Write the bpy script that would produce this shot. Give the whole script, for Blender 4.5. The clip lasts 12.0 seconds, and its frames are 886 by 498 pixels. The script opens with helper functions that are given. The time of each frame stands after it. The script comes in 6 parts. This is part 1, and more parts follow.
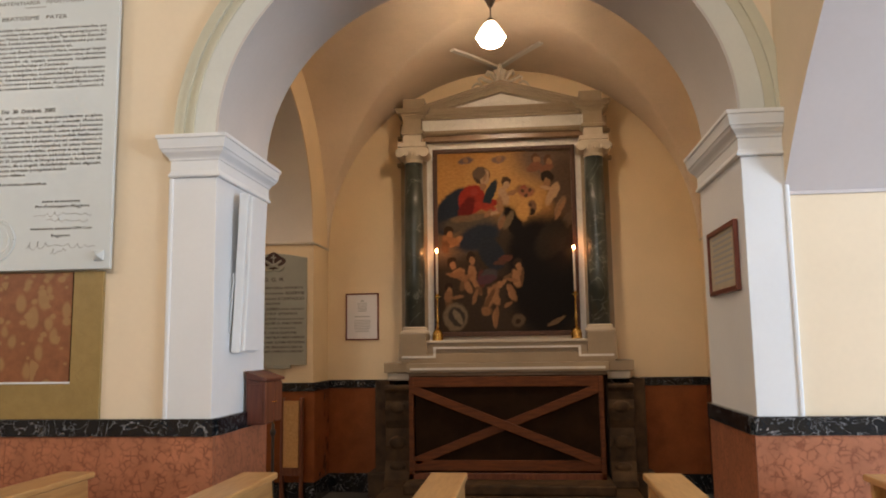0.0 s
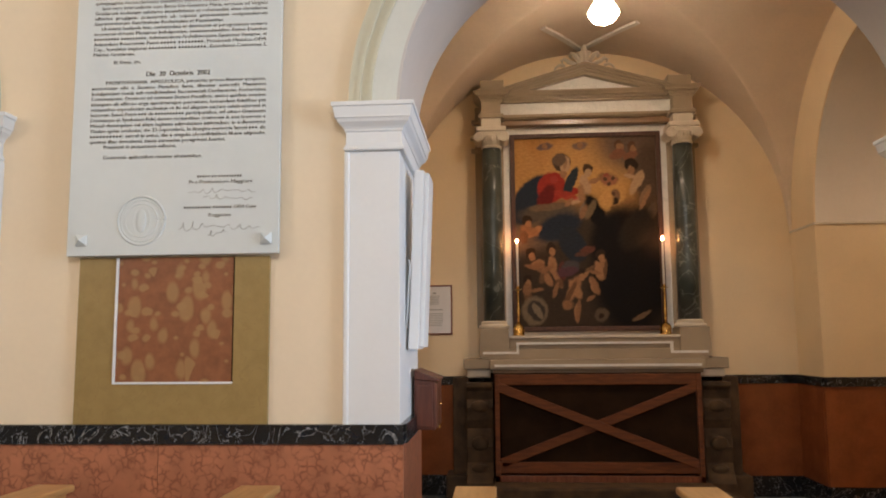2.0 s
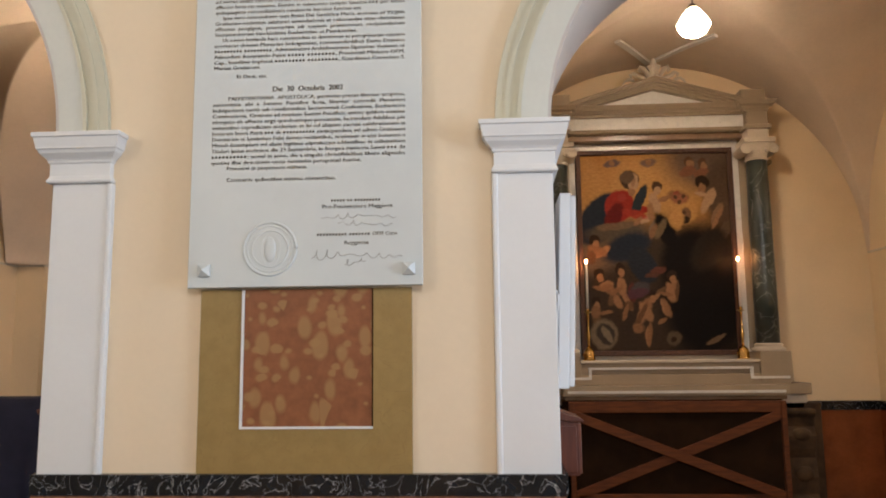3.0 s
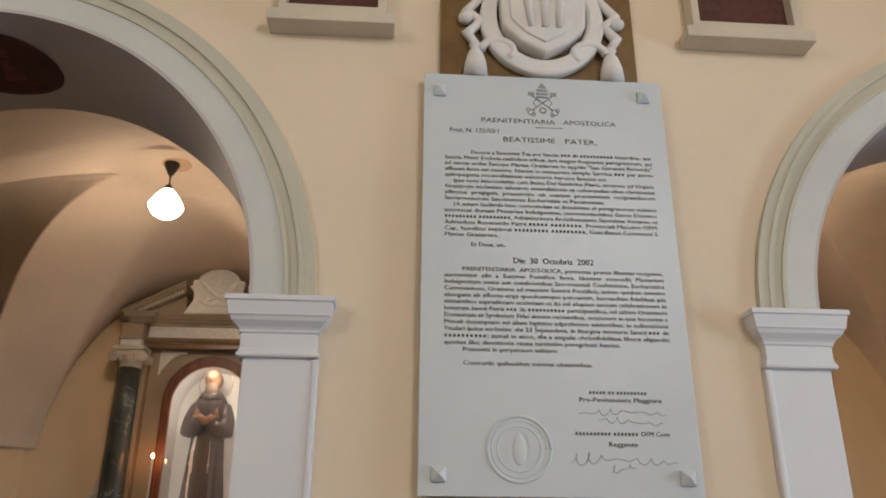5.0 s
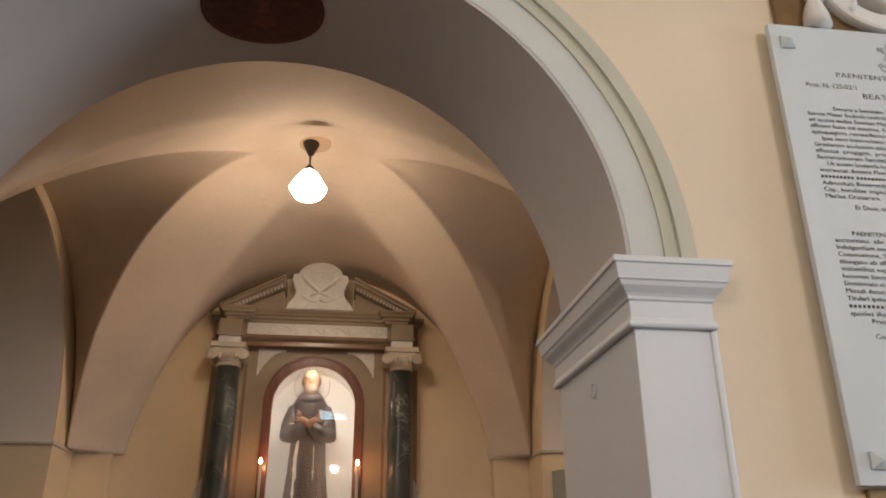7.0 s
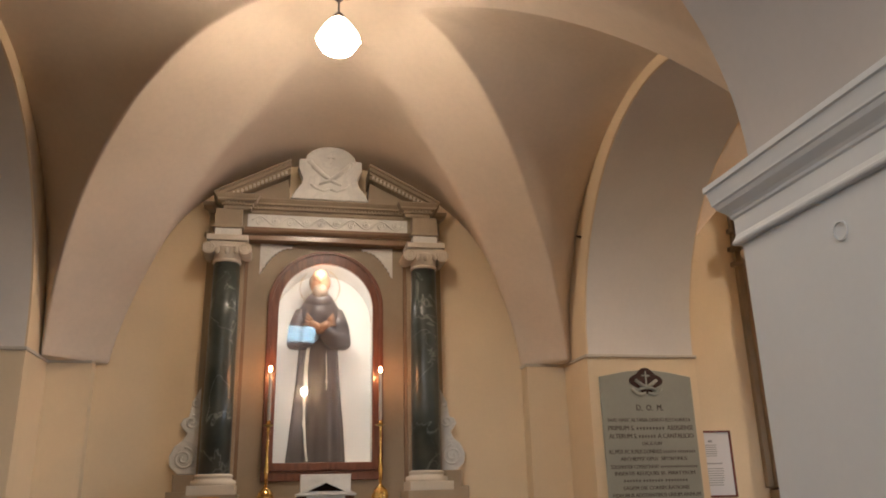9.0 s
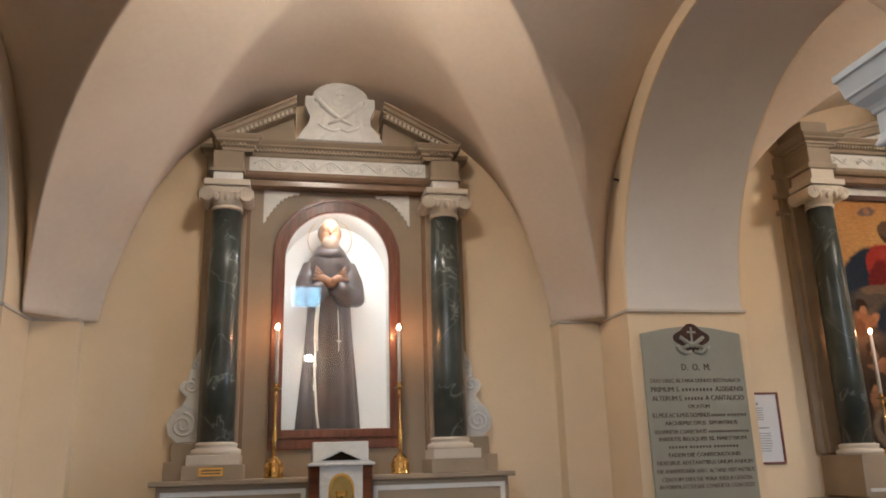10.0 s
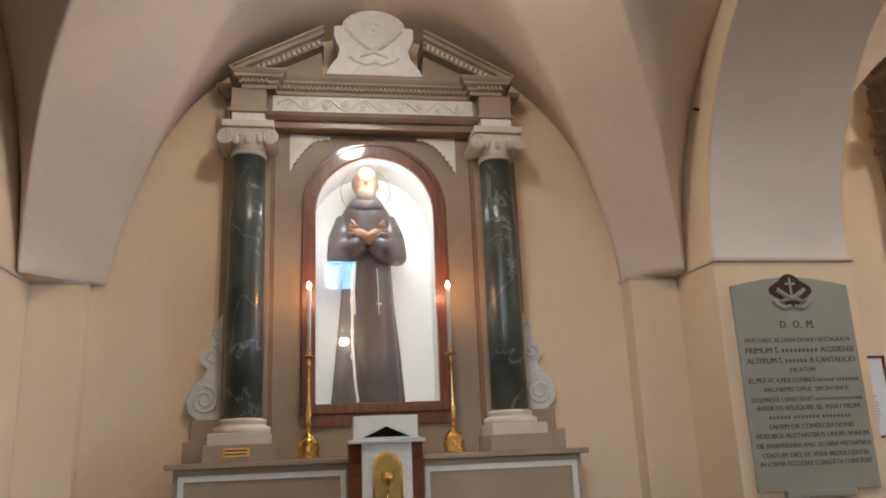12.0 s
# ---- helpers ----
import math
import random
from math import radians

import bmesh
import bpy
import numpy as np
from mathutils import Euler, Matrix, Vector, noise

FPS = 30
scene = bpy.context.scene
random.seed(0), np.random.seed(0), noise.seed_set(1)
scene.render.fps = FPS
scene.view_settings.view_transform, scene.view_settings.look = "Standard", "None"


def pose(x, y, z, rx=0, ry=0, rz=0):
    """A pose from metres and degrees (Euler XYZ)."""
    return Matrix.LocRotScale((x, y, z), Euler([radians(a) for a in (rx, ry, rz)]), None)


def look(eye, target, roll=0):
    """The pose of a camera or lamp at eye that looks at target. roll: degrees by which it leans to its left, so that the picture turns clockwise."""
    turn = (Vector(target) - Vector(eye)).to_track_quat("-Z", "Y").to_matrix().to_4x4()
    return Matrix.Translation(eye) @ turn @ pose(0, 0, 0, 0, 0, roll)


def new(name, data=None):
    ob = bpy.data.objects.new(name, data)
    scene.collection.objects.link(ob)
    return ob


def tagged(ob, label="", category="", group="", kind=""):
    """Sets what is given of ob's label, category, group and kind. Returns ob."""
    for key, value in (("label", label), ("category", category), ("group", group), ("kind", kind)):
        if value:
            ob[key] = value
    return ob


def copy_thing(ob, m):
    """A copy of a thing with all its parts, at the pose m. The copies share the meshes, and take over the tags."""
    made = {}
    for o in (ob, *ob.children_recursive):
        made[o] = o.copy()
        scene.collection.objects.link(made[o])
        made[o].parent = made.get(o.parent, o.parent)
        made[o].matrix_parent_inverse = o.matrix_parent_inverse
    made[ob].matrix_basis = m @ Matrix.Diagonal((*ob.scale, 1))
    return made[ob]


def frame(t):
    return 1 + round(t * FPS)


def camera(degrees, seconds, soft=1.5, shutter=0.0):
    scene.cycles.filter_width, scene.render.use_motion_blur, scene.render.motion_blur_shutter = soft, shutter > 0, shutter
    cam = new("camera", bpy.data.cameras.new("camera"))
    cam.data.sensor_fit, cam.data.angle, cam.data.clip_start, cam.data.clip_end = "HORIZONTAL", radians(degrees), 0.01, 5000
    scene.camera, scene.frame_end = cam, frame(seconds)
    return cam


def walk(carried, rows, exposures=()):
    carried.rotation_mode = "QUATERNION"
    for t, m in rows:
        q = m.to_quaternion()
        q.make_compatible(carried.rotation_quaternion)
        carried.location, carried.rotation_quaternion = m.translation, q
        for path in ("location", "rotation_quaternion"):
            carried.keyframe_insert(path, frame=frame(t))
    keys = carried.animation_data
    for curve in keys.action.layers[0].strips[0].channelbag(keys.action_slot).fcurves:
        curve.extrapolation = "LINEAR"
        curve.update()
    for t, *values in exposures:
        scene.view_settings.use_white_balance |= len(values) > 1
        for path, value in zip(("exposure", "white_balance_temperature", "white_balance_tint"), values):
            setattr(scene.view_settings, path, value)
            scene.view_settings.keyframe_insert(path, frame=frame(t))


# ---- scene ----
cam = camera(59.5, 12.0, soft=1.9)
PATH = [
    (0, (0.042, -0.026, 1.544), (-0.168, 1.947, 1.795), -0.8),
    (0.5, (-0.197, -0.011, 1.555), (-0.388, 1.965, 1.798), -0.6),
    (1, (-0.461, 0.109, 1.534), (-0.627, 2.088, 1.774), -0.5),
    (1.5, (-0.744, 0.258, 1.539), (-0.893, 2.239, 1.778), -0.5),
    (2, (-1.122, 0.32, 1.569), (-1.258, 2.302, 1.804), -0.5),
    (2.5, (-1.481, 0.437, 1.601), (-1.612, 2.419, 1.834), -0.6),
    (3, (-1.826, 0.57, 1.683), (-1.952, 2.547, 1.953), -0.6),
    (3.5, (-2.186, 0.648, 1.754), (-2.297, 2.599, 2.181), -0.4),
    (3.7, (-2.335, 0.689, 1.773), (-2.429, 2.623, 2.273), -0.2),
    (5.3, (-3.419, 1.108, 1.791), (-3.253, 2.953, 2.543), 0.3),
    (5.5, (-3.551, 1.163, 1.769), (-3.363, 3.002, 2.531), 0.2),
    (6, (-3.942, 1.285, 1.776), (-3.72, 3.118, 2.547), -0.0),
    (6.5, (-4.306, 1.379, 1.781), (-4.073, 3.208, 2.553), -0.1),
    (6.7, (-4.46, 1.454, 1.762), (-4.225, 3.284, 2.535), -0.1),
    (8.3, (-5.258, 2.149, 1.7), (-4.9, 3.984, 2.41), -0.9),
    (8.5, (-5.271, 2.276, 1.684), (-4.894, 4.116, 2.372), -1.0),
    (9, (-5.227, 2.554, 1.694), (-4.829, 4.418, 2.301), -1.4),
    (9.5, (-5.25, 2.873, 1.717), (-4.844, 4.753, 2.265), -1.6),
    (10, (-5.256, 3.155, 1.712), (-4.859, 5.042, 2.243), -1.7),
    (10.5, (-5.232, 3.443, 1.701), (-4.832, 5.331, 2.226), -1.8),
    (11, (-5.226, 3.671, 1.678), (-4.83, 5.557, 2.212), -1.9),
    (11.5, (-5.243, 3.821, 1.667), (-4.865, 5.712, 2.196), -2.1),
    (12.0, (-5.247, 3.897, 1.651), (-4.928, 5.805, 2.16), -2.4),
]
walk(cam, [(t, look(eye, target, roll)) for t, eye, target, roll in PATH],
     exposures=[(0.0, 0.02, 6600, 10), (2.5, 0.18, 6200, 10), (3.7, -0.06, 6100, 10), (5.5, -0.29, 6000, 10), (6.5, -0.13, 6000, 10), (8.5, 0.26, 5900, 9), (9.5, 0.53, 5300, 5), (11.0, 0.62, 4950, 3), (12.0, 0.67, 4850, 2)])

# ---- light ----
world = bpy.data.worlds.new("world")
scene.world = world
world.use_nodes = True
wn = world.node_tree.nodes
sky = wn.new("ShaderNodeTexSky")
sky.sky_type, sky.sun_disc = "NISHITA", False
sky.sun_elevation, sky.sun_rotation = radians(42), radians(160)
world.node_tree.links.new(sky.outputs[0], wn["Background"].inputs[0])
wn["Background"].inputs[1].default_value = 0.12


def area_lamp(name, m, sx, sy, watts, colour):
    d = bpy.data.lights.new(name, "AREA")
    d.shape, d.size, d.size_y, d.energy, d.color = "RECTANGLE", sx, sy, watts, colour
    o = new(name, d)
    o.matrix_world = m
    return o


DAY = (1.0, 0.96, 0.91)
# windows of the nave's south wall (y = -2.4) and the open entrance under the loft
area_lamp("window_light", look((-0.6, -2.35, 4.9), (-1.6, 3.0, 2.2)), 1.3, 2.0, 118, DAY)
area_lamp("window_light", look((-8.2, -2.35, 4.9), (-6.0, 3.0, 2.4)), 1.3, 2.0, 120, DAY)
area_lamp("window_light", look((-4.82, -2.42, 5.20), (-4.6, 3.0, 2.4)), 0.6, 0.6, 8.5, (0.58, 0.90, 1.0))
area_lamp("door_light", look((5.9, 1.0, 1.7), (-2.0, 3.6, 1.9)), 2.2, 2.6, 325, (0.70, 0.83, 1.0))

# ---- materials ----


def mat(name, colour, rough=0.6, metal=0.0, vary=0.12, scale=3.0, fine=60.0, bump=0.15, spec=0.4, stain=None, coat=0.0):
    """Painted or plain surface with large and fine variation and a little relief."""
    m = bpy.data.materials.new(name)
    m.use_nodes = True
    nt = m.node_tree
    N, L = nt.nodes, nt.links
    b = N["Principled BSDF"]
    b.inputs["Roughness"].default_value, b.inputs["Metallic"].default_value = rough, metal
    b.inputs["Specular IOR Level"].default_value = spec
    b.inputs["Coat Weight"].default_value = coat
    geo = N.new("ShaderNodeTexCoord")
    n1, n2 = N.new("ShaderNodeTexNoise"), N.new("ShaderNodeTexNoise")
    n1.inputs["Scale"].default_value, n1.inputs["Detail"].default_value = scale, 5
    n2.inputs["Scale"].default_value, n2.inputs["Detail"].default_value = fine, 3
    L.new(geo.outputs["Object"], n1.inputs["Vector"])
    L.new(geo.outputs["Object"], n2.inputs["Vector"])
    ramp = N.new("ShaderNodeValToRGB")
    d = [c * (1 - vary) for c in colour]
    u = [min(1, c * (1 + vary * 0.6)) for c in colour]
    if stain:
        d = stain
    ramp.color_ramp.elements[0].color, ramp.color_ramp.elements[1].color = (*d, 1), (*u, 1)
    ramp.color_ramp.elements[0].position, ramp.color_ramp.elements[1].position = 0.28, 0.72
    mx = N.new("ShaderNodeMath")
    mx.operation, mx.inputs[1].default_value = "MULTIPLY_ADD", 0.22
    sub = N.new("ShaderNodeMath")
    sub.operation, sub.inputs[1].default_value = "SUBTRACT", 0.11
    L.new(n1.outputs["Fac"], sub.inputs[0])
    L.new(n2.outputs["Fac"], mx.inputs[0])
    L.new(sub.outputs[0], mx.inputs[2])
    L.new(mx.outputs[0], ramp.inputs[0])
    L.new(ramp.outputs[0], b.inputs["Base Color"])
    bp = N.new("ShaderNodeBump")
    bp.inputs["Strength"].default_value, bp.inputs["Distance"].default_value = bump, 0.004
    L.new(mx.outputs[0], bp.inputs["Height"])
    L.new(bp.outputs[0], b.inputs["Normal"])
    return m


def veined(name, base, vein, scale=2.2, width=0.03, rough=0.25, second=None, dist=1.4):
    """Polished marble: clouded base crossed by thin wandering veins."""
    m = bpy.data.materials.new(name)
    m.use_nodes = True
    N, L = m.node_tree.nodes, m.node_tree.links
    b = N["Principled BSDF"]
    b.inputs["Roughness"].default_value = rough
    tc = N.new("ShaderNodeTexCoord")
    oi = N.new("ShaderNodeObjectInfo")
    ofs = N.new("ShaderNodeVectorMath")
    ofs.operation = "MULTIPLY_ADD"
    ofs.inputs[1].default_value = (7.0, 5.0, 3.0)
    L.new(oi.outputs["Random"], ofs.inputs[0])
    L.new(tc.outputs["Object"], ofs.inputs[2])
    nz = N.new("ShaderNodeTexNoise")
    nz.inputs["Scale"].default_value, nz.inputs["Detail"].default_value, nz.inputs["Distortion"].default_value = scale, 8, dist
    L.new(ofs.outputs[0], nz.inputs["Vector"])
    band = N.new("ShaderNodeValToRGB")
    e = band.color_ramp.elements
    e[0].position, e[0].color = 0.5 - width, (0, 0, 0, 1)
    e[1].position, e[1].color = 0.5 + width, (0, 0, 0, 1)
    k = e.new(0.5)
    k.color = (1, 1, 1, 1)
    L.new(nz.outputs["Fac"], band.inputs[0])
    cl = N.new("ShaderNodeTexNoise")
    cl.inputs["Scale"].default_value, cl.inputs["Detail"].default_value = scale * 2.3, 6
    L.new(ofs.outputs[0], cl.inputs["Vector"])
    cr = N.new("ShaderNodeValToRGB")
    s = second or [c * 0.6 for c in base]
    cr.color_ramp.elements[0].color, cr.color_ramp.elements[1].color = (*s, 1), (*base, 1)
    cr.color_ramp.elements[0].position, cr.color_ramp.elements[1].position = 0.35, 0.62
    L.new(cl.outputs["Fac"], cr.inputs[0])
    msk = N.new("ShaderNodeMath")
    msk.operation = "MULTIPLY"
    L.new(band.outputs[0], msk.inputs[0])
    L.new(cl.outputs["Fac"], msk.inputs[1])
    mix = N.new("ShaderNodeMix")
    mix.data_type = "RGBA"
    L.new(msk.outputs[0], mix.inputs["Factor"])
    L.new(cr.outputs[0], mix.inputs["A"])
    mix.inputs["B"].default_value = (*vein, 1)
    L.new(mix.outputs["Result"], b.inputs["Base Color"])
    return m


def flecked(name, base, dark):
    """Mottled red marble: soft clouds and short dark curved flecks."""
    m = bpy.data.materials.new(name)
    m.use_nodes = True
    N, L = m.node_tree.nodes, m.node_tree.links
    b = N["Principled BSDF"]
    b.inputs["Roughness"].default_value = 0.30
    tc, oi, ofs = N.new("ShaderNodeTexCoord"), N.new("ShaderNodeObjectInfo"), N.new("ShaderNodeVectorMath")
    ofs.operation = "MULTIPLY_ADD"
    ofs.inputs[1].default_value = (7.0, 5.0, 3.0)
    L.new(oi.outputs["Random"], ofs.inputs[0])
    L.new(tc.outputs["Object"], ofs.inputs[2])
    wob, v, n2 = N.new("ShaderNodeTexNoise"), N.new("ShaderNodeTexVoronoi"), N.new("ShaderNodeTexNoise")
    wob.inputs["Scale"].default_value, wob.inputs["Detail"].default_value = 14, 4
    L.new(ofs.outputs[0], wob.inputs["Vector"])
    ad = N.new("ShaderNodeVectorMath")
    ad.operation = "MULTIPLY_ADD"
    ad.inputs[1].default_value = (0.06, 0.06, 0.06)
    L.new(wob.outputs["Color"], ad.inputs[0])
    L.new(ofs.outputs[0], ad.inputs[2])
    v.feature = "DISTANCE_TO_EDGE"
    v.inputs["Scale"].default_value = 27
    L.new(ad.outputs[0], v.inputs["Vector"])
    n2.inputs["Scale"].default_value, n2.inputs["Detail"].default_value = 17, 3
    L.new(ofs.outputs[0], n2.inputs["Vector"])
    edge, gate = N.new("ShaderNodeMapRange"), N.new("ShaderNodeMapRange")
    edge.inputs["From Min"].default_value, edge.inputs["From Max"].default_value = 0.17, 0.02
    gate.inputs["From Min"].default_value, gate.inputs["From Max"].default_value = 0.40, 0.56
    L.new(v.outputs["Distance"], edge.inputs["Value"])
    L.new(n2.outputs["Fac"], gate.inputs["Value"])
    mul = N.new("ShaderNodeMath")
    mul.operation = "MULTIPLY"
    L.new(edge.outputs[0], mul.inputs[0])
    L.new(gate.outputs[0], mul.inputs[1])
    cloud = N.new("ShaderNodeTexNoise")
    cloud.inputs["Scale"].default_value, cloud.inputs["Detail"].default_value = 6, 6
    L.new(ofs.outputs[0], cloud.inputs["Vector"])
    cr = N.new("ShaderNodeValToRGB")
    cr.color_ramp.elements[0].position, cr.color_ramp.elements[1].position = 0.3, 0.7
    cr.color_ramp.elements[0].color = (*[c * 0.74 for c in base], 1)
    cr.color_ramp.elements[1].color = (*[c * 1.12 for c in base], 1)
    L.new(cloud.outputs["Fac"], cr.inputs[0])
    mix = N.new("ShaderNodeMix")
    mix.data_type = "RGBA"
    L.new(mul.outputs[0], mix.inputs["Factor"])
    L.new(cr.outputs[0], mix.inputs["A"])
    mix.inputs["B"].default_value = (*dark, 1)
    L.new(mix.outputs["Result"], b.inputs["Base Color"])
    return m


def pebbled(name, ground, pebble, scale):
    """Rounded almond-shaped clasts of differing size, apart from one another in a darker ground."""
    m = bpy.data.materials.new(name)
    m.use_nodes = True
    N, L = m.node_tree.nodes, m.node_tree.links
    b = N["Principled BSDF"]
    b.inputs["Roughness"].default_value = 0.35
    tc = N.new("ShaderNodeTexCoord")
    last = None
    cl = N.new("ShaderNodeTexNoise")
    cl.inputs["Scale"].default_value, cl.inputs["Detail"].default_value = 24, 6
    L.new(tc.outputs["Object"], cl.inputs["Vector"])
    gr = N.new("ShaderNodeValToRGB")
    gr.color_ramp.elements[0].position, gr.color_ramp.elements[1].position = 0.3, 0.7
    gr.color_ramp.elements[0].color = (*[c * 0.82 for c in ground], 1)
    gr.color_ramp.elements[1].color = (*[c * 1.15 for c in ground], 1)
    L.new(cl.outputs["Fac"], gr.inputs[0])
    last = gr.outputs[0]
    for sc, rot, sq, keep in ((scale, 0.7, (1.5, 1, 0.9), 0.25), (scale * 1.9, -0.4, (1.0, 1, 1.3), 0.55)):
        mp, wob, ad, v = N.new("ShaderNodeMapping"), N.new("ShaderNodeTexNoise"), N.new("ShaderNodeVectorMath"), N.new("ShaderNodeTexVoronoi")
        mp.inputs["Rotation"].default_value, mp.inputs["Scale"].default_value = (0, rot, 0), sq
        wob.inputs["Scale"].default_value, wob.inputs["Detail"].default_value = sc * 0.9, 2
        ad.operation = "MULTIPLY_ADD"
        ad.inputs[1].default_value = (0.32 / sc, 0.0, 0.32 / sc)
        v.inputs["Scale"].default_value = sc
        v.voronoi_dimensions = "2D"
        sx, cx = N.new("ShaderNodeSeparateXYZ"), N.new("ShaderNodeCombineXYZ")
        L.new(tc.outputs["Object"], mp.inputs["Vector"])
        L.new(mp.outputs[0], wob.inputs["Vector"])
        L.new(wob.outputs["Color"], ad.inputs[0])
        L.new(mp.outputs[0], ad.inputs[2])
        L.new(ad.outputs[0], sx.inputs[0])
        L.new(sx.outputs[0], cx.inputs[0])
        L.new(sx.outputs[2], cx.inputs[1])
        L.new(cx.outputs[0], v.inputs["Vector"])
        sep, th, df, rp = N.new("ShaderNodeSeparateColor"), N.new("ShaderNodeMapRange"), N.new("ShaderNodeMath"), N.new("ShaderNodeMapRange")
        L.new(v.outputs["Color"], sep.inputs[0])
        th.inputs["From Min"].default_value, th.inputs["From Max"].default_value = keep, 1.0
        th.inputs["To Min"].default_value, th.inputs["To Max"].default_value = 0.15, 0.42
        L.new(sep.outputs[0], th.inputs["Value"])
        gate = N.new("ShaderNodeMath")
        gate.operation, gate.inputs[1].default_value = "GREATER_THAN", keep
        L.new(sep.outputs[0], gate.inputs[0])
        df.operation = "SUBTRACT"
        L.new(th.outputs[0], df.inputs[0])
        L.new(v.outputs["Distance"], df.inputs[1])
        rp.inputs["From Min"].default_value, rp.inputs["From Max"].default_value = -0.04, 0.10
        L.new(df.outputs[0], rp.inputs["Value"])
        ml = N.new("ShaderNodeMath")
        ml.operation = "MULTIPLY"
        L.new(rp.outputs[0], ml.inputs[0])
        L.new(gate.outputs[0], ml.inputs[1])
        mul2 = N.new("ShaderNodeMath")
        mul2.operation, mul2.inputs[1].default_value = "MULTIPLY", 0.80
        L.new(ml.outputs[0], mul2.inputs[0])
        mx = N.new("ShaderNodeMix")
        mx.data_type = "RGBA"
        L.new(mul2.outputs[0], mx.inputs["Factor"])
        L.new(last, mx.inputs["A"])
        mx.inputs["B"].default_value = (*pebble, 1)
        last = mx.outputs["Result"]
    L.new(last, b.inputs["Base Color"])
    return m


def wood(name, light, dark, scale=6.0, rough=0.4, coat=0.2, axis=(1, 8, 8)):
    m = bpy.data.materials.new(name)
    m.use_nodes = True
    N, L = m.node_tree.nodes, m.node_tree.links
    b = N["Principled BSDF"]
    b.inputs["Roughness"].default_value, b.inputs["Coat Weight"].default_value = rough, coat
    tc, mp, nz = N.new("ShaderNodeTexCoord"), N.new("ShaderNodeMapping"), N.new("ShaderNodeTexNoise")
    mp.inputs["Scale"].default_value = axis
    nz.inputs["Scale"].default_value, nz.inputs["Detail"].default_value, nz.inputs["Distortion"].default_value = scale, 6, 0.6
    L.new(tc.outputs["Object"], mp.inputs["Vector"])
    L.new(mp.outputs[0], nz.inputs["Vector"])
    rp = N.new("ShaderNodeValToRGB")
    rp.color_ramp.elements[0].color, rp.color_ramp.elements[1].color = (*dark, 1), (*light, 1)
    rp.color_ramp.elements[0].position, rp.color_ramp.elements[1].position = 0.3, 0.7
    L.new(nz.outputs["Fac"], rp.inputs[0])
    L.new(rp.outputs[0], b.inputs["Base Color"])
    bp = N.new("ShaderNodeBump")
    bp.inputs["Strength"].default_value, bp.inputs["Distance"].default_value = 0.15, 0.002
    L.new(nz.outputs["Fac"], bp.inputs["Height"])
    L.new(bp.outputs[0], b.inputs["Normal"])
    return m


def glow(name, colour, strength):
    m = bpy.data.materials.new(name)
    m.use_nodes = True
    b = m.node_tree.nodes["Principled BSDF"]
    b.inputs["Base Color"].default_value = (*colour, 1)
    b.inputs["Emission Color"].default_value, b.inputs["Emission Strength"].default_value = (*colour, 1), strength
    return m


def clear_glass(name):
    m = bpy.data.materials.new(name)
    m.use_nodes = True
    b = m.node_tree.nodes["Principled BSDF"]
    b.inputs["Transmission Weight"].default_value, b.inputs["Roughness"].default_value, b.inputs["IOR"].default_value = 1.0, 0.0, 1.45
    return m


M_CREAM = mat("cream_plaster", (0.80, 0.665, 0.485), 0.75, vary=0.06, scale=1.2, fine=35, bump=0.25)
M_OCHRE = mat("ochre_plaster", (0.79, 0.625, 0.41), 0.75, vary=0.07, scale=1.4, fine=35, bump=0.25)
M_VAULT = mat("vault_plaster", (0.76, 0.625, 0.49), 0.8, vary=0.13, scale=1.1, fine=30, bump=0.3)
M_SOFFIT = mat("grey_soffit_paint", (0.76, 0.70, 0.635), 0.75, vary=0.08, scale=1.3, fine=30, bump=0.25)
M_WHITE = mat("white_pilaster_paint", (0.74, 0.75, 0.755), 0.55, vary=0.05, scale=1.5, fine=40, bump=0.12)
M_SAGE = mat("sage_paint", (0.57, 0.55, 0.43), 0.6, vary=0.09, scale=2.5, fine=40, bump=0.15)
M_LILAC = mat("loft_paint", (0.60, 0.55, 0.54), 0.7, vary=0.06, scale=1.4, fine=35, bump=0.2)
M_RED = flecked("red_marble", (0.43, 0.168, 0.090), (0.235, 0.082, 0.043))
# the red marble again, unflecked and darkened in place of the chapel's shade
M_RED_SHADED = mat("red_marble_shaded", (0.245, 0.072, 0.024), 0.22, vary=0.22, scale=5, fine=40, bump=0.02)
M_BLACK = veined("black_marble", (0.012, 0.014, 0.018), (0.60, 0.60, 0.60), 6.5, 0.010, 0.22, (0.006, 0.007, 0.009), 2.2)
M_PLAQUE = mat("grey_white_marble", (0.63, 0.675, 0.68), 0.35, vary=0.06, scale=1.5, fine=18, bump=0.05)
M_GIALLO = veined("yellow_brown_marble", (0.325, 0.222, 0.082), (0.245, 0.158, 0.055), 6.0, 0.012, 0.35, (0.285, 0.192, 0.068), 2.0)
M_BRECCIA = pebbled("pink_breccia", (0.245, 0.093, 0.040), (0.345, 0.200, 0.082), 7.4)
M_STONE = mat("beige_painted_stone", (0.345, 0.27, 0.185), 0.5, vary=0.14, scale=3, fine=45, bump=0.2)
M_STONE_L = mat("pale_stone", (0.60, 0.53, 0.43), 0.5, vary=0.12, scale=4, fine=50, bump=0.2)
M_MARBLE = veined("white_marble", (0.74, 0.72, 0.68), (0.58, 0.57, 0.55), 4, 0.04, 0.4, (0.68, 0.66, 0.62))
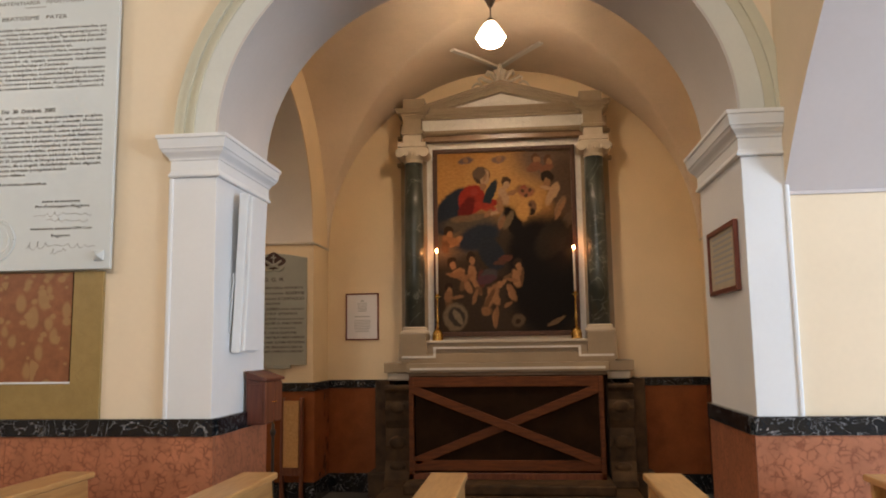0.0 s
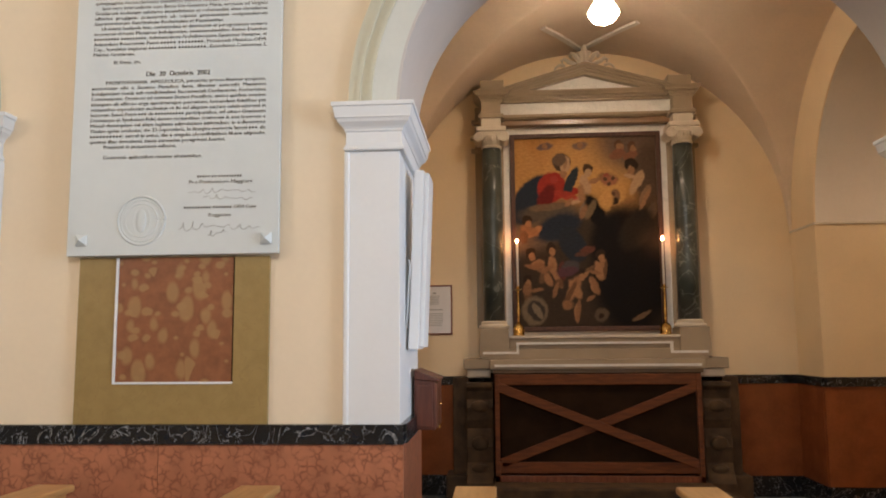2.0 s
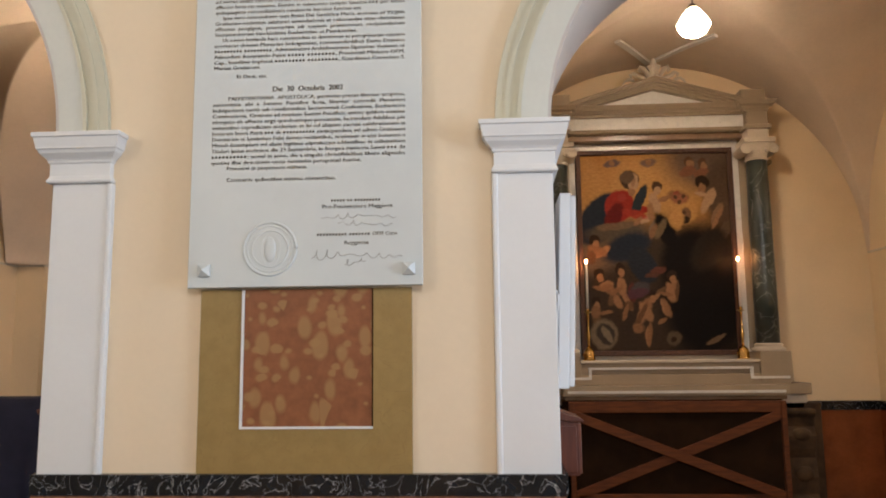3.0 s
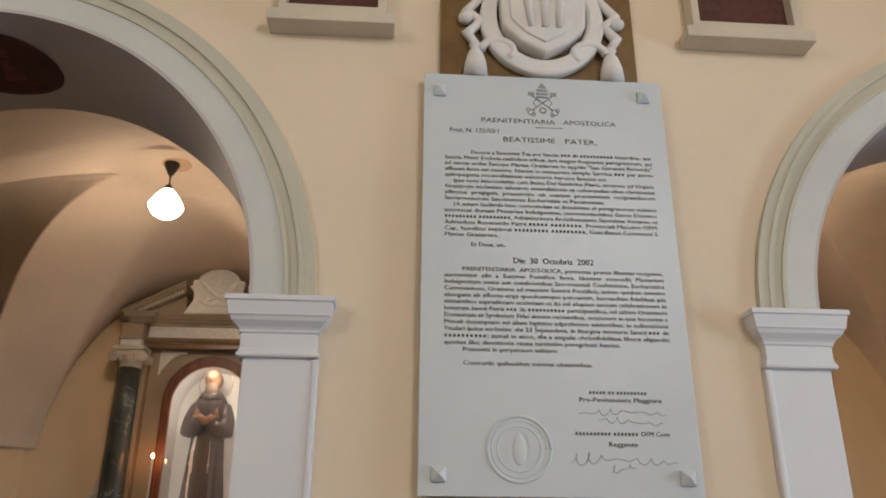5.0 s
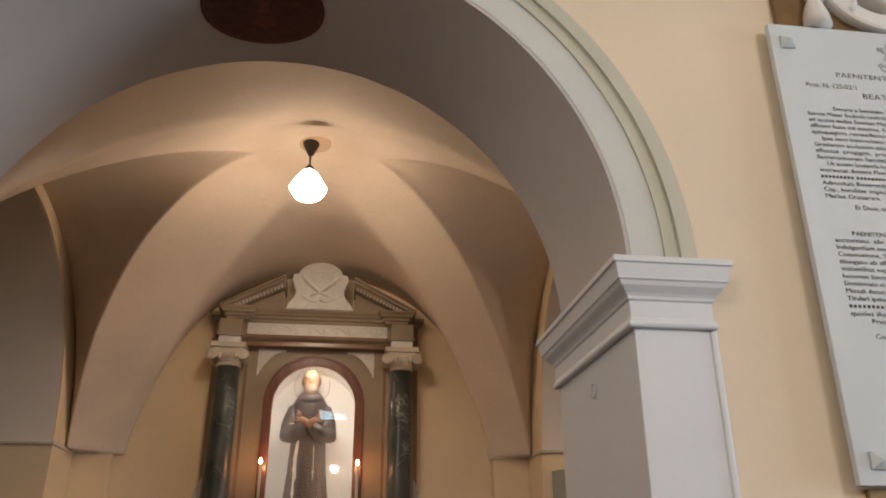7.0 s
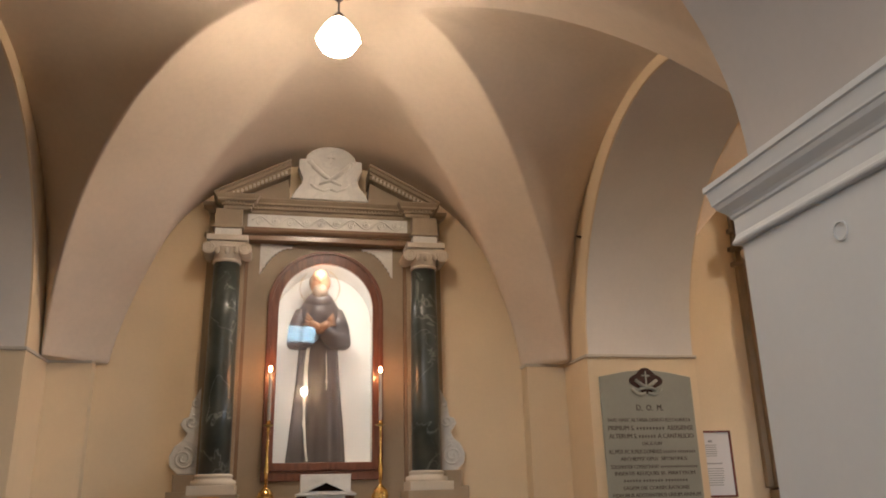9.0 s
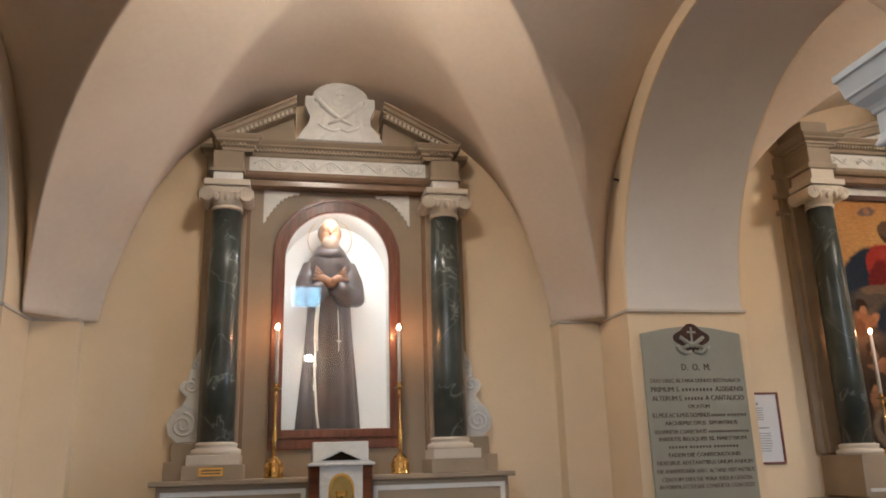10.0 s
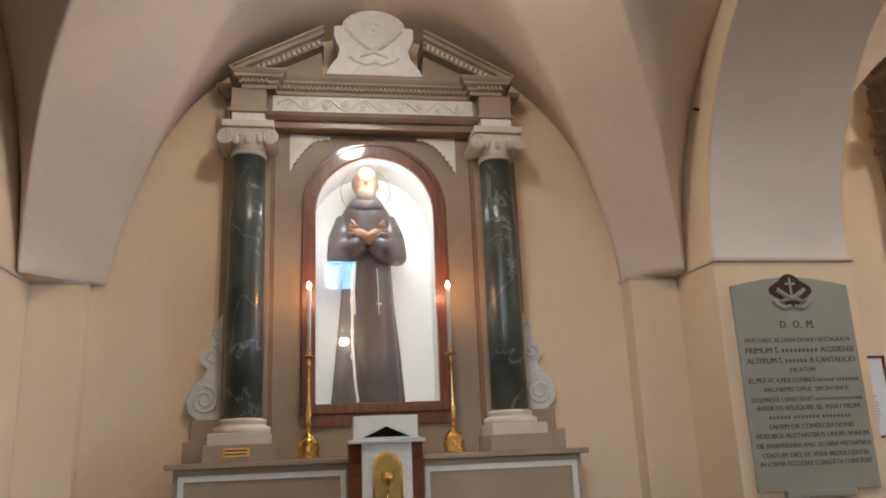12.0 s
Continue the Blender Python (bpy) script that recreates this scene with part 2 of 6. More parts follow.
M_GREEN = veined("green_marble", (0.062, 0.072, 0.064), (0.36, 0.39, 0.36), 2.0, 0.009, 0.28, (0.030, 0.038, 0.034), 1.6)
M_OLDSTONE = mat("worn_altar_stone", (0.072, 0.040, 0.018), 0.8, vary=0.6, scale=7, fine=60, bump=0.5)
M_DARK = mat("near_black_brown", (0.024, 0.012, 0.006), 0.85, vary=0.3, scale=5, spec=0.1)
M_FLOOR = mat("dark_stone_floor", (0.11, 0.10, 0.09), 0.28, vary=0.25, scale=4, fine=50, bump=0.05)
M_PEW = wood("light_varnished_wood", (0.62, 0.36, 0.14), (0.47, 0.25, 0.09), 5, 0.35, 0.3, (9, 1, 9))
M_BEAM = wood("brown_stained_timber", (0.165, 0.046, 0.010), (0.085, 0.024, 0.006), 5, 0.8, 0.0, (1, 8, 8))
M_MAHOG = wood("mahogany", (0.22, 0.075, 0.035), (0.11, 0.032, 0.016), 5, 0.36, 0.22, (8, 8, 1))
M_CABINET = wood("red_brown_cabinet_wood", (0.13, 0.034, 0.017), (0.065, 0.016, 0.008), 5, 0.5, 0.03, (8, 8, 1))
M_BRASS = mat("polished_brass", (0.80, 0.52, 0.16), 0.16, 1.0, vary=0.08, scale=20, fine=90, bump=0.03)
M_DKBRASS = mat("aged_brass", (0.42, 0.30, 0.10), 0.4, 1.0, vary=0.2, scale=20, fine=90, bump=0.1)
M_WAX = mat("white_wax", (0.80, 0.76, 0.68), 0.45, vary=0.03, bump=0.02)
M_FLAME = glow("flame_bulb", (1.0, 0.38, 0.11), 240.0)
M_LAMP = glow("lit_opal_glass", (1.0, 0.76, 0.52), 122.0)
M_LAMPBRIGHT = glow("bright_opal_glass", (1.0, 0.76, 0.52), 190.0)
M_LAMPTOP = glow("dim_opal_glass", (1.0, 0.76, 0.52), 11.0)
M_FITTING = mat("dark_metal_fitting", (0.06, 0.05, 0.045), 0.45, 0.6)
M_NICHE = mat("white_niche_paint", (0.86, 0.835, 0.79), 0.6, vary=0.03, bump=0.05)
M_ROBE = mat("dark_brown_robe", (0.075, 0.057, 0.055), 0.42, vary=0.25, scale=9, fine=30, bump=0.8)
M_SKIN = mat("painted_plaster_skin", (0.37, 0.195, 0.108), 0.5, vary=0.1)
M_CORD = mat("white_cord", (0.75, 0.70, 0.60), 0.7, vary=0.05)
M_PAPER = mat("paper", (0.72, 0.70, 0.70), 0.6, vary=0.03, bump=0.02)
M_INK = mat("dark_lettering", (0.10, 0.085, 0.07), 0.6, vary=0.1)
M_INKFAINT = mat("faint_lettering", (0.33, 0.33, 0.32), 0.6, vary=0.1)
M_CLOTH = mat("dark_blue_cloth", (0.012, 0.012, 0.030), 0.85, vary=0.3, scale=8, fine=120, bump=0.3)
M_GLASS = clear_glass("clear_glass")
M_ROSETTE = mat("dark_red_stencil", (0.10, 0.035, 0.025), 0.7, vary=0.3, scale=30, fine=90)

M_BROWNSTONE = mat("polished_brown_stone", (0.25, 0.165, 0.105), 0.25, vary=0.15, scale=6, fine=50, bump=0.03)
M_ARCHSOFFIT = mat("arch_soffit_paint", (0.545, 0.505, 0.475), 0.75, vary=0.08, scale=1.4, fine=35, bump=0.2)
M_ARCHBAND = mat("grey_sage_paint", (0.62, 0.63, 0.58), 0.6, vary=0.07, scale=2.5, fine=40, bump=0.15)
M_ROSETTE2 = mat("red_stencil", (0.18, 0.055, 0.036), 0.7, vary=0.3, scale=30, fine=90)
M_BROWNMARBLE = mat("dark_brown_marble", (0.20, 0.115, 0.040), 0.35, vary=0.25, scale=9, fine=70, bump=0.06)
M_PLASTER = mat("white_plaster", (0.78, 0.75, 0.70), 0.6, vary=0.06, scale=5, fine=40, bump=0.1)
M_STONE_W = mat("cream_frame_paint", (0.64, 0.57, 0.44), 0.6, vary=0.08, scale=5, fine=40, bump=0.1)
M_GREYSLAB = mat("grey_memorial_marble", (0.34, 0.335, 0.28), 0.4, vary=0.10, scale=3, fine=30, bump=0.08)
M_DARKRED = mat("dark_red_paint", (0.055, 0.022, 0.016), 0.6, vary=0.2, scale=20)
M_REDFRAME = wood("dark_red_frame_wood", (0.20, 0.045, 0.025), (0.12, 0.026, 0.014), 6, 0.35, 0.3, (8, 8, 1))
M_OLDPAPER = mat("aged_paper", (0.46, 0.40, 0.29), 0.6, vary=0.10, scale=8, fine=40)
M_ROSEPLATE = mat("tan_ceiling_paint", (0.62, 0.43, 0.28), 0.8, vary=0.08)

# ---- building helpers ----


def finish(ob, bm, material, smooth=False, bevel=0.0):
    bmesh.ops.recalc_face_normals(bm, faces=bm.faces)
    bm.to_mesh(ob.data)
    bm.free()
    for m in material if isinstance(material, (list, tuple)) else [material]:
        ob.data.materials.append(m)
    if smooth:
        for p in ob.data.polygons:
            p.use_smooth = True
    if bevel:
        b = ob.modifiers.new("bevel", "BEVEL")
        b.width, b.segments, b.limit_method, b.angle_limit = bevel, 2, "ANGLE", radians(40)
        b.harden_normals = False
    return ob


def part(name, bm, material, parent=None, label="", smooth=False, bevel=0.0):
    """Links a bmesh as one mesh object, under a thing or a part."""
    ob = new(name, bpy.data.meshes.new(name))
    finish(ob, bm, material, smooth, bevel)
    if parent:
        ob.parent = parent
    if label:
        ob["label"] = label
    return ob


def thing(name, at, label, category, group="", kind=""):
    ob = new(name)
    ob.empty_display_size = 0.1
    ob.matrix_world = at if isinstance(at, Matrix) else Matrix.Translation(at)
    return tagged(ob, label, category, group, kind)


def box(x0, x1, y0, y1, z0, z1, bm=None):
    bm = bm or bmesh.new()
    v = [bm.verts.new((x, y, z)) for x in (x0, x1) for y in (y0, y1) for z in (z0, z1)]
    for f in ((0, 1, 3, 2), (4, 6, 7, 5), (0, 4, 5, 1), (2, 3, 7, 6), (0, 2, 6, 4), (1, 5, 7, 3)):
        bm.faces.new([v[i] for i in f])
    return bm


def lathe(profile, steps=24, bm=None, x=0, y=0, flute=0.0):
    """Turned shape from (radius, height) pairs."""
    bm = bm or bmesh.new()
    rings = []
    for r, z in profile:
        rings.append([bm.verts.new((x + r * math.cos(2 * math.pi * i / steps), y + r * math.sin(2 * math.pi * i / steps), z)) for i in range(steps)])
    for a, b in zip(rings, rings[1:]):
        for i in range(steps):
            bm.faces.new((a[i], a[(i + 1) % steps], b[(i + 1) % steps], b[i]))
    bm.faces.new(rings[0][::-1])
    bm.faces.new(rings[-1])
    return bm


def prism(outline, y0, y1, bm=None):
    """Flat outline in x, z pushed through from y0 to y1."""
    bm = bm or bmesh.new()
    a = [bm.verts.new((x, y0, z)) for x, z in outline]
    b = [bm.verts.new((x, y1, z)) for x, z in outline]
    bm.faces.new(a)
    bm.faces.new(b[::-1])
    n = len(a)
    for i in range(n):
        bm.faces.new((a[i], b[i], b[(i + 1) % n], a[(i + 1) % n]))
    return bm


def ring_prism(outer, inner, y0, y1, bm=None, closed=True):
    """Frame between two outlines of equal length, in x, z, from y0 to y1."""
    bm = bm or bmesh.new()
    rows = [[bm.verts.new((x, y, z)) for x, z in line] for line in (outer, inner) for y in (y0, y1)]
    o0, o1, i0, i1 = rows
    n = len(outer)
    for k in range(n if closed else n - 1):
        j = (k + 1) % n
        bm.faces.new((o0[k], o0[j], i0[j], i0[k]))
        bm.faces.new((o1[k], i1[k], i1[j], o1[j]))
        bm.faces.new((o0[k], o1[k], o1[j], o0[j]))
        bm.faces.new((i0[k], i0[j], i1[j], i1[k]))
    if not closed:
        for k in (0, n - 1):
            bm.faces.new((o0[k], i0[k], i1[k], o1[k]))
    return bm


def sweep(profile, path, bm=None, closed=False):
    """Moulding: profile of (out, up) swept along a level path of (x, y), mitred; out is to the right of the path."""
    bm = bm or bmesh.new()
    n = len(path)
    rings = []
    for i, (x, y) in enumerate(path):
        ds = []
        if i > 0 or closed:
            px, py = path[i - 1]
            ds.append(Vector((x - px, y - py)).normalized())
        if i < n - 1 or closed:
            qx, qy = path[(i + 1) % n]
            ds.append(Vector((qx - x, qy - y)).normalized())
        d = sum(ds, Vector((0, 0))).normalized()
        nrm = Vector((d.y, -d.x))
        k = 1 / max(0.3, nrm.dot(Vector((ds[0].y, -ds[0].x))))
        rings.append([bm.verts.new((x + nrm.x * o * k, y + nrm.y * o * k, z)) for o, z in profile])
    m = len(profile)
    pairs = list(zip(rings, rings[1:])) + ([(rings[-1], rings[0])] if closed else [])
    for a, b in pairs:
        for j in range(m):
            bm.faces.new((a[j], b[j], b[(j + 1) % m], a[(j + 1) % m]))
    if not closed:
        bm.faces.new(rings[0][::-1])
        bm.faces.new(rings[-1])
    return bm


def tube(points, r, bm=None, steps=8):
    bm = bm or bmesh.new()
    pts = [Vector(p) for p in points]
    rings = []
    for i, p in enumerate(pts):
        d = (pts[min(i + 1, len(pts) - 1)] - pts[max(i - 1, 0)]).normalized()
        a = d.orthogonal().normalized() if abs(d.z) < 0.95 else Vector((1, 0, 0))
        a = (a - d * a.dot(d)).normalized()
        if rings:
            a = (last - d * last.dot(d)).normalized()
        last = a
        b = d.cross(a)
        rr = r[i] if isinstance(r, (list, tuple)) else r
        rings.append([bm.verts.new(p + (a * math.cos(2 * math.pi * k / steps) + b * math.sin(2 * math.pi * k / steps)) * rr) for k in range(steps)])
    for a, b in zip(rings, rings[1:]):
        for k in range(steps):
            bm.faces.new((a[k], a[(k + 1) % steps], b[(k + 1) % steps], b[k]))
    bm.faces.new(rings[0][::-1])
    bm.faces.new(rings[-1])
    return bm


def ball(x, y, z, rx, ry, rz, bm=None, seg=14):
    bm = bm or bmesh.new()
    bmesh.ops.create_uvsphere(bm, u_segments=seg, v_segments=max(6, seg // 2 + 2), radius=1, matrix=Matrix.Translation((x, y, z)) @ Matrix.Diagonal((rx, ry, rz, 1)))
    return bm


def arch_line(a, b, spring, rise, n=40):
    """Points of an arch from foot a to foot b."""
    c, h = (a + b) / 2, (b - a) / 2
    return [(c - h * math.cos(math.pi * i / n), spring + rise * math.sin(math.pi * i / n)) for i in range(n + 1)]


def arched_wall(s0, s1, t0, t1, ztop, arches, along="x", zbot=0.0):
    """Wall from s0 to s1 along an axis, t0 to t1 thick, with openings (a, b, spring, rise, sill)."""
    bm = bmesh.new()

    def v(s, t, z):
        return bm.verts.new((s, t, z) if along == "x" else (t, s, z))

    def quad(p, t):
        bm.faces.new([v(s, t, z) for s, z in p])

    def span(p, q):
        bm.faces.new((v(p[0], t0, p[1]), v(q[0], t0, q[1]), v(q[0], t1, q[1]), v(p[0], t1, p[1])))

    at = s0
    for a, b, spring, rise, sill in arches:
        line = arch_line(a, b, spring, rise, 160)
        for t in (t0, t1):
            quad([(at, zbot), (a, zbot), (a, ztop), (at, ztop)], t)
            for p, q in zip(line, line[1:]):
                quad([p, q, (q[0], ztop), (p[0], ztop)], t)
            if sill > zbot:
                quad([(a, zbot), (b, zbot), (b, sill), (a, sill)], t)
        for p, q in zip(line, line[1:]):
            span(p, q)
        span((a, sill), (a, spring))
        span((b, sill), (b, spring))
        if sill > zbot:
            span((a, sill), (b, sill))
        at = b
    for t in (t0, t1):
        quad([(at, zbot), (s1, zbot), (s1, ztop), (at, ztop)], t)
    span((s0, zbot), (s0, ztop))
    span((s1, zbot), (s1, ztop))
    span((s0, ztop), (s1, ztop))
    bmesh.ops.remove_doubles(bm, verts=bm.verts, dist=0.0005)
    return bm


def structure(name, bm, material, label, category, smooth=False, bevel=0.0):
    return tagged(part(name, bm, material, None, "", smooth, bevel), label, category, "", "structure")

# ---- structure ----
YF, YI, YB = 3.85, 4.60, 8.49          # nave face, inner face, back wall
ARCH_R = (-1.575, 1.12, 2.67, 1.18, 0.0)
ARCH_L = (-6.25, -3.755, 2.67, 1.26, 0.0)
CX_L, CX_R = -4.93, -0.13              # middles of the two chapels

structure("floor", box(-11, 7, -3, 9.4, -0.2, 0.0), M_FLOOR, "dark polished stone floor of the church", "floor")
structure("wall_nave", arched_wall(-11, 6.2, YF, YI, 6.6, [ARCH_L, ARCH_R]), M_CREAM, "cream plastered arcade wall between nave and chapels", "wall")
NICHE = (-5.345, -4.465, 3.06, 0.45, 1.90)
structure("wall_back", arched_wall(-11, 6.2, YB, 8.95, 5.2, [NICHE]), M_OCHRE, "warm cream plastered back wall of the chapels", "wall")
for i, (x0, x1) in enumerate(((-7.70, -6.82), (-3.03, -2.17), (1.92, 2.80))):
    structure("wall_pier_%d" % (i + 1), arched_wall(YI - 0.02, YB + 0.02, x0, x1, 5.2, [(5.12, 7.88, 2.66, 1.52, 0.0)], "y"), M_OCHRE, "thick plastered chapel wall with a round arch through it", "wall")
    # painted soffit of the arch and the fillet at its foot
    outer, inner = arch_line(5.12, 7.88, 2.66, 1.52, 160), arch_line(5.122, 7.878, 2.66, 1.518, 160)
    bm = ring_prism(outer, inner, x0 + 0.012, x1 - 0.012, closed=False)
    for v in bm.verts:
        v.co = (v.co.y, v.co.x, v.co.z)
    structure("trim", bm, M_SOFFIT, "grey painted arch soffit", "arch", smooth=False)
    structure("trim", box(x0 - 0.012, x1 + 0.012, 7.862, 7.90, 2.640, 2.662), M_STONE_L, "thin plaster fillet at the arch springing", "moulding", bevel=0.004)
    for xs in ((x0 - 0.012, x0 + 0.02), (x1 - 0.02, x1 + 0.012)):
        structure("trim", box(xs[0], xs[1], 7.90, YB, 2.640, 2.662), M_STONE_L, "thin plaster fillet at the arch springing", "moulding", bevel=0.004)


def vault_height(cx, hx, radius, top, px, py, soft=False):
    """Height over the springing of the star vault: a domed middle cut by four lunettes that narrow to points near the lamp."""
    hy = (YB - YI) / 2
    x, y = px - cx, py - (YB + YI) / 2
    reach = (0.955 if soft else 0.900) * math.hypot(hx, hy)
    rise = top - 2.66
    r = min(1.0, math.hypot(x, y) / reach)
    if soft:
        z = rise * (1 - r ** 1.6) ** 0.60
        for u, w, h, half, peak in ((x, y, hy, radius + 0.13, radius + 0.08), (y, x, hx, radius, radius)):
            s = 1 - abs(w) / h
            k = half + 0.10 * s
            if abs(u) < k:
                z = max(z, math.sqrt(1 - (u / k) ** 2) * (peak + (rise * 0.975 - peak) * s))
        return z
    z = rise * (1 - r ** 1.5) ** 0.74
    for u, w, h, reach_in in ((x, y, hy, 0.42), (y, x, hx, 0.42)):
        s = (abs(w) - reach_in) / (h - reach_in)
        if s > 0:
            if h == hy:
                u -= 0.05 * s
                half = (radius - 0.14) * s ** 0.30 + 0.10 * s ** 10
            elif y < 0:
                half = (radius - 0.08) * s ** (0.45 if x < 0 else 0.32)
            else:
                half = (radius - 0.16) * s + 0.26 * s ** 12 if x < 0 else (radius - 0.08) * s ** 0.58 + 0.16 * s ** 10
            if abs(u) < half:
                foot = radius + ((0.05 if y > 0 else -0.05) if h == hy else 0.0)
                crown = foot + (rise * 0.945 - foot) * (1 - s)
                lune = crown * math.sqrt(1 - (u / half) ** 2)
                # the groins over the altar and the arch are rounded off, those at the sides stay sharp
                z = (z + lune + math.hypot(z - lune, 0.07)) / 2 if h == hy else max(z, lune)
    return z


def vault(name, cx, hx, radius, top, soft=False, n=340):
    hy, cy = (YB - YI) / 2, (YB + YI) / 2
    bm = bmesh.new()
    rows = []
    for j in range(n + 1):
        row = []
        for i in range(n + 1):
            x, y = cx - hx + 2 * hx * i / n, cy - hy + 2 * hy * j / n
            z = 2.66 + vault_height(cx, hx, radius, top, x, y, soft) + 0.006 * noise.noise((x * 1.3, y * 1.3, 3.0))
            row.append(bm.verts.new((x, y, z)))
        rows.append(row)
    for a, b in zip(rows, rows[1:]):
        for i in range(n):
            bm.faces.new((a[i], b[i], b[i + 1], a[i + 1]))
    return structure(name, bm, M_VAULT, "beige plastered star vault of a side chapel", "vaulted ceiling", smooth=True)


vault("ceiling_chapel_1", CX_L, 1.91, 1.60, 4.62)
vault("ceiling_chapel_2", CX_R, 2.10, 1.90, 4.63, True)
# vault of the unseen next bay, built to hang the added lamp from
vault("ceiling_chapel_4", 4.50, 1.70, 1.45, 4.62, n=60)
vault("ceiling_chapel_3", -9.6, 1.895, 1.60, 4.62, n=100)
# shallow corner strips that carry the feet of the vault by the friar's altar
for x0, x1, y in ((-3.345, -3.03, 8.345), (-6.82, -6.525, 8.378)):
    structure("wall_corner", box(x0, x1, y, YB - 0.001, 0.0, 2.652), M_OCHRE, "shallow plastered corner strip under the vault's foot", "wall", bevel=0.004)
    structure("trim", box(x0 - 0.012, x1, y - 0.010, YB - 0.001, 2.642, 2.663), M_STONE_L, "thin plaster fillet at the vault's foot", "moulding", bevel=0.004)
structure("ceiling_cover", box(-11, 6.2, YI, 8.95, 5.2, 5.3), M_VAULT, "plaster cover above the chapel vaults", "ceiling")
structure("ceiling_nave", box(-11, 6.2, -2.8, YI, 6.6, 6.75), M_CREAM, "pale plastered nave ceiling", "ceiling")

# nave's south wall with three windows, end walls, entrance
bm = arched_wall(-11, 6.2, -2.75, -2.4, 6.6, [(-8.85, -7.55, 5.6, 0.3, 3.9), (-5.14, -4.50, 5.53, 0.01, 4.87), (-1.25, 0.05, 5.6, 0.3, 3.9)])
structure("wall_south", bm, M_CREAM, "cream plastered nave wall with small windows", "wall")
structure("wall_west", box(-11.3, -11, -2.8, 9, 0, 6.6), M_CREAM, "cream plastered end wall", "wall")
bm = arched_wall(-2.8, 9, 6.2, 6.5, 6.6, [(0.0, 2.2, 3.0, 0.02, 0.0)], "y")
structure("wall_east", bm, M_CREAM, "cream plastered entrance wall with an open door", "wall")

for i, (x0, x1, z0, z1) in enumerate(((-8.85, -7.55, 3.9, 5.9), (-5.14, -4.50, 4.87, 5.54), (-1.25, 0.05, 3.9, 5.9))):
    w = tagged(new("window_%d" % (i + 1)), "small white framed window in the nave wall", "window", "", "structure")
    part("window_frame", ring_prism([(x0, z0), (x1, z0), (x1, z1), (x0, z1)], [(x0 + .04, z0 + .04), (x1 - .04, z0 + .04), (x1 - .04, z1 - .04), (x0 + .04, z1 - .04)], -2.55, -2.50), M_WHITE, w)
    part("mullion", box((x0 + x1) / 2 - 0.02, (x0 + x1) / 2 + 0.02, *((-2.55, -2.50) if i != 1 else (-2.40, -2.36)), z0 + 0.04, z1 - 0.04), M_WHITE, w)

# organ loft over the entrance: face at x = 1.3, segmental barrel under it
bm = bmesh.new()
arc = []
for i in range(41):
    y = 3.85 - 6.1 * i / 40
    arc.append((y, -0.05 + math.sqrt(max(0, 3.83 ** 2 - (y - 0.80) ** 2))))
for x in (1.305, 6.2):
    for p, q in zip(arc, arc[1:]):
        bm.faces.new([bm.verts.new((x, *c)) for c in (p, q, (q[0], 6.6), (p[0], 6.6))])
bmesh.ops.remove_doubles(bm, verts=bm.verts, dist=0.0005)
structure("wall_loft", bm, M_CREAM, "cream plastered face of the loft over the entrance", "wall")
bm = bmesh.new()
for p, q in zip(arc, arc[1:]):
    bm.faces.new([bm.verts.new(c) for c in ((1.303, *p), (1.303, *q), (6.2, *q), (6.2, *p))])
bmesh.ops.remove_doubles(bm, verts=bm.verts, dist=0.0005)
structure("ceiling_loft", bm, M_LILAC, "pale lilac white barrel vault under the loft", "vaulted ceiling", smooth=True)
structure("trim", box(1.303, 6.2, YF - 0.014, YF, 2.255, 2.272), M_LILAC, "thin plaster line at the vault's foot", "moulding", bevel=0.003)

# pilasters, capitals and archivolts
CAP = [(0.0, 2.452), (0.018, 2.452), (0.022, 2.458), (0.022, 2.466), (0.018, 2.470), (0.012, 2.486), (0.012, 2.540), (0.018, 2.543), (0.020, 2.553), (0.026, 2.562), (0.046, 2.582), (0.052, 2.596), (0.058, 2.600), (0.058, 2.606), (0.066, 2.650), (0.073, 2.652), (0.073, 2.672), (0.0, 2.672)]


def pilaster(x_out, x_in, cut=None, deep=YI):
    """White painted pilaster wrapping the jamb; x_out on the nave face, x_in at the opening, deep where the jamb ends in the chapel."""
    s = 1 if x_in > x_out else -1
    g = x_in + 0.014 * s
    a, b = sorted((x_out, g))
    p = tagged(new("pilaster"), "white painted pilaster with a moulded capital on the arcade pier", "pilaster", "arcade pilasters", "structure")
    part("shaft", box(a, b, YF - 0.022, deep + 0.008, 1.19, 2.4535), M_WHITE, p, bevel=0.004)
    part("edge_bead", box(*sorted((x_out - 0.022 * s, x_out + 0.004 * s)), YF - 0.030, YF + 0.01, 1.19, 2.452), M_WHITE, p, bevel=0.008)
    path = [(x_out, deep - 0.3), (x_out, YF - 0.022), (g, YF - 0.022), (g, deep + 0.008), (x_out, deep + 0.008)]
    if cut:
        path = [(cut, YF - 0.022), (g, YF - 0.022), (g, deep + 0.008), (cut, deep + 0.008)]
    else:
        path[0] = (x_out, YF)
    if s < 0:
        path = path[::-1]
    path = [(x, y) for x, y in path]
    part("capital", sweep(CAP, path), M_WHITE, p, "white moulded plaster capital", bevel=0.002)
    part("capital_core", box(a, b, YF - 0.02, deep + 0.006, 2.455, 2.671), M_WHITE, p)
    return p


pilaster(-1.80, -1.575)
pilaster(-3.515, -3.755, deep=YI + 0.10)
pilaster(1.303, 1.12, cut=1.304, deep=YI + 0.12)
pilaster(-6.475, -6.25)

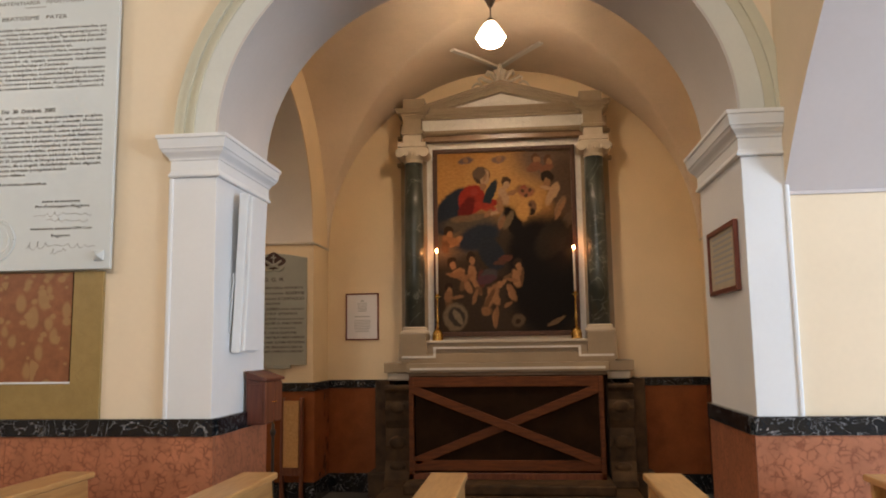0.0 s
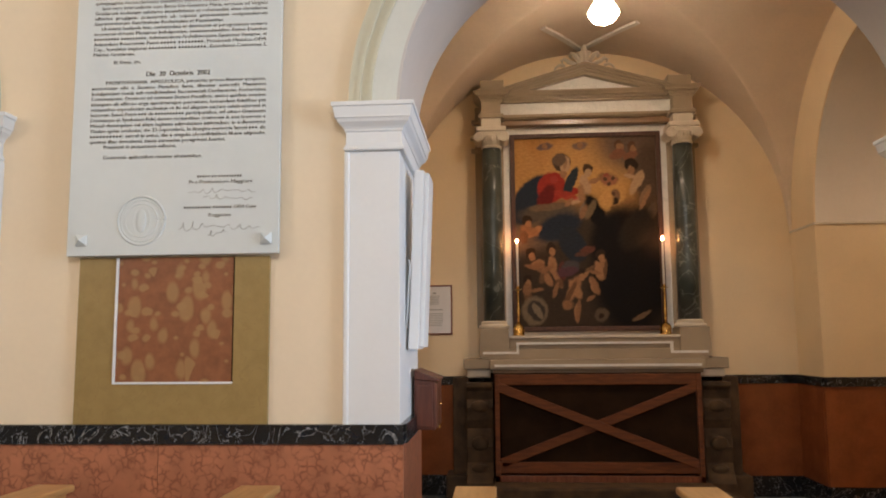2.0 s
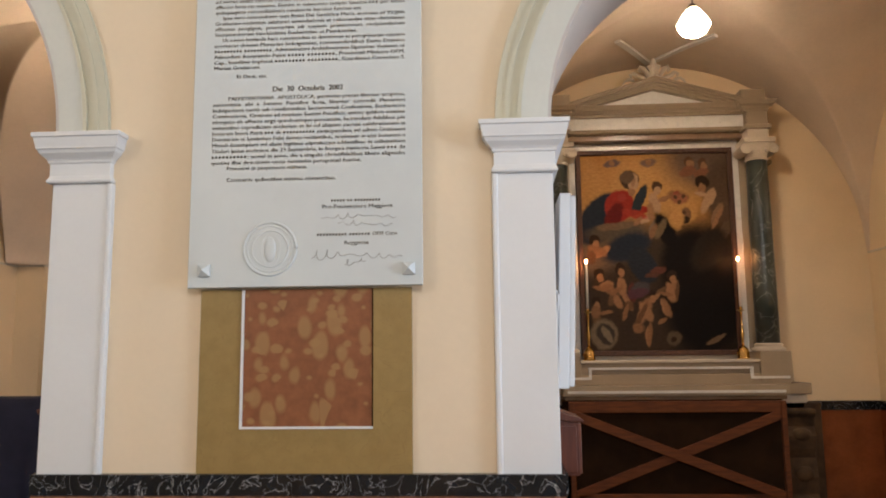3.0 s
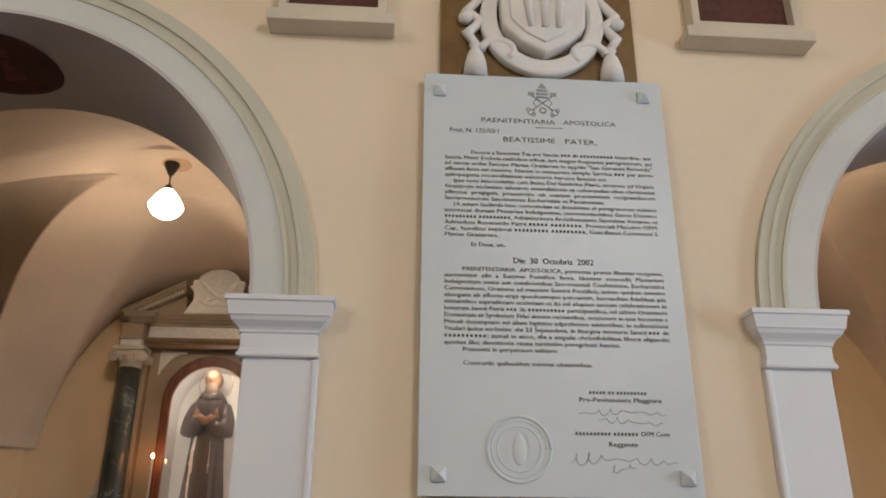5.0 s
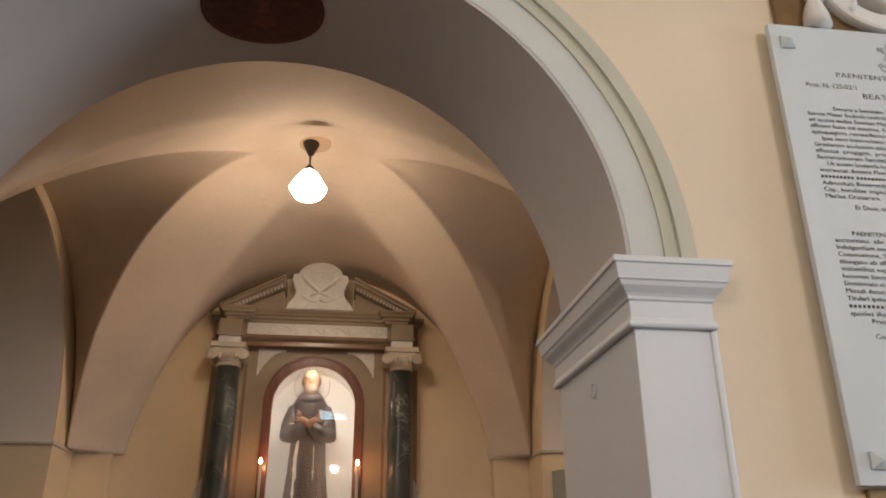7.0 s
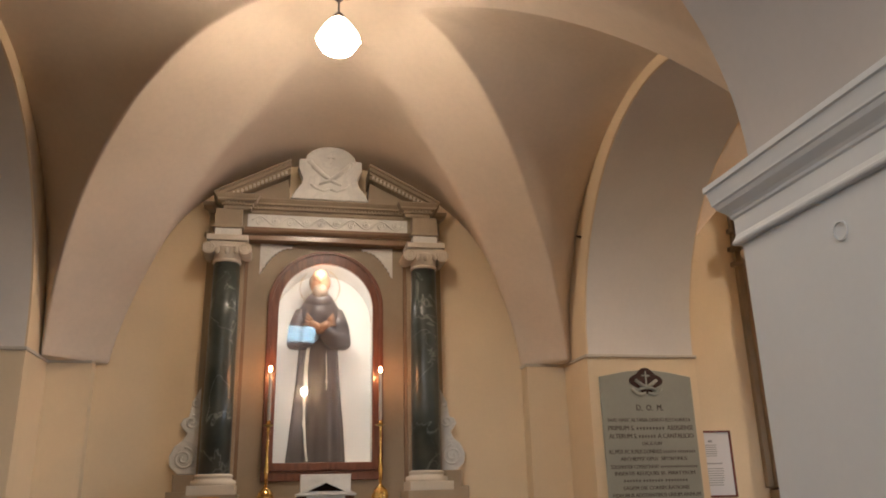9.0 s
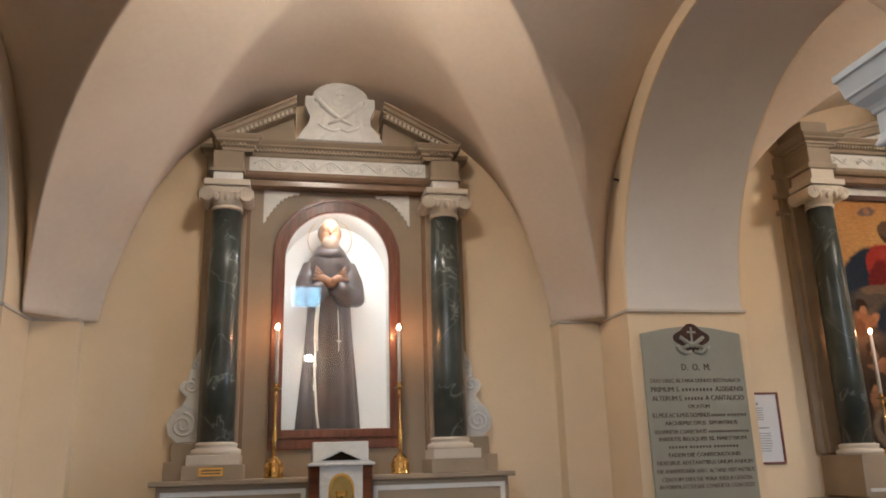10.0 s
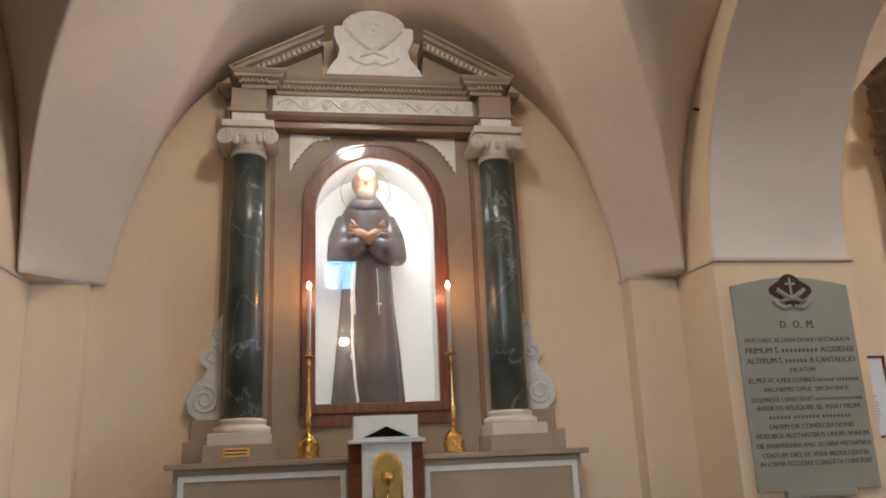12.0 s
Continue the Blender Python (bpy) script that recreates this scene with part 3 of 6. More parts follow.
for a, b, spring, rise, sill in (ARCH_R, ARCH_L):
    t = tagged(new("archivolt"), "pale sage and grey moulded archivolt round the chapel arch", "archivolt", "arcade archivolts", "structure")
    for lo, hi, y, m, nm in ((0.0, 0.115, YF - 0.026, M_ARCHBAND, "inner_band"), (0.115, 0.132, YF - 0.034, M_SAGE, "bead"), (0.132, 0.170, YF - 0.022, M_SAGE, "fascia"), (0.170, 0.188, YF - 0.036, M_SAGE, "bead"), (0.188, 0.228, YF - 0.030, M_SAGE, "outer_band")):
        part(nm, ring_prism(arch_line(a - hi, b + hi, spring, rise + hi, 150), arch_line(a - lo, b + lo, spring, rise + lo, 150), y, YF + 0.01, closed=False), m, t)
    part("soffit", ring_prism(arch_line(a - 0.01, b + 0.01, spring, rise + 0.01, 150), arch_line(a + 0.014, b - 0.014, spring, rise - 0.014, 150), YF - 0.024, YI + 0.006, closed=False), M_ARCHSOFFIT, t, "greyish white painted soffit")

# dark stencilled roundel on the soffit of the arch by the friar's altar
rd = thing("roundel", (0, 0, 0), "dark red stencilled roundel painted on the arch soffit", "ceiling decoration")


def soffit_ring(name, r0, r1, material, drop, waves=0, label=""):
    """Thin ring lying on the curved soffit; its outer edge may be scalloped."""
    hx, n = (ARCH_L[1] - ARCH_L[0]) / 2 - 0.014, 96
    bm = bmesh.new()
    rows = []
    for r, w in ((r0, 0.0), (r1, 0.16 if waves else 0.0)):
        row = []
        for k in range(n):
            a = 2 * math.pi * k / n
            rr = r * (1 - w * abs(math.sin(a * waves / 2)))
            x = rr * math.cos(a) - 0.07
            row.append(bm.verts.new(((ARCH_L[0] + ARCH_L[1]) / 2 + x, 4.22 + rr * math.sin(a), ARCH_L[2] + (ARCH_L[3] - 0.014) * math.sqrt(1 - (x / hx) ** 2) - drop)))
        rows.append(row)
    for k in range(n):
        bm.faces.new((rows[0][k], rows[0][(k + 1) % n], rows[1][(k + 1) % n], rows[1][k]))
    return part(name, bm, material, rd, label)


soffit_ring("ground", 0.002, 0.25, M_ROSETTE, 0.0045)
soffit_ring("ring", 0.232, 0.239, M_ROSETTE2, 0.006)
soffit_ring("ring", 0.176, 0.182, M_ROSETTE2, 0.006)
soffit_ring("ring", 0.160, 0.164, M_ROSETTE2, 0.006)
soffit_ring("rosette", 0.060, 0.150, M_ROSETTE2, 0.0055, 8, "dull red stencilled petals")
soffit_ring("eye", 0.002, 0.052, M_ROSETTE2, 0.006, 6)



def slabs(name_parent, p0, p1, out, z0, z1, thick, material, piece, length=0.85):
    """A run of upright stone slabs from p0 to p1 in plan; out is the side they stand proud on."""
    a, b = Vector(p0), Vector(p1)
    d = b - a
    n = max(1, round(d.length / length))
    u = d.normalized()
    o = Vector(out)
    for i in range(n):
        q0, q1 = a + d * (i / n) + u * 0.0012, a + d * ((i + 1) / n) - u * 0.0012
        bm = bmesh.new()
        c = (q0 + q1) / 2
        lo = [q0 - c, q1 - c, q1 - c + o * thick, q0 - c + o * thick]
        bot = [bm.verts.new((p.x, p.y, z0)) for p in lo]
        top = [bm.verts.new((p.x, p.y, z1)) for p in lo]
        bm.faces.new(bot[::-1])
        bm.faces.new(top)
        for k in range(4):
            bm.faces.new((bot[k], bot[(k + 1) % 4], top[(k + 1) % 4], top[k]))
        ob = part(piece, bm, material, name_parent)
        ob.location = (c.x, c.y, 0)


def dado(p0, p1, out, length=0.9, stone=M_RED):
    d = tagged(new("dado"), "red marble dado with a black veined marble band", "dado", "marble dado", "structure")
    slabs(d, p0, p1, out, 0.205, 1.112, 0.030, stone, "slab", length)
    slabs(d, p0, p1, out, 1.114, 1.200, 0.042, M_BLACK, "band", 0.95)
    slabs(d, p0, p1, out, 0.0, 0.203, 0.036, M_BLACK, "plinth", length)


dado((-3.785, YF), (-1.545, YF), (0, -1), 1.2)
dado((-1.575, YF - 0.001), (-1.575, YI + 0.03), (1, 0))
dado((-3.755, YF - 0.001), (-3.755, YI + 0.11), (-1, 0))
dado((1.09, YF), (6.2, YF), (0, -1), 1.2)
dado((1.12, YF - 0.001), (1.12, YI + 0.13), (-1, 0))
dado((-11, YF), (-6.22, YF), (0, -1), 1.2)
dado((-6.25, YF - 0.001), (-6.25, YI + 0.03), (1, 0))
dado((-2.17, YB), (1.92, YB), (0, -1), stone=M_RED_SHADED)
dado((-6.82, YB), (-3.03, YB), (0, -1), stone=M_RED_SHADED)
dado((-2.17, 7.88), (-2.17, YB - 0.045), (1, 0), stone=M_RED_SHADED)
dado((1.92, 7.88), (1.92, YB - 0.045), (-1, 0), stone=M_RED_SHADED)
dado((-3.03, 7.88), (-3.03, YB - 0.045), (-1, 0), stone=M_RED_SHADED)
dado((-3.05, 7.88), (-2.14, 7.88), (0, -1), stone=M_RED_SHADED)
dado((1.90, 7.88), (2.80, 7.88), (0, -1), stone=M_RED_SHADED)
dado((-7.70, 7.88), (-6.80, 7.88), (0, -1), stone=M_RED_SHADED)

# ---- altars ----


def column(parent, x, y, z0, z1, r):
    c = part("column", lathe([(r, z0), (r * 1.005, z0 + (z1 - z0) * 0.3), (r * 0.97, z0 + (z1 - z0) * 0.7), (r * 0.90, z1)], 32, None, x, y), M_GREEN, parent, "polished dark green marble column shaft", smooth=True)
    part("necking", lathe([(r * 0.97, z1 - 0.022), (r * 1.0, z1 - 0.012), (r * 0.97, z1)], 32, None, x, y), M_STONE_L, c, smooth=True)
    return c


def column_base(parent, x, y, z0, r):
    bm = lathe([(r * 1.42, z0), (r * 1.46, z0 + 0.016), (r * 1.42, z0 + 0.034), (r * 1.22, z0 + 0.040), (r * 1.16, z0 + 0.050), (r * 1.24, z0 + 0.058), (r * 1.22, z0 + 0.070), (r * 1.05, z0 + 0.078)], 32, None, x, y)
    return part("column_base", bm, M_STONE_L, parent, "pale stone column base", smooth=True)


def ionic_capital(parent, x, y, z0, z1, r):
    h = z1 - z0
    c = part("column_capital", lathe([(r * 0.9, z0), (r * 0.95, z0 + h * 0.3), (r * 1.25, z0 + h * 0.55), (r * 1.2, z0 + h * 0.62)], 24, None, x, y), M_STONE_L, parent, "pale stone ionic capital", smooth=True)
    part("abacus", box(x - r * 1.42, x + r * 1.42, y - r * 1.34, y + r * 1.2, z0 + h * 0.78, z1), M_STONE_L, c, bevel=0.006)
    part("cushion", box(x - r * 1.25, x + r * 1.25, y - r * 1.18, y + r * 1.1, z0 + h * 0.52, z0 + h * 0.78), M_STONE_L, c, bevel=0.008)
    for s in (-1, 1):
        vx, vz, vr = x + s * r * 1.22, z0 + h * 0.50, h * 0.24
        bm = bmesh.new()
        bmesh.ops.create_cone(bm, cap_ends=True, segments=20, radius1=vr, radius2=vr, depth=r * 2.3, matrix=Matrix.Translation((vx, y - r * 0.05, vz)) @ Matrix.Rotation(radians(90), 4, "X"))
        v = part("volute", bm, M_STONE_L, c, bevel=0.004)
        pts = []
        for k in range(40):
            a = k / 39 * 4 * math.pi
            q = vr * (0.88 - 0.76 * k / 39)
            pts.append((vx - s * q * math.sin(a), y - r * 1.22, vz + q * math.cos(a)))
        part("spiral", tube(pts, 0.0042, None, 6), M_STONE_L, v, smooth=True)
    for k in (-0.5, 0, 0.5):
        part("egg", ball(x + r * k * 1.3, y - r * 1.06, z0 + h * 0.44, r * 0.20, r * 0.18, h * 0.16, None, 10), M_STONE_L, c, smooth=True)
    return c


def dentils(parent, x0, x1, y, z0, z1, pitch, depth, material):
    n = int((x1 - x0) / pitch)
    me = bpy.data.meshes.new("dentil")
    bm = box(-pitch * 0.29, pitch * 0.29, -depth, 0, 0, z1 - z0)
    bm.to_mesh(me)
    bm.free()
    me.materials.append(material)
    for i in range(n):
        ob = new("dentil", me)
        ob.parent = parent
        ob.location = (x0 + (i + 0.5) * (x1 - x0) / n, y, z0)


CORNICE = [(0.0, 0.0), (0.012, 0.0), (0.014, 0.22), (0.030, 0.26), (0.030, 0.44), (0.055, 0.50), (0.070, 0.56), (0.074, 0.70), (0.082, 0.74), (0.098, 0.90), (0.100, 1.0), (0.0, 1.0)]


def cornice(parent, path, z0, z1, k, material, name="cornice"):
    prof = [(o * k, z0 + u * (z1 - z0)) for o, u in CORNICE]
    return part(name, sweep(prof, path), material, parent, bevel=0.0015)


def flourish(parent, x0, x1, z, y, amp, waves, r, material):
    """Running vine relief."""
    n = 90
    pts = [(x0 + (x1 - x0) * k / n, y, z + amp * math.sin(2 * math.pi * waves * k / n)) for k in range(n + 1)]
    part("vine", tube(pts, r, None, 6), material, parent, smooth=True)
    for w in range(int(waves * 2)):
        cx = x0 + (x1 - x0) * (w + 0.5) / (waves * 2)
        up = 1 if w % 2 == 0 else -1
        sp = []
        for k in range(18):
            a = k / 17 * 1.6 * 2 * math.pi
            q = amp * 0.95 * (1 - 0.8 * k / 17)
            sp.append((cx + q * math.cos(a) * 0.9, y, z - up * amp * 0.25 + up * q * math.sin(a)))
        part("tendril", tube(sp, r * 0.85, None, 6), material, parent, smooth=True)
        part("leaf", ball(cx, y, z + up * amp * -0.3, amp * 0.28, r * 1.1, amp * 0.22, None, 8), material, parent, smooth=True)


def scroll_points(cx, cz, r0, turns, s, n=46):
    return [(cx + s * (r0 * (1 - 0.82 * k / n)) * math.cos(k / n * turns * 2 * math.pi + 1.6), cz + (r0 * (1 - 0.82 * k / n)) * math.sin(k / n * turns * 2 * math.pi + 1.6)) for k in range(n + 1)]


def candlestick(x, y, z, total, flame_z, label):
    """Brass altar candlestick with a tall white candle and a small flame bulb."""
    c = thing("candlestick", (x, y, z), label, "candlestick", "altar candlesticks")
    h = total
    part("base", lathe([(0.058, 0), (0.061, 0.008), (0.058, 0.016), (0.052, 0.030), (0.055, 0.060), (0.050, 0.090), (0.034, 0.110), (0.022, 0.122), (0.013, 0.130)], 28), M_BRASS, c, "bell-shaped embossed brass foot", smooth=True)
    for k in range(3):
        a = radians(-90 + 120 * k)
        pts = [(0.055 * math.cos(a) + 0.016 * math.cos(b) * -math.sin(a), 0.055 * math.sin(a) + 0.016 * math.cos(b) * math.cos(a), 0.052 + 0.022 * math.sin(b)) for b in [i * math.pi / 6 for i in range(13)]]
        part("embossing", tube(pts, 0.0035, None, 6), M_BRASS, c, smooth=True)
    part("stem", lathe([(0.010, 0.120), (0.012, 0.20), (0.018, 0.235), (0.013, 0.27), (0.009, 0.30), (0.012, 0.315), (0.008, 0.33), (0.008, h - 0.04), (0.013, h - 0.03), (0.009, h - 0.015), (0.015, h)], 18), M_BRASS, c, smooth=True)
    part("drip_pan", lathe([(0.012, h - 0.004), (0.034, h + 0.004), (0.037, h + 0.010), (0.034, h + 0.010), (0.012, h + 0.004)], 22), M_DKBRASS, c, smooth=True)
    part("socket", lathe([(0.014, h), (0.015, h + 0.035), (0.013, h + 0.040)], 18), M_BRASS, c, smooth=True)
    part("candle", lathe([(0.0115, h + 0.03), (0.0115, flame_z - z - 0.016), (0.009, flame_z - z - 0.010)], 16), M_WAX, c, "tall white candle", smooth=True)
    part("flame", lathe([(0.002, flame_z - z - 0.012), (0.010, flame_z - z - 0.002), (0.012, flame_z - z + 0.006), (0.008, flame_z - z + 0.018), (0.002, flame_z - z + 0.030)], 14), M_FLAME, c, "glowing orange flame bulb", smooth=True)
    return c


# -- friar's altar --
AX = -4.905
a1 = thing("side_altar", (0, 0, 0), "beige stone side altar with green columns and lit niche", "altar", "side altars")
Z0 = 1.65
part("altar_block", box(AX - 0.95, AX + 0.95, 7.72, YB - 0.05, 0.2, 1.20), M_OLDSTONE, a1, bevel=0.01)
part("predella", box(AX - 1.3, AX + 1.3, 7.0, YB - 0.05, 0.0, 0.2), M_OLDSTONE, a1, bevel=0.02)
part("mensa", box(AX - 1.12, AX + 1.12, 7.66, YB - 0.05, 1.20, 1.28), M_STONE, a1, "beige stone altar table", bevel=0.012)
part("gradine", box(AX - 1.045, AX + 1.045, 8.02, YB - 0.001, 1.28, 1.622), M_STONE, a1, bevel=0.004)
part("gradine_top", box(AX - 1.085, AX + 1.085, 7.985, YB - 0.001, 1.622, Z0), M_STONE, a1, bevel=0.006)
for s in (-1, 1):
    xa, xb = sorted((AX + s * 0.20, AX + s * 1.02))
    part("inlay", ring_prism([(xa, 1.335), (xb, 1.335), (xb, 1.590), (xa, 1.590)], [(xa + .028, 1.363), (xb - .028, 1.363), (xb - .028, 1.562), (xa + .028, 1.562)], 8.012, 8.03), M_MARBLE, a1, "white marble inlay band")
# tabernacle
tb = part("tabernacle", box(AX - 0.125, AX + 0.125, 7.90, 8.05, 1.28, 1.715), M_MARBLE, a1, "white marble tabernacle with a gabled top", bevel=0.004)
for s in (-1, 1):
    xa, xb = sorted((AX + s * 0.125, AX + s * 0.185))
    part("side_panel", box(xa, xb, 7.93, 8.05, 1.28, 1.712), M_BEAM, tb)
part("cornice", box(AX - 0.195, AX + 0.195, 7.875, 8.06, 1.712, 1.728), M_MARBLE, tb, bevel=0.004)
part("attic", box(AX - 0.165, AX + 0.165, 7.95, 8.08, 1.728, 1.850), M_MARBLE, tb, bevel=0.004)
part("gable", ring_prism([(AX - 0.185, 1.729), (AX + 0.185, 1.729), (AX, 1.815)], [(AX - 0.118, 1.741), (AX + 0.118, 1.741), (AX, 1.794)], 7.88, 7.955), M_MARBLE, tb)
part("tympanum", prism([(AX - 0.12, 1.741), (AX + 0.12, 1.741), (AX, 1.795)], 7.925, 7.953), M_DARK, tb)
door = [(AX - 0.075, 1.32), (AX + 0.075, 1.32)] + [(AX + 0.075 * math.cos(a), 1.58 + 0.09 * math.sin(a)) for a in [i * math.pi / 16 for i in range(17)]]
dr = part("door", prism(door, 7.888, 7.902), M_DKBRASS, tb, "aged brass tabernacle door with a chalice relief", bevel=0.002)
din = [(AX + (x - AX) * 0.84, 1.50 + (z - 1.50) * 0.90) for x, z in door]
part("rim", ring_prism(door, din, 7.882, 7.89), M_BRASS, dr)
part("chalice", lathe([(0.026, 1.42), (0.008, 1.435), (0.006, 1.48), (0.012, 1.49), (0.006, 1.50), (0.028, 1.53), (0.034, 1.57)], 16, None, AX, 7.888), M_BRASS, dr, smooth=True)

# retable backing with the arched niche
fo = [(AX - 0.435, 1.885)] + [(AX + 0.435 * -math.cos(a), 3.094 + 0.435 * math.sin(a)) for a in [i * math.pi / 30 for i in range(31)]] + [(AX + 0.435, 1.885)]
fi = [(AX - 0.354, 1.943)] + [(AX + 0.354 * -math.cos(a), 3.073 + 0.354 * math.sin(a)) for a in [i * math.pi / 30 for i in range(31)]] + [(AX + 0.354, 1.943)]
bk = [(AX - 0.64, 1.65)] + [(AX - 0.64 + 1.28 * i / 30, 3.60) for i in range(31)] + [(AX + 0.64, 1.65)]
bm = ring_prism(bk, [(x + (0.002 if x < AX else -0.002), z) for x, z in fo], 8.40, YB + 0.004, closed=False)
part("back_panel", bm, M_STONE, a1, "beige painted stone surround")
part("apron", box(AX - 0.63, AX + 0.63, 8.396, YB - 0.002, Z0, 1.884), M_STONE, a1)
part("wooden_sill", box(AX - 0.435, AX + 0.435, 8.372, YB - 0.002, 1.818, 1.884), M_MAHOG, a1, bevel=0.004)
fr = part("niche_frame", ring_prism(fo, fi, 8.362, 8.405), M_MAHOG, a1, "polished red-brown wooden niche frame", bevel=0.006)
fm = [(AX + (x - AX) * 0.93, 2.4 + (z - 2.4) * 0.975) for x, z in fo]
part("bead", ring_prism([(AX + (x - AX) * 0.955, 2.4 + (z - 2.4) * 0.984) for x, z in fo], fm, 8.352, 8.366), M_MAHOG, fr)
part("glass_pane", prism([(x, z) for x, z in fi], 8.385, 8.389), M_GLASS, fr).visible_shadow = False
# niche lining
lin = [(AX - 0.425, 1.92)] + [(AX + 0.425 * -math.cos(a), 3.060 + 0.425 * math.sin(a)) for a in [i * math.pi / 30 for i in range(31)]] + [(AX + 0.425, 1.92)]
bm = bmesh.new()
f0, f1 = [bm.verts.new((x, 8.405, z)) for x, z in lin], [bm.verts.new((AX + (x - AX) * 0.93, 8.86, 1.93 + (z - 1.93) * 0.985)) for x, z in lin]
for i in range(len(lin)):
    j = (i + 1) % len(lin)
    bm.faces.new((f0[i], f0[j], f1[j], f1[i]))
bm.faces.new(f1)
part("niche_lining", bm, M_NICHE, a1, "white painted lit niche", smooth=False)
for s in (-1, 1):
    # spandrel ornaments
    x, sx = AX + s * 0.51, -s
    pts = [(x, 3.575), (x + sx * 0.245, 3.565)]
    for k in range(17):
        f = k / 16
        px, pz = 0.235 - 0.215 * f ** 0.75, 3.545 - 0.19 * f ** 1.55
        w = 0.009 * (k % 2)
        pts.append((x + sx * (px - w), pz + w))
    pts.append((x, 3.335))
    part("spandrel_ornament", prism(pts, 8.382, 8.402), M_MARBLE, a1, "white marble corner ornament with a scalloped edge")
    # pedestal, column, capital
    cx = AX + s * 0.745
    part("pilaster", box(cx - 0.125, cx + 0.125, 8.36, YB - 0.002, 1.80, 3.60), M_STONE, a1, bevel=0.003)
    part("pilaster_edge", box(*sorted((cx - s * 0.125, cx - s * 0.150)), 8.375, YB - 0.002, 1.80, 3.55), M_BROWNSTONE, a1)
    part("pedestal", box(cx - 0.175, cx + 0.175, 8.07, YB - 0.002, Z0, 1.735), M_STONE, a1, bevel=0.004)
    part("plinth", box(cx - 0.155, cx + 0.155, 8.10, YB - 0.002, 1.735, 1.795), M_STONE_L, a1, bevel=0.004)
    column_base(a1, cx, 8.31, 1.795, 0.105)
    column(a1, cx, 8.31, 1.870, 3.40, 0.105)
    ionic_capital(a1, cx, 8.31, 3.37, 3.572, 0.105)
    part("impost", box(cx - 0.095, cx + 0.095, 8.215, YB - 0.002, 3.572, 3.636), M_MARBLE, a1, bevel=0.003)
    part("impost_moulding", box(cx - 0.115, cx + 0.112, 8.20, YB - 0.002, 3.636, 3.658), M_STONE, a1, bevel=0.004)
    part("impost_block", box(cx - 0.100, cx + 0.098, 8.215, YB - 0.002, 3.658, 3.79), M_STONE, a1, bevel=0.003)
    # steps and scroll beside the pedestal
    part("side_step", box(*sorted((AX + s * 0.90, AX + s * 1.045)), 8.25, YB - 0.002, Z0, 1.76), M_STONE, a1, bevel=0.003)
    part("side_step", box(*sorted((AX + s * 0.86, AX + s * 1.02)), 8.36, YB - 0.002, 1.76, 1.875), M_STONE, a1, bevel=0.003)
    out = [(AX + s * 0.86, 1.877), (AX + s * 1.00, 1.877), (AX + s * 1.055, 1.93), (AX + s * 1.065, 2.00), (AX + s * 1.03, 2.07), (AX + s * 0.98, 2.11), (AX + s * 0.955, 2.16), (AX + s * 0.985, 2.19), (AX + s * 1.005, 2.22), (AX + s * 0.985, 2.26), (AX + s * 0.95, 2.27), (AX + s * 0.94, 2.33), (AX + s * 0.92, 2.40), (AX + s * 0.885, 2.47), (AX + s * 0.86, 2.49)]
    sc = part("scroll", prism(out, 8.425, YB - 0.002), M_MARBLE, a1, "white carved marble side scroll", bevel=0.006)
    for (px, pz, pr, tn) in ((0.965, 1.985, 0.078, 1.9), (0.925, 2.235, 0.05, 1.5), (0.905, 2.37, 0.036, 1.4)):
        part("spiral", tube([(x, 8.420, z) for x, z in scroll_points(AX + s * px, pz, pr, tn, s)], 0.0085, None, 6), M_MARBLE, sc, smooth=True)
part("architrave", box(AX - 0.65, AX + 0.65, 8.30, YB - 0.002, 3.580, 3.625), M_BROWNSTONE, a1, bevel=0.004)
part("architrave_moulding", sweep([(0, 3.625), (0.012, 3.625), (0.03, 3.645), (0.034, 3.668), (0, 3.668)], [(AX - 0.645, 8.29), (AX + 0.645, 8.29)]), M_BROWNSTONE, a1)
part("architrave_core", box(AX - 0.65, AX + 0.65, 8.29, YB - 0.002, 3.625, 3.79), M_STONE, a1)
fz = part("frieze", box(AX - 0.612, AX + 0.615, 8.278, 8.30, 3.673, 3.778), M_MARBLE, a1, "white marble frieze carved with a running vine", bevel=0.003)
flourish(fz, AX - 0.58, AX + 0.58, 3.726, 8.275, 0.034, 5, 0.006, M_MARBLE)
xl, xr, e = AX - 0.80, AX + 0.80, 0.165
core = [(xl, YB - 0.002), (xl, 8.215), (xl + e + 0.02, 8.215), (xl + e + 0.02, 8.29), (xr - e - 0.02, 8.29), (xr - e - 0.02, 8.215), (xr, 8.215), (xr, YB - 0.002)]
core = [(x + (0.02 if x < AX else -0.02), y if y < 8.4 else y) for x, y in core]
cornice(a1, core, 3.788, 3.895, 0.70, M_STONE)
part("cornice_core", box(xl + 0.03, xr - 0.03, 8.29, YB - 0.002, 3.785, 3.906), M_STONE, a1)
dentils(a1, AX - 0.61, AX + 0.61, 8.271, 3.816, 3.838, 0.026, 0.022, M_STONE)
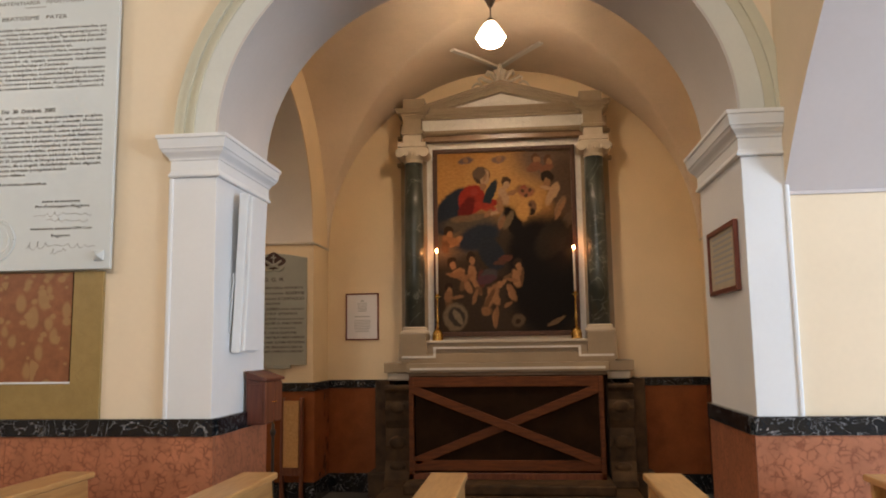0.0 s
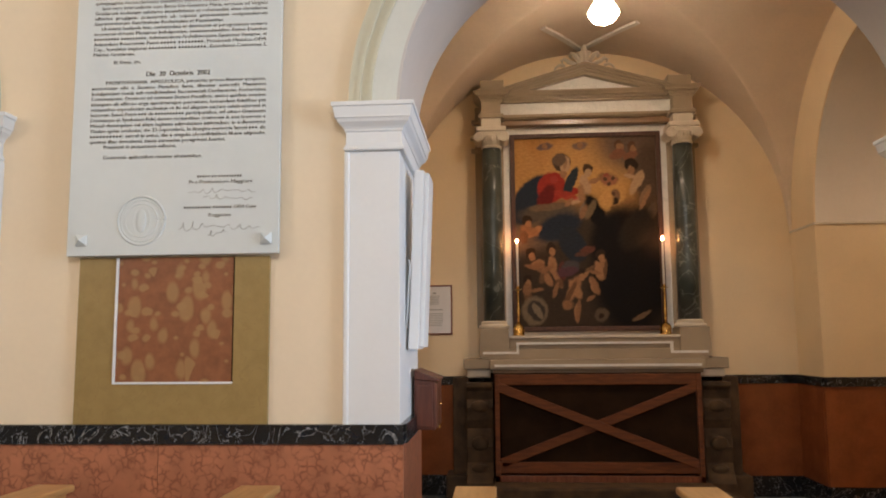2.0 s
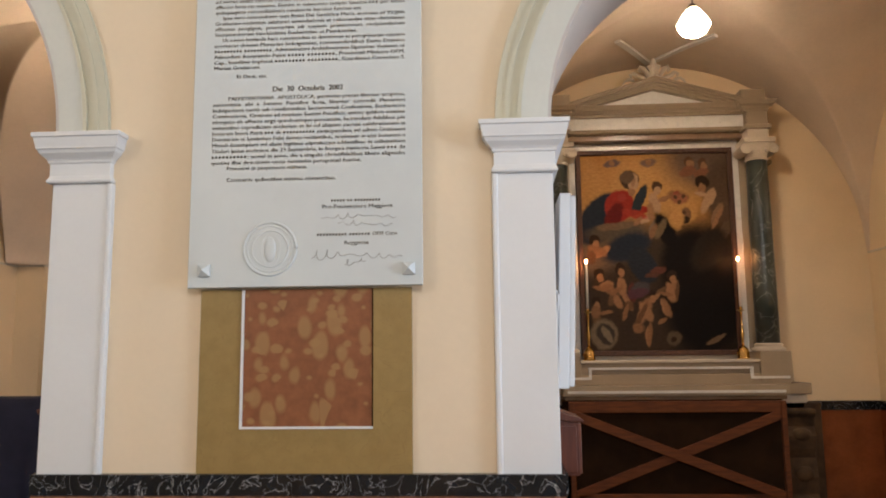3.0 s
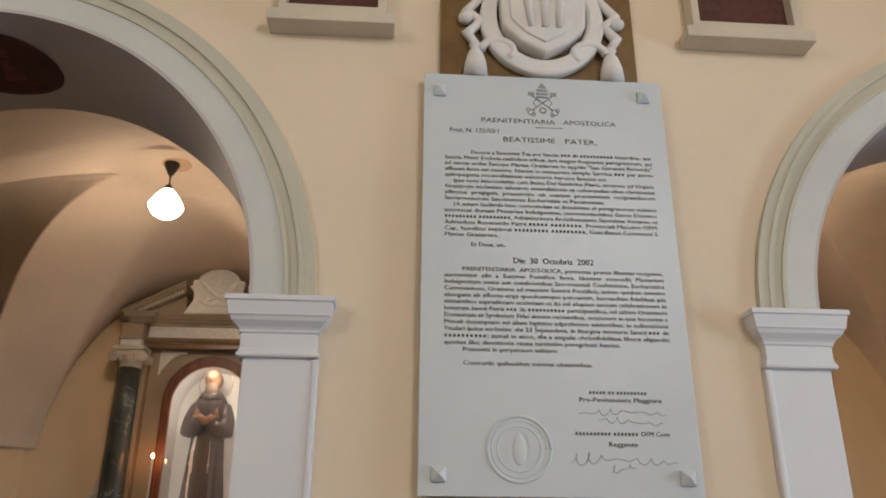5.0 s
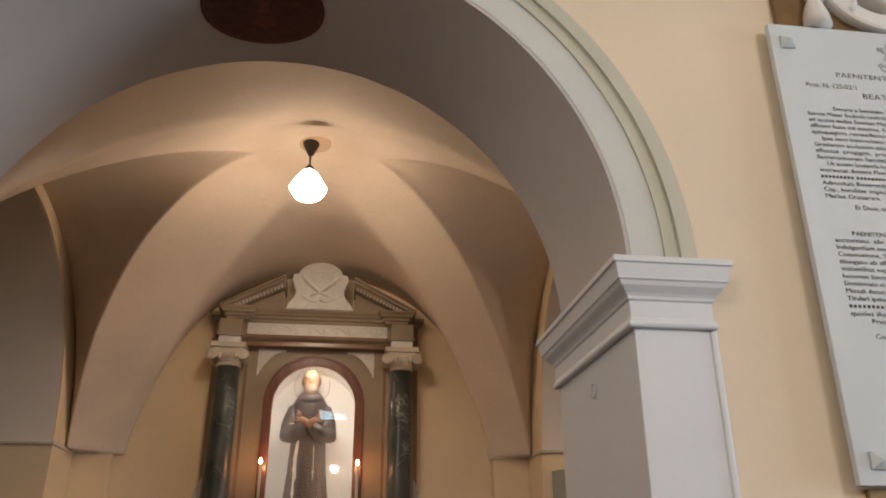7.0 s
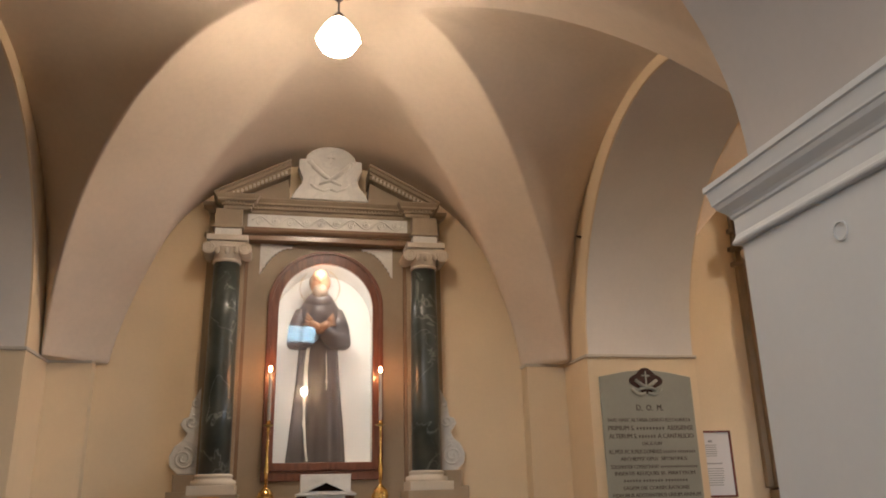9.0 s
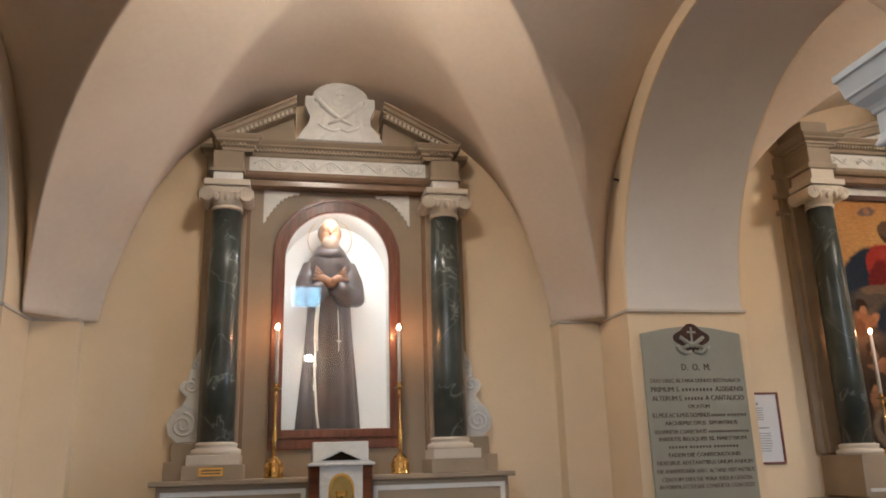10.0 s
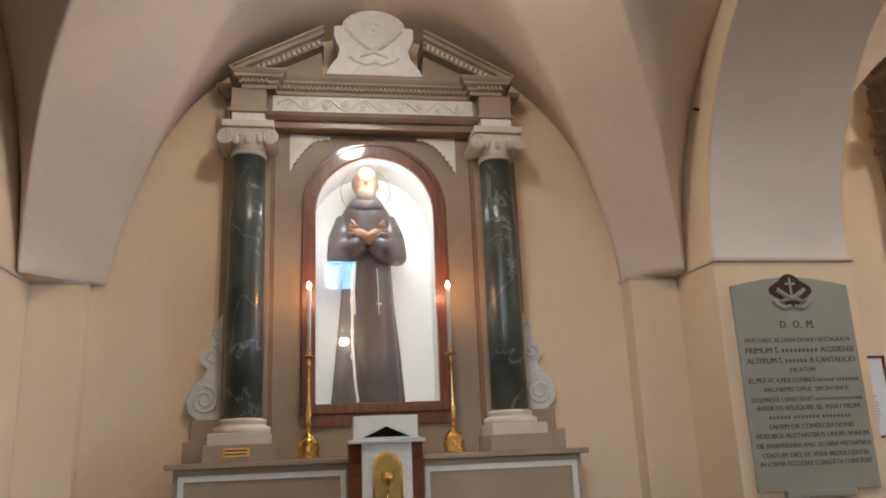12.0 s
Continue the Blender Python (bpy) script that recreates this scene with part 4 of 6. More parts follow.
for s in (-1, 1):
    dentils(a1, *sorted((AX + s * 0.63, AX + s * 0.79)), 8.196, 3.816, 3.838, 0.026, 0.022, M_STONE)
    # raking cornices of the broken pediment
    p0, p1 = (AX + s * 0.865, 3.897), (AX + s * 0.305, 4.182)
    for w0, w1, yy in ((0.0, 0.030, 8.175), (0.030, 0.052, 8.205), (0.052, 0.085, 8.22), (-0.020, 0.0, 8.155)):
        q = [(p0[0], p0[1] - w0 * 0.4), (p1[0], p1[1] - w0), (p1[0], p1[1] - w1), (p0[0] - s * w1 * 2.0 + s * w0 * 0.4, p0[1] - min(w1, 0.004))]
        part("raking_cornice", prism(q, yy, YB - 0.002), M_STONE, a1, bevel=0.003)
    m = 18
    for k in range(m):
        f = (k + 0.9) / (m + 1)
        x, z = p0[0] + (p1[0] - p0[0]) * f, p0[1] + (p1[1] - p0[1]) * f - 0.062
        if z > 3.90:
            part("dentil", box(x - 0.009, x + 0.009, 8.200, 8.23, z - 0.014, z + 0.014), M_STONE_L, a1)
    part("pediment_back", prism([(AX + s * 0.78, 3.890), (AX + s * 0.32, 4.11), (AX + s * 0.30, 3.890)], 8.30, YB - 0.002), M_STONE, a1)
    # respond against the wall behind each column
    part("wall_respond", box(*sorted((AX + s * 0.80, AX + s * 0.905)), 8.44, YB - 0.002, 1.88, 3.86), M_STONE, a1, bevel=0.003)
    part("wall_respond_moulding", box(*sorted((AX + s * 0.80, AX + s * 0.93)), 8.425, YB - 0.002, 3.635, 3.668), M_STONE, a1, bevel=0.005)
    part("wall_respond_cornice", sweep([(0, 3.83), (0.008, 3.83), (0.02, 3.855), (0.05, 3.875), (0.055, 3.905), (0, 3.905)], [(AX + s * 0.905, YB - 0.002), (AX + s * 0.905, 8.44), (AX + s * 0.78, 8.44)][::-s]), M_STONE, a1)
# cartouche
half = [(0.30, 3.896), (0.27, 3.955), (0.222, 4.02), (0.212, 4.07), (0.232, 4.12), (0.247, 4.16), (0.243, 4.228), (0.192, 4.232), (0.187, 4.262), (0.15, 4.300), (0.10, 4.328), (0.05, 4.342), (0.0, 4.346)]
ct = part("cartouche", prism([(AX + x, z) for x, z in half] + [(AX - x, z) for x, z in half[-2::-1]], 8.205, 8.320), M_MARBLE, a1, "white marble cartouche with crossed arms in low relief", bevel=0.005)
part("emblem_cross", box(AX - 0.008, AX + 0.008, 8.197, 8.206, 4.20, 4.29), M_MARBLE, ct)
part("emblem_cross", box(AX - 0.03, AX + 0.03, 8.197, 8.206, 4.245, 4.26), M_MARBLE, ct)
for s in (-1, 1):
    part("emblem_arm", tube([(AX + s * 0.155, 8.210, 4.205), (AX + s * 0.125, 8.208, 4.165), (AX + s * 0.06, 8.206, 4.105), (AX - s * 0.01, 8.205, 4.055), (AX - s * 0.085, 8.208, 4.02)], [0.014, 0.022, 0.019, 0.016, 0.010], None, 10), M_MARBLE, ct, smooth=True)
    part("emblem_hand", ball(AX + s * 0.158, 8.206, 4.205, 0.026, 0.008, 0.022, None, 10), M_MARBLE, ct, smooth=True)
    part("emblem_cloud", tube([(AX + s * 0.005, 8.208, 3.985), (AX + s * 0.05, 8.208, 3.97), (AX + s * 0.11, 8.208, 3.99), (AX + s * 0.15, 8.208, 4.02)], 0.012, None, 8), M_MARBLE, ct, smooth=True)
nb = part("name_plate", box(AX - 0.82, AX - 0.68, 8.062, 8.069, 1.672, 1.722), M_BRASS, a1, "small brass plate with two engraved lines", bevel=0.002)
for z in (1.705, 1.688):
    part("engraved_line", box(AX - 0.805, AX - 0.695, 8.059, 8.062, z - 0.004, z + 0.004), M_INK, nb)

for s in (-1, 1):
    candlestick(AX + s * 0.39, 8.17, Z0, 0.53, 2.57, "tall polished brass candlestick with a white candle on the altar")

# friar statue: one plain mesh


def statue():
    bm = bmesh.new()

    def tube_section(rows, mi, seg=28, folds=0.0):
        rings = []
        for cx, cy, z, rx, ry in rows:
            ring = []
            for k in range(seg):
                a = 2 * math.pi * k / seg
                f = 1 + folds * (math.sin(a * 9 + z * 1.2) + 0.5 * math.sin(a * 15 - z * 2)) * max(0.12, 1 - z)
                ring.append(bm.verts.new((cx + rx * f * math.cos(a), cy + ry * f * math.sin(a), z)))
            rings.append(ring)
        for a, b in zip(rings, rings[1:]):
            for k in range(seg):
                bm.faces.new((a[k], a[(k + 1) % seg], b[(k + 1) % seg], b[k])).material_index = mi
        bm.faces.new(rings[0][::-1]).material_index = mi
        bm.faces.new(rings[-1]).material_index = mi

    def blob(x, y, z, rx, ry, rz, mi, rot=0):
        n0 = len(bm.faces)
        bmesh.ops.create_uvsphere(bm, u_segments=16, v_segments=10, radius=1, matrix=Matrix.Translation((x, y, z)) @ Matrix.Rotation(rot, 4, "Y") @ Matrix.Diagonal((rx, ry, rz, 1)))
        bm.faces.ensure_lookup_table()
        for f in bm.faces[n0:]:
            f.material_index = mi

    def limb(points, rad, mi):
        n0 = len(bm.faces)
        tube(points, rad, bm, 12)
        bm.faces.ensure_lookup_table()
        for f in bm.faces[n0:]:
            f.material_index = mi

    tube_section([(0, 0, 0.0, 0.205, 0.14), (0, 0, 0.3, 0.188, 0.135), (0, 0, 0.6, 0.165, 0.125), (0, 0, 0.85, 0.152, 0.115), (0, 0, 0.98, 0.158, 0.12), (0, 0, 1.10, 0.172, 0.125), (0, 0, 1.17, 0.150, 0.11), (0, 0, 1.22, 0.12, 0.09), (0, 0, 1.28, 0.07, 0.065)], 0, 84, 0.085)
    # cowl, head
    tube_section([(0, -0.005, 1.15, 0.105, 0.10), (0, -0.01, 1.19, 0.125, 0.11), (0, -0.01, 1.235, 0.112, 0.095), (0, 0, 1.275, 0.080, 0.075)], 0)
    blob(0, -0.015, 1.360, 0.075, 0.085, 0.105, 1)
    blob(0, -0.065, 1.272, 0.062, 0.05, 0.082, 2)
    for s in (-1, 1):
        blob(s * 0.030, -0.092, 1.372, 0.012, 0.008, 0.007, 2)
        blob(s * 0.030, -0.095, 1.392, 0.020, 0.008, 0.006, 2)
    limb([(0, -0.098, 1.385), (0, -0.112, 1.345)], [0.009, 0.013], 1)
    blob(0, 0.012, 1.375, 0.088, 0.088, 0.085, 2)
    blob(0, -0.04, 1.398, 0.066, 0.075, 0.068, 1)
    # arms folded over the chest
    for s in (-1, 1):
        limb([(s * 0.125, 0.0, 1.13), (s * 0.165, -0.02, 1.0), (s * 0.170, -0.05, 0.90), (s * 0.12, -0.12, 0.895), (s * 0.03, -0.155, 0.955)], [0.065, 0.075, 0.082, 0.078, 0.055], 0)
        limb([(s * 0.03, -0.165, 0.955), (-s * 0.045, -0.172, 1.0), (-s * 0.075, -0.165, 1.02)], [0.028, 0.032, 0.022], 1)
        for k in range(4):
            limb([(-s * 0.06, -0.178, 1.0 + 0.012 * k), (-s * (0.125 - 0.008 * k), -0.165, 1.005 + 0.028 * k)], [0.010, 0.007], 1)
    # knotted cord
    limb([(-0.085, -0.128, 0.84), (-0.10, -0.142, 0.70), (-0.098, -0.148, 0.55), (-0.10, -0.150, 0.35), (-0.085, -0.156, 0.12), (-0.07, -0.160, 0.02)], 0.0075, 3)
    limb([(-0.075, -0.13, 0.84), (-0.088, -0.14, 0.66), (-0.082, -0.145, 0.52)], 0.006, 3)
    for z in (0.60, 0.42, 0.28):
        blob(-0.10, -0.152, z, 0.013, 0.012, 0.024, 3)
    # rosary with a small cross
    limb([(0.055, -0.125, 0.80), (0.06, -0.132, 0.68), (0.062, -0.138, 0.52)], 0.003, 3)
    limb([(0.045, -0.139, 0.585), (0.08, -0.139, 0.585)], 0.004, 3)
    ob = new("statue", bpy.data.meshes.new("statue"))
    finish(ob, bm, [M_ROBE, M_SKIN, M_BEARD, M_CORD], True)
    ob.location = (AX - 0.040, 8.64, 1.935)
    ob.scale = (1.0, 1.0, 1.03)
    return tagged(ob, "painted plaster statue of a robed friar in the niche", "statue")


M_BEARD = mat("grey_brown_beard", (0.22, 0.155, 0.11), 0.8, vary=0.2)
statue()
area_lamp("niche_lamp", look((AX, 8.435, 3.455), (AX, 8.72, 2.5)), 0.20, 0.05, 4.6, (1.0, 0.84, 0.66))
# unseen side strips behind the frame, added to brighten the niche evenly
for s in (-1, 1):
    area_lamp("niche_lamp", look((AX + s * 0.400, 8.425, 2.62), (AX - s * 0.12, 8.80, 2.62)), 0.05, 1.1, 1.25, (1.0, 0.89, 0.76))

# halo ring behind the head
tagged(part("halo", tube([(AX - 0.035 + 0.160 * math.cos(a), 8.72, 3.325 + 0.160 * math.sin(a)) for a in [i * math.pi / 20 for i in range(41)]], 0.0025, None, 6), M_BRASS), "thin brass halo ring behind the statue's head", "halo")

# -- altar with the large painting --
BX = -0.175
a2 = thing("side_altar", (0, 0, 0), "beige stone side altar with green columns round a painting", "altar", "side altars")
part("predella", sweep([(0, 0), (0.0, 0.0), (0.03, 0.0), (0.03, 0.10), (0.045, 0.12), (0.045, 0.15), (0, 0.15)], [(BX - 1.20, YB - 0.05), (BX - 1.20, 7.42), (BX - 1.08, 7.30), (BX + 1.08, 7.30), (BX + 1.20, 7.42), (BX + 1.20, YB - 0.05)]), M_OLDSTONE, a2, "worn stone altar step", bevel=0.01)
part("predella_top", prism([(BX - 1.2, 0.145), (BX + 1.2, 0.145), (BX + 1.2, 0.15), (BX - 1.2, 0.15)], 7.31, YB - 0.05), M_OLDSTONE, a2)
part("predella_step", box(BX - 1.0, BX + 1.0, 7.48, YB - 0.05, 0.15, 0.25), M_OLDSTONE, a2, bevel=0.02)
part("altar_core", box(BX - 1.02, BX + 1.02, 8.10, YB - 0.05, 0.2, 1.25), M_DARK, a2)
for s in (-1, 1):
    x = BX + s * 1.13
    prof = [(0.0, 0.15), (0.22, 0.15), (0.22, 0.22), (0.16, 0.30), (0.12, 0.40), (0.145, 0.55), (0.13, 0.62), (0.10, 0.72), (0.13, 0.80), (0.15, 0.92), (0.12, 1.0), (0.14, 1.08), (0.18, 1.12), (0.18, 1.16), (0.0, 1.16)]
    bm = bmesh.new()
    rows = []
    for xx in (x - 0.13, x + 0.13):
        rows.append([bm.verts.new((xx, 8.12 - o, z)) for o, z in prof])
    bm.faces.new(rows[0])
    bm.faces.new(rows[1][::-1])
    for k in range(len(prof)):
        j = (k + 1) % len(prof)
        bm.faces.new((rows[0][k], rows[1][k], rows[1][j], rows[0][j]))
    lg = part("altar_leg", bm, M_OLDSTONE, a2, "worn carved stone altar support", bevel=0.012)
    for z, r in ((0.93, 0.06), (0.58, 0.07), (0.34, 0.05)):
        part("carving", ball(x, 7.985, z, 0.09, 0.03, r, None, 12), M_OLDSTONE, lg, smooth=True)
    part("outer_pier", box(*sorted((BX + s * 1.24, BX + s * 1.40)), 8.18, YB - 0.05, 0.0, 1.20), M_OLDSTONE, a2, bevel=0.01)
    part("outer_foot", box(*sorted((BX + s * 1.24, BX + s * 1.47)), 8.10, YB - 0.05, 0.0, 0.26), M_OLDSTONE, a2, bevel=0.02)
    part("mensa_end", box(*sorted((BX + s * 1.02, BX + s * 1.285)), 8.07, YB - 0.001, 1.285, 1.388), M_STONE, a2, bevel=0.008)
    part("mensa_end_moulding", box(*sorted((BX + s * 1.0, BX + s * 1.255)), 8.10, YB - 0.001, 1.20, 1.285), M_STONE_L, a2, bevel=0.02)
part("mensa", box(BX - 1.02, BX + 1.02, 7.88, YB - 0.001, 1.285, 1.380), M_STONE, a2, "beige stone altar table", bevel=0.008)
part("mensa_inlay", box(BX - 0.98, BX + 0.98, 7.872, 7.882, 1.312, 1.336), M_MARBLE, a2, "white marble inlay line")
part("mensa_lower", box(BX - 1.0, BX + 1.0, 7.91, YB - 0.001, 1.250, 1.285), M_BROWNSTONE, a2, bevel=0.006)
part("gradine", box(BX - 1.10, BX + 1.10, 8.06, YB - 0.001, 1.38, 1.48), M_STONE, a2, bevel=0.004)
part("gradine_upper", box(BX - 0.828, BX + 0.828, 8.08, YB - 0.001, 1.48, 1.585), M_STONE, a2, bevel=0.004)
part("gradine_top", box(BX - 0.83, BX + 0.83, 8.05, YB - 0.001, 1.585, 1.612), M_STONE_L, a2, bevel=0.006)
step = [(-1.09, 1.455), (-0.76, 1.455), (-0.76, 1.546), (0.76, 1.546), (0.76, 1.455), (1.09, 1.455)]
low = [(-1.09, 1.432), (-0.735, 1.432), (-0.735, 1.524), (0.735, 1.524), (0.735, 1.432), (1.09, 1.432)]
part("gradine_inlay", ring_prism([(BX + x, z) for x, z in step], [(BX + x, z) for x, z in low], 8.048, 8.085, closed=False), M_MARBLE, a2, "white marble stepped inlay line")
# timber barrier in front of the altar table
bar = thing("timber_barrier", (0, 0, 0), "brown stained timber frame with crossed boards standing before the altar", "barrier")
part("top_rail", box(BX - 0.98, BX + 0.94, 7.80, 7.85, 1.145, 1.245), M_BEAM, bar, bevel=0.004)
part("bottom_rail", box(BX - 0.98, BX + 0.94, 7.80, 7.85, 0.33, 0.43), M_BEAM, bar, bevel=0.004)
part("sill_rail", box(BX - 0.98, BX + 0.94, 7.79, 7.86, 0.25, 0.31), M_MAHOG, bar, bevel=0.004)
for x in (BX - 0.98, BX + 0.90):
    part("post", box(x, x + 0.045, 7.79, 7.86, 0.25, 1.245), M_BEAM, bar, bevel=0.004)
for s, y in ((1, 7.785), (-1, 7.812)):
    d = Vector((1.80, 0, -0.70)).normalized()
    n = Vector((0.70, 0, 1.80)).normalized() * 0.042
    p, q = Vector((-0.93, 0, 1.13)), Vector((0.90, 0, 0.42))
    pts = [p + n, q + n, q - n, p - n]
    part("crossed_board", prism([(BX - 0.02 + s * v.x, v.z) for v in pts], y - 0.012, y + 0.012), M_BEAM, bar, bevel=0.003)
# near-black sheet closing the gaps between the boards
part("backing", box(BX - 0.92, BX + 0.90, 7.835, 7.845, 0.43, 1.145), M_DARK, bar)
# painting surround
PX0, PX1, PZ0, PZ1 = -0.958, 0.612, 1.652, 3.735
part("back_panel", box(BX - 0.86, BX + 0.86, 8.43, YB - 0.001, 1.612, 3.84), M_STONE_L, a2)
for x0, x1 in ((PX0 - 0.085, PX0 - 0.003), (PX1 + 0.003, PX1 + 0.085)):
    part("marble_jamb", box(x0, x1, 8.405, 8.432, 1.612, 3.81), M_MARBLE, a2, "white marble strip beside the painting", bevel=0.003)
part("marble_lintel", box(PX0 - 0.003, PX1 + 0.003, 8.405, 8.432, PZ1 + 0.003, 3.81), M_MARBLE, a2, bevel=0.003)
for s in (-1, 1):
    cx = BX + s * 0.975
    part("pilaster", box(cx - 0.125, cx + 0.125, 8.39, YB - 0.001, 1.70, 3.90), M_STONE, a2, bevel=0.003)
    pd = [(cx - 0.15, 1.40), (cx + 0.15, 1.40), (cx + 0.14, 1.683), (cx - 0.14, 1.683)]
    part("pedestal", prism(pd, 8.055, YB - 0.001), M_STONE, a2, bevel=0.004)
    column_base(a2, cx, 8.24, 1.683, 0.108)
    column(a2, cx, 8.24, 1.760, 3.565, 0.108)
    ionic_capital(a2, cx, 8.24, 3.54, 3.755, 0.108)
    part("impost", box(cx - 0.10, cx + 0.10, 8.14, YB - 0.001, 3.755, 3.850), M_STONE_L, a2, bevel=0.003)
    part("impost_moulding", box(cx - 0.13, cx + 0.13, 8.12, YB - 0.001, 3.850, 3.895), M_STONE, a2, bevel=0.008)
    part("impost_block", box(cx - 0.10, cx + 0.10, 8.14, YB - 0.001, 3.895, 4.045), M_STONE, a2, bevel=0.003)
    part("acroter_block", box(*sorted((BX + s * 0.84, BX + s * 1.08)), 8.17, YB - 0.001, 4.128, 4.266), M_STONE, a2, bevel=0.006)
part("architrave", box(BX - 0.88, BX + 0.88, 8.30, YB - 0.001, 3.81, 3.875), M_BROWNSTONE, a2, bevel=0.004)
part("architrave_moulding", sweep([(0, 3.868), (0.01, 3.868), (0.03, 3.885), (0.034, 3.908), (0, 3.908)], [(BX - 0.875, 8.27), (BX + 0.875, 8.27)]), M_STONE, a2)
part("architrave_core", box(BX - 0.88, BX + 0.88, 8.26, YB - 0.001, 3.870, 4.05), M_STONE, a2)
fz = part("frieze", box(BX - 0.893, BX + 0.893, 8.245, 8.262, 3.912, 4.040), M_MARBLE, a2, "white marble frieze carved with a running vine", bevel=0.003)
flourish(fz, BX - 0.84, BX + 0.84, 3.975, 8.242, 0.032, 7, 0.0045, M_MARBLE)
xl, xr = BX - 1.075, BX + 1.075
core = [(xl, YB - 0.001), (xl, 8.14), (xl + 0.22, 8.14), (xl + 0.22, 8.215), (xr - 0.22, 8.215), (xr - 0.22, 8.14), (xr, 8.14), (xr, YB - 0.001)]
cornice(a2, core, 4.030, 4.132, 0.85, M_STONE)
part("cornice_core", box(xl + 0.01, xr - 0.01, 8.22, YB - 0.001, 4.03, 4.13), M_STONE, a2)
dentils(a2, BX - 0.84, BX + 0.84, 8.191, 4.056, 4.078, 0.028, 0.024, M_STONE)
apex, foot = (BX, 4.392), (0.93, 4.134)
for w0, w1, yy in ((-0.02, 0.004, 8.10), (0.004, 0.030, 8.125), (0.030, 0.050, 8.16), (0.050, 0.085, 8.185)):
    out = [(BX - foot[0] + w0, foot[1]), (BX, apex[1] - w0), (BX + foot[0] - w0, foot[1])]
    inn = [(BX - foot[0] + w1 * 3.2, foot[1]), (BX, apex[1] - w1), (BX + foot[0] - w1 * 3.2, foot[1])]
    part("raking_cornice", ring_prism(out, inn, yy, YB - 0.001, closed=False), M_STONE, a2)
tp = part("tympanum", prism([(BX - 0.66, 4.131), (BX + 0.66, 4.131), (BX, 4.318)], 8.26, 8.30), M_MARBLE, a2, "white carved marble tympanum")
flourish(tp, BX - 0.32, BX + 0.32, 4.200, 8.258, 0.022, 2.5, 0.005, M_MARBLE)
# palmette with scrolls running down the gable on both sides
cr = part("crest", prism([(BX - 0.075, 4.38), (BX + 0.075, 4.38), (BX + 0.085, 4.45), (BX + 0.045, 4.47), (BX + 0.075, 4.53), (BX + 0.030, 4.54), (BX + 0.022, 4.59), (BX, 4.615), (BX - 0.022, 4.59), (BX - 0.030, 4.54), (BX - 0.075, 4.53), (BX - 0.045, 4.47), (BX - 0.085, 4.45)], 8.13, 8.22), M_STONE_L, a2, "carved stone leaf crest", bevel=0.010)
part("rib", tube([(BX, 8.125, 4.40), (BX, 8.115, 4.50), (BX, 8.125, 4.59)], [0.014, 0.018, 0.008], None, 8), M_STONE_L, cr, smooth=True)
for s in (-1, 1):
    part("leaf", tube([(BX + s * 0.05, 8.14, 4.42), (BX + s * 0.105, 8.135, 4.50), (BX + s * 0.135, 8.14, 4.515), (BX + s * 0.150, 8.14, 4.485), (BX + s * 0.130, 8.135, 4.465)], [0.022, 0.026, 0.022, 0.016, 0.010], None, 8), M_STONE_L, cr, smooth=True)
    part("leaf", tube([(BX + s * 0.09, 8.15, 4.40), (BX + s * 0.165, 8.14, 4.425), (BX + s * 0.205, 8.14, 4.455), (BX + s * 0.235, 8.14, 4.440), (BX + s * 0.225, 8.14, 4.410)], [0.020, 0.022, 0.020, 0.015, 0.010], None, 8), M_STONE_L, cr, smooth=True)
    part("tail", tube([(BX + s * 0.20, 8.15, 4.385), (BX + s * 0.255, 8.145, 4.395), (BX + s * 0.290, 8.15, 4.375), (BX + s * 0.310, 8.155, 4.345)], [0.016, 0.016, 0.013, 0.008], None, 8), M_STONE_L, cr, smooth=True)
    part("wall_respond", box(*sorted((BX + s * 1.03, BX + s * 1.15)), 8.44, YB - 0.001, 1.70, 4.06), M_STONE, a2, bevel=0.003)
    for z, w in ((3.56, 1.19), (3.70, 1.20), (3.87, 1.185)):
        part("wall_respond_moulding", box(*sorted((BX + s * 1.03, BX + s * w)), 8.415, YB - 0.001, z, z + 0.045), M_STONE, a2, bevel=0.012)

for x in (-0.905, 0.556):
    candlestick(x, 8.22, 1.612, 0.46, 2.568, "tall brass candlestick with a white candle before the painting")

# the painting: soft clouds of colour only, laid on a fine canvas
DABS = []


def dab(u, v, ru, rv, rot, colour, soft=0.35, amount=1.0):
    """One soft-edged dab of paint; u, v from the canvas's lower left, 0 to 1."""
    DABS.append((u, v, ru, rv, radians(rot), colour, soft * (0.6 if ru < 0.15 else 1.0), amount))


GOLD, ORANGE, FLESH, PALE = (0.50, 0.265, 0.082), (0.43, 0.195, 0.055), (0.29, 0.150, 0.072), (0.42, 0.26, 0.140)
RED, BLUE, BLACK, SMOKE = (0.30, 0.026, 0.018), (0.018, 0.024, 0.036), (0.008, 0.006, 0.005), (0.13, 0.085, 0.06)
UMBER, DIM, HAIR = (0.055, 0.036, 0.024), (0.125, 0.068, 0.035), (0.030, 0.018, 0.012)
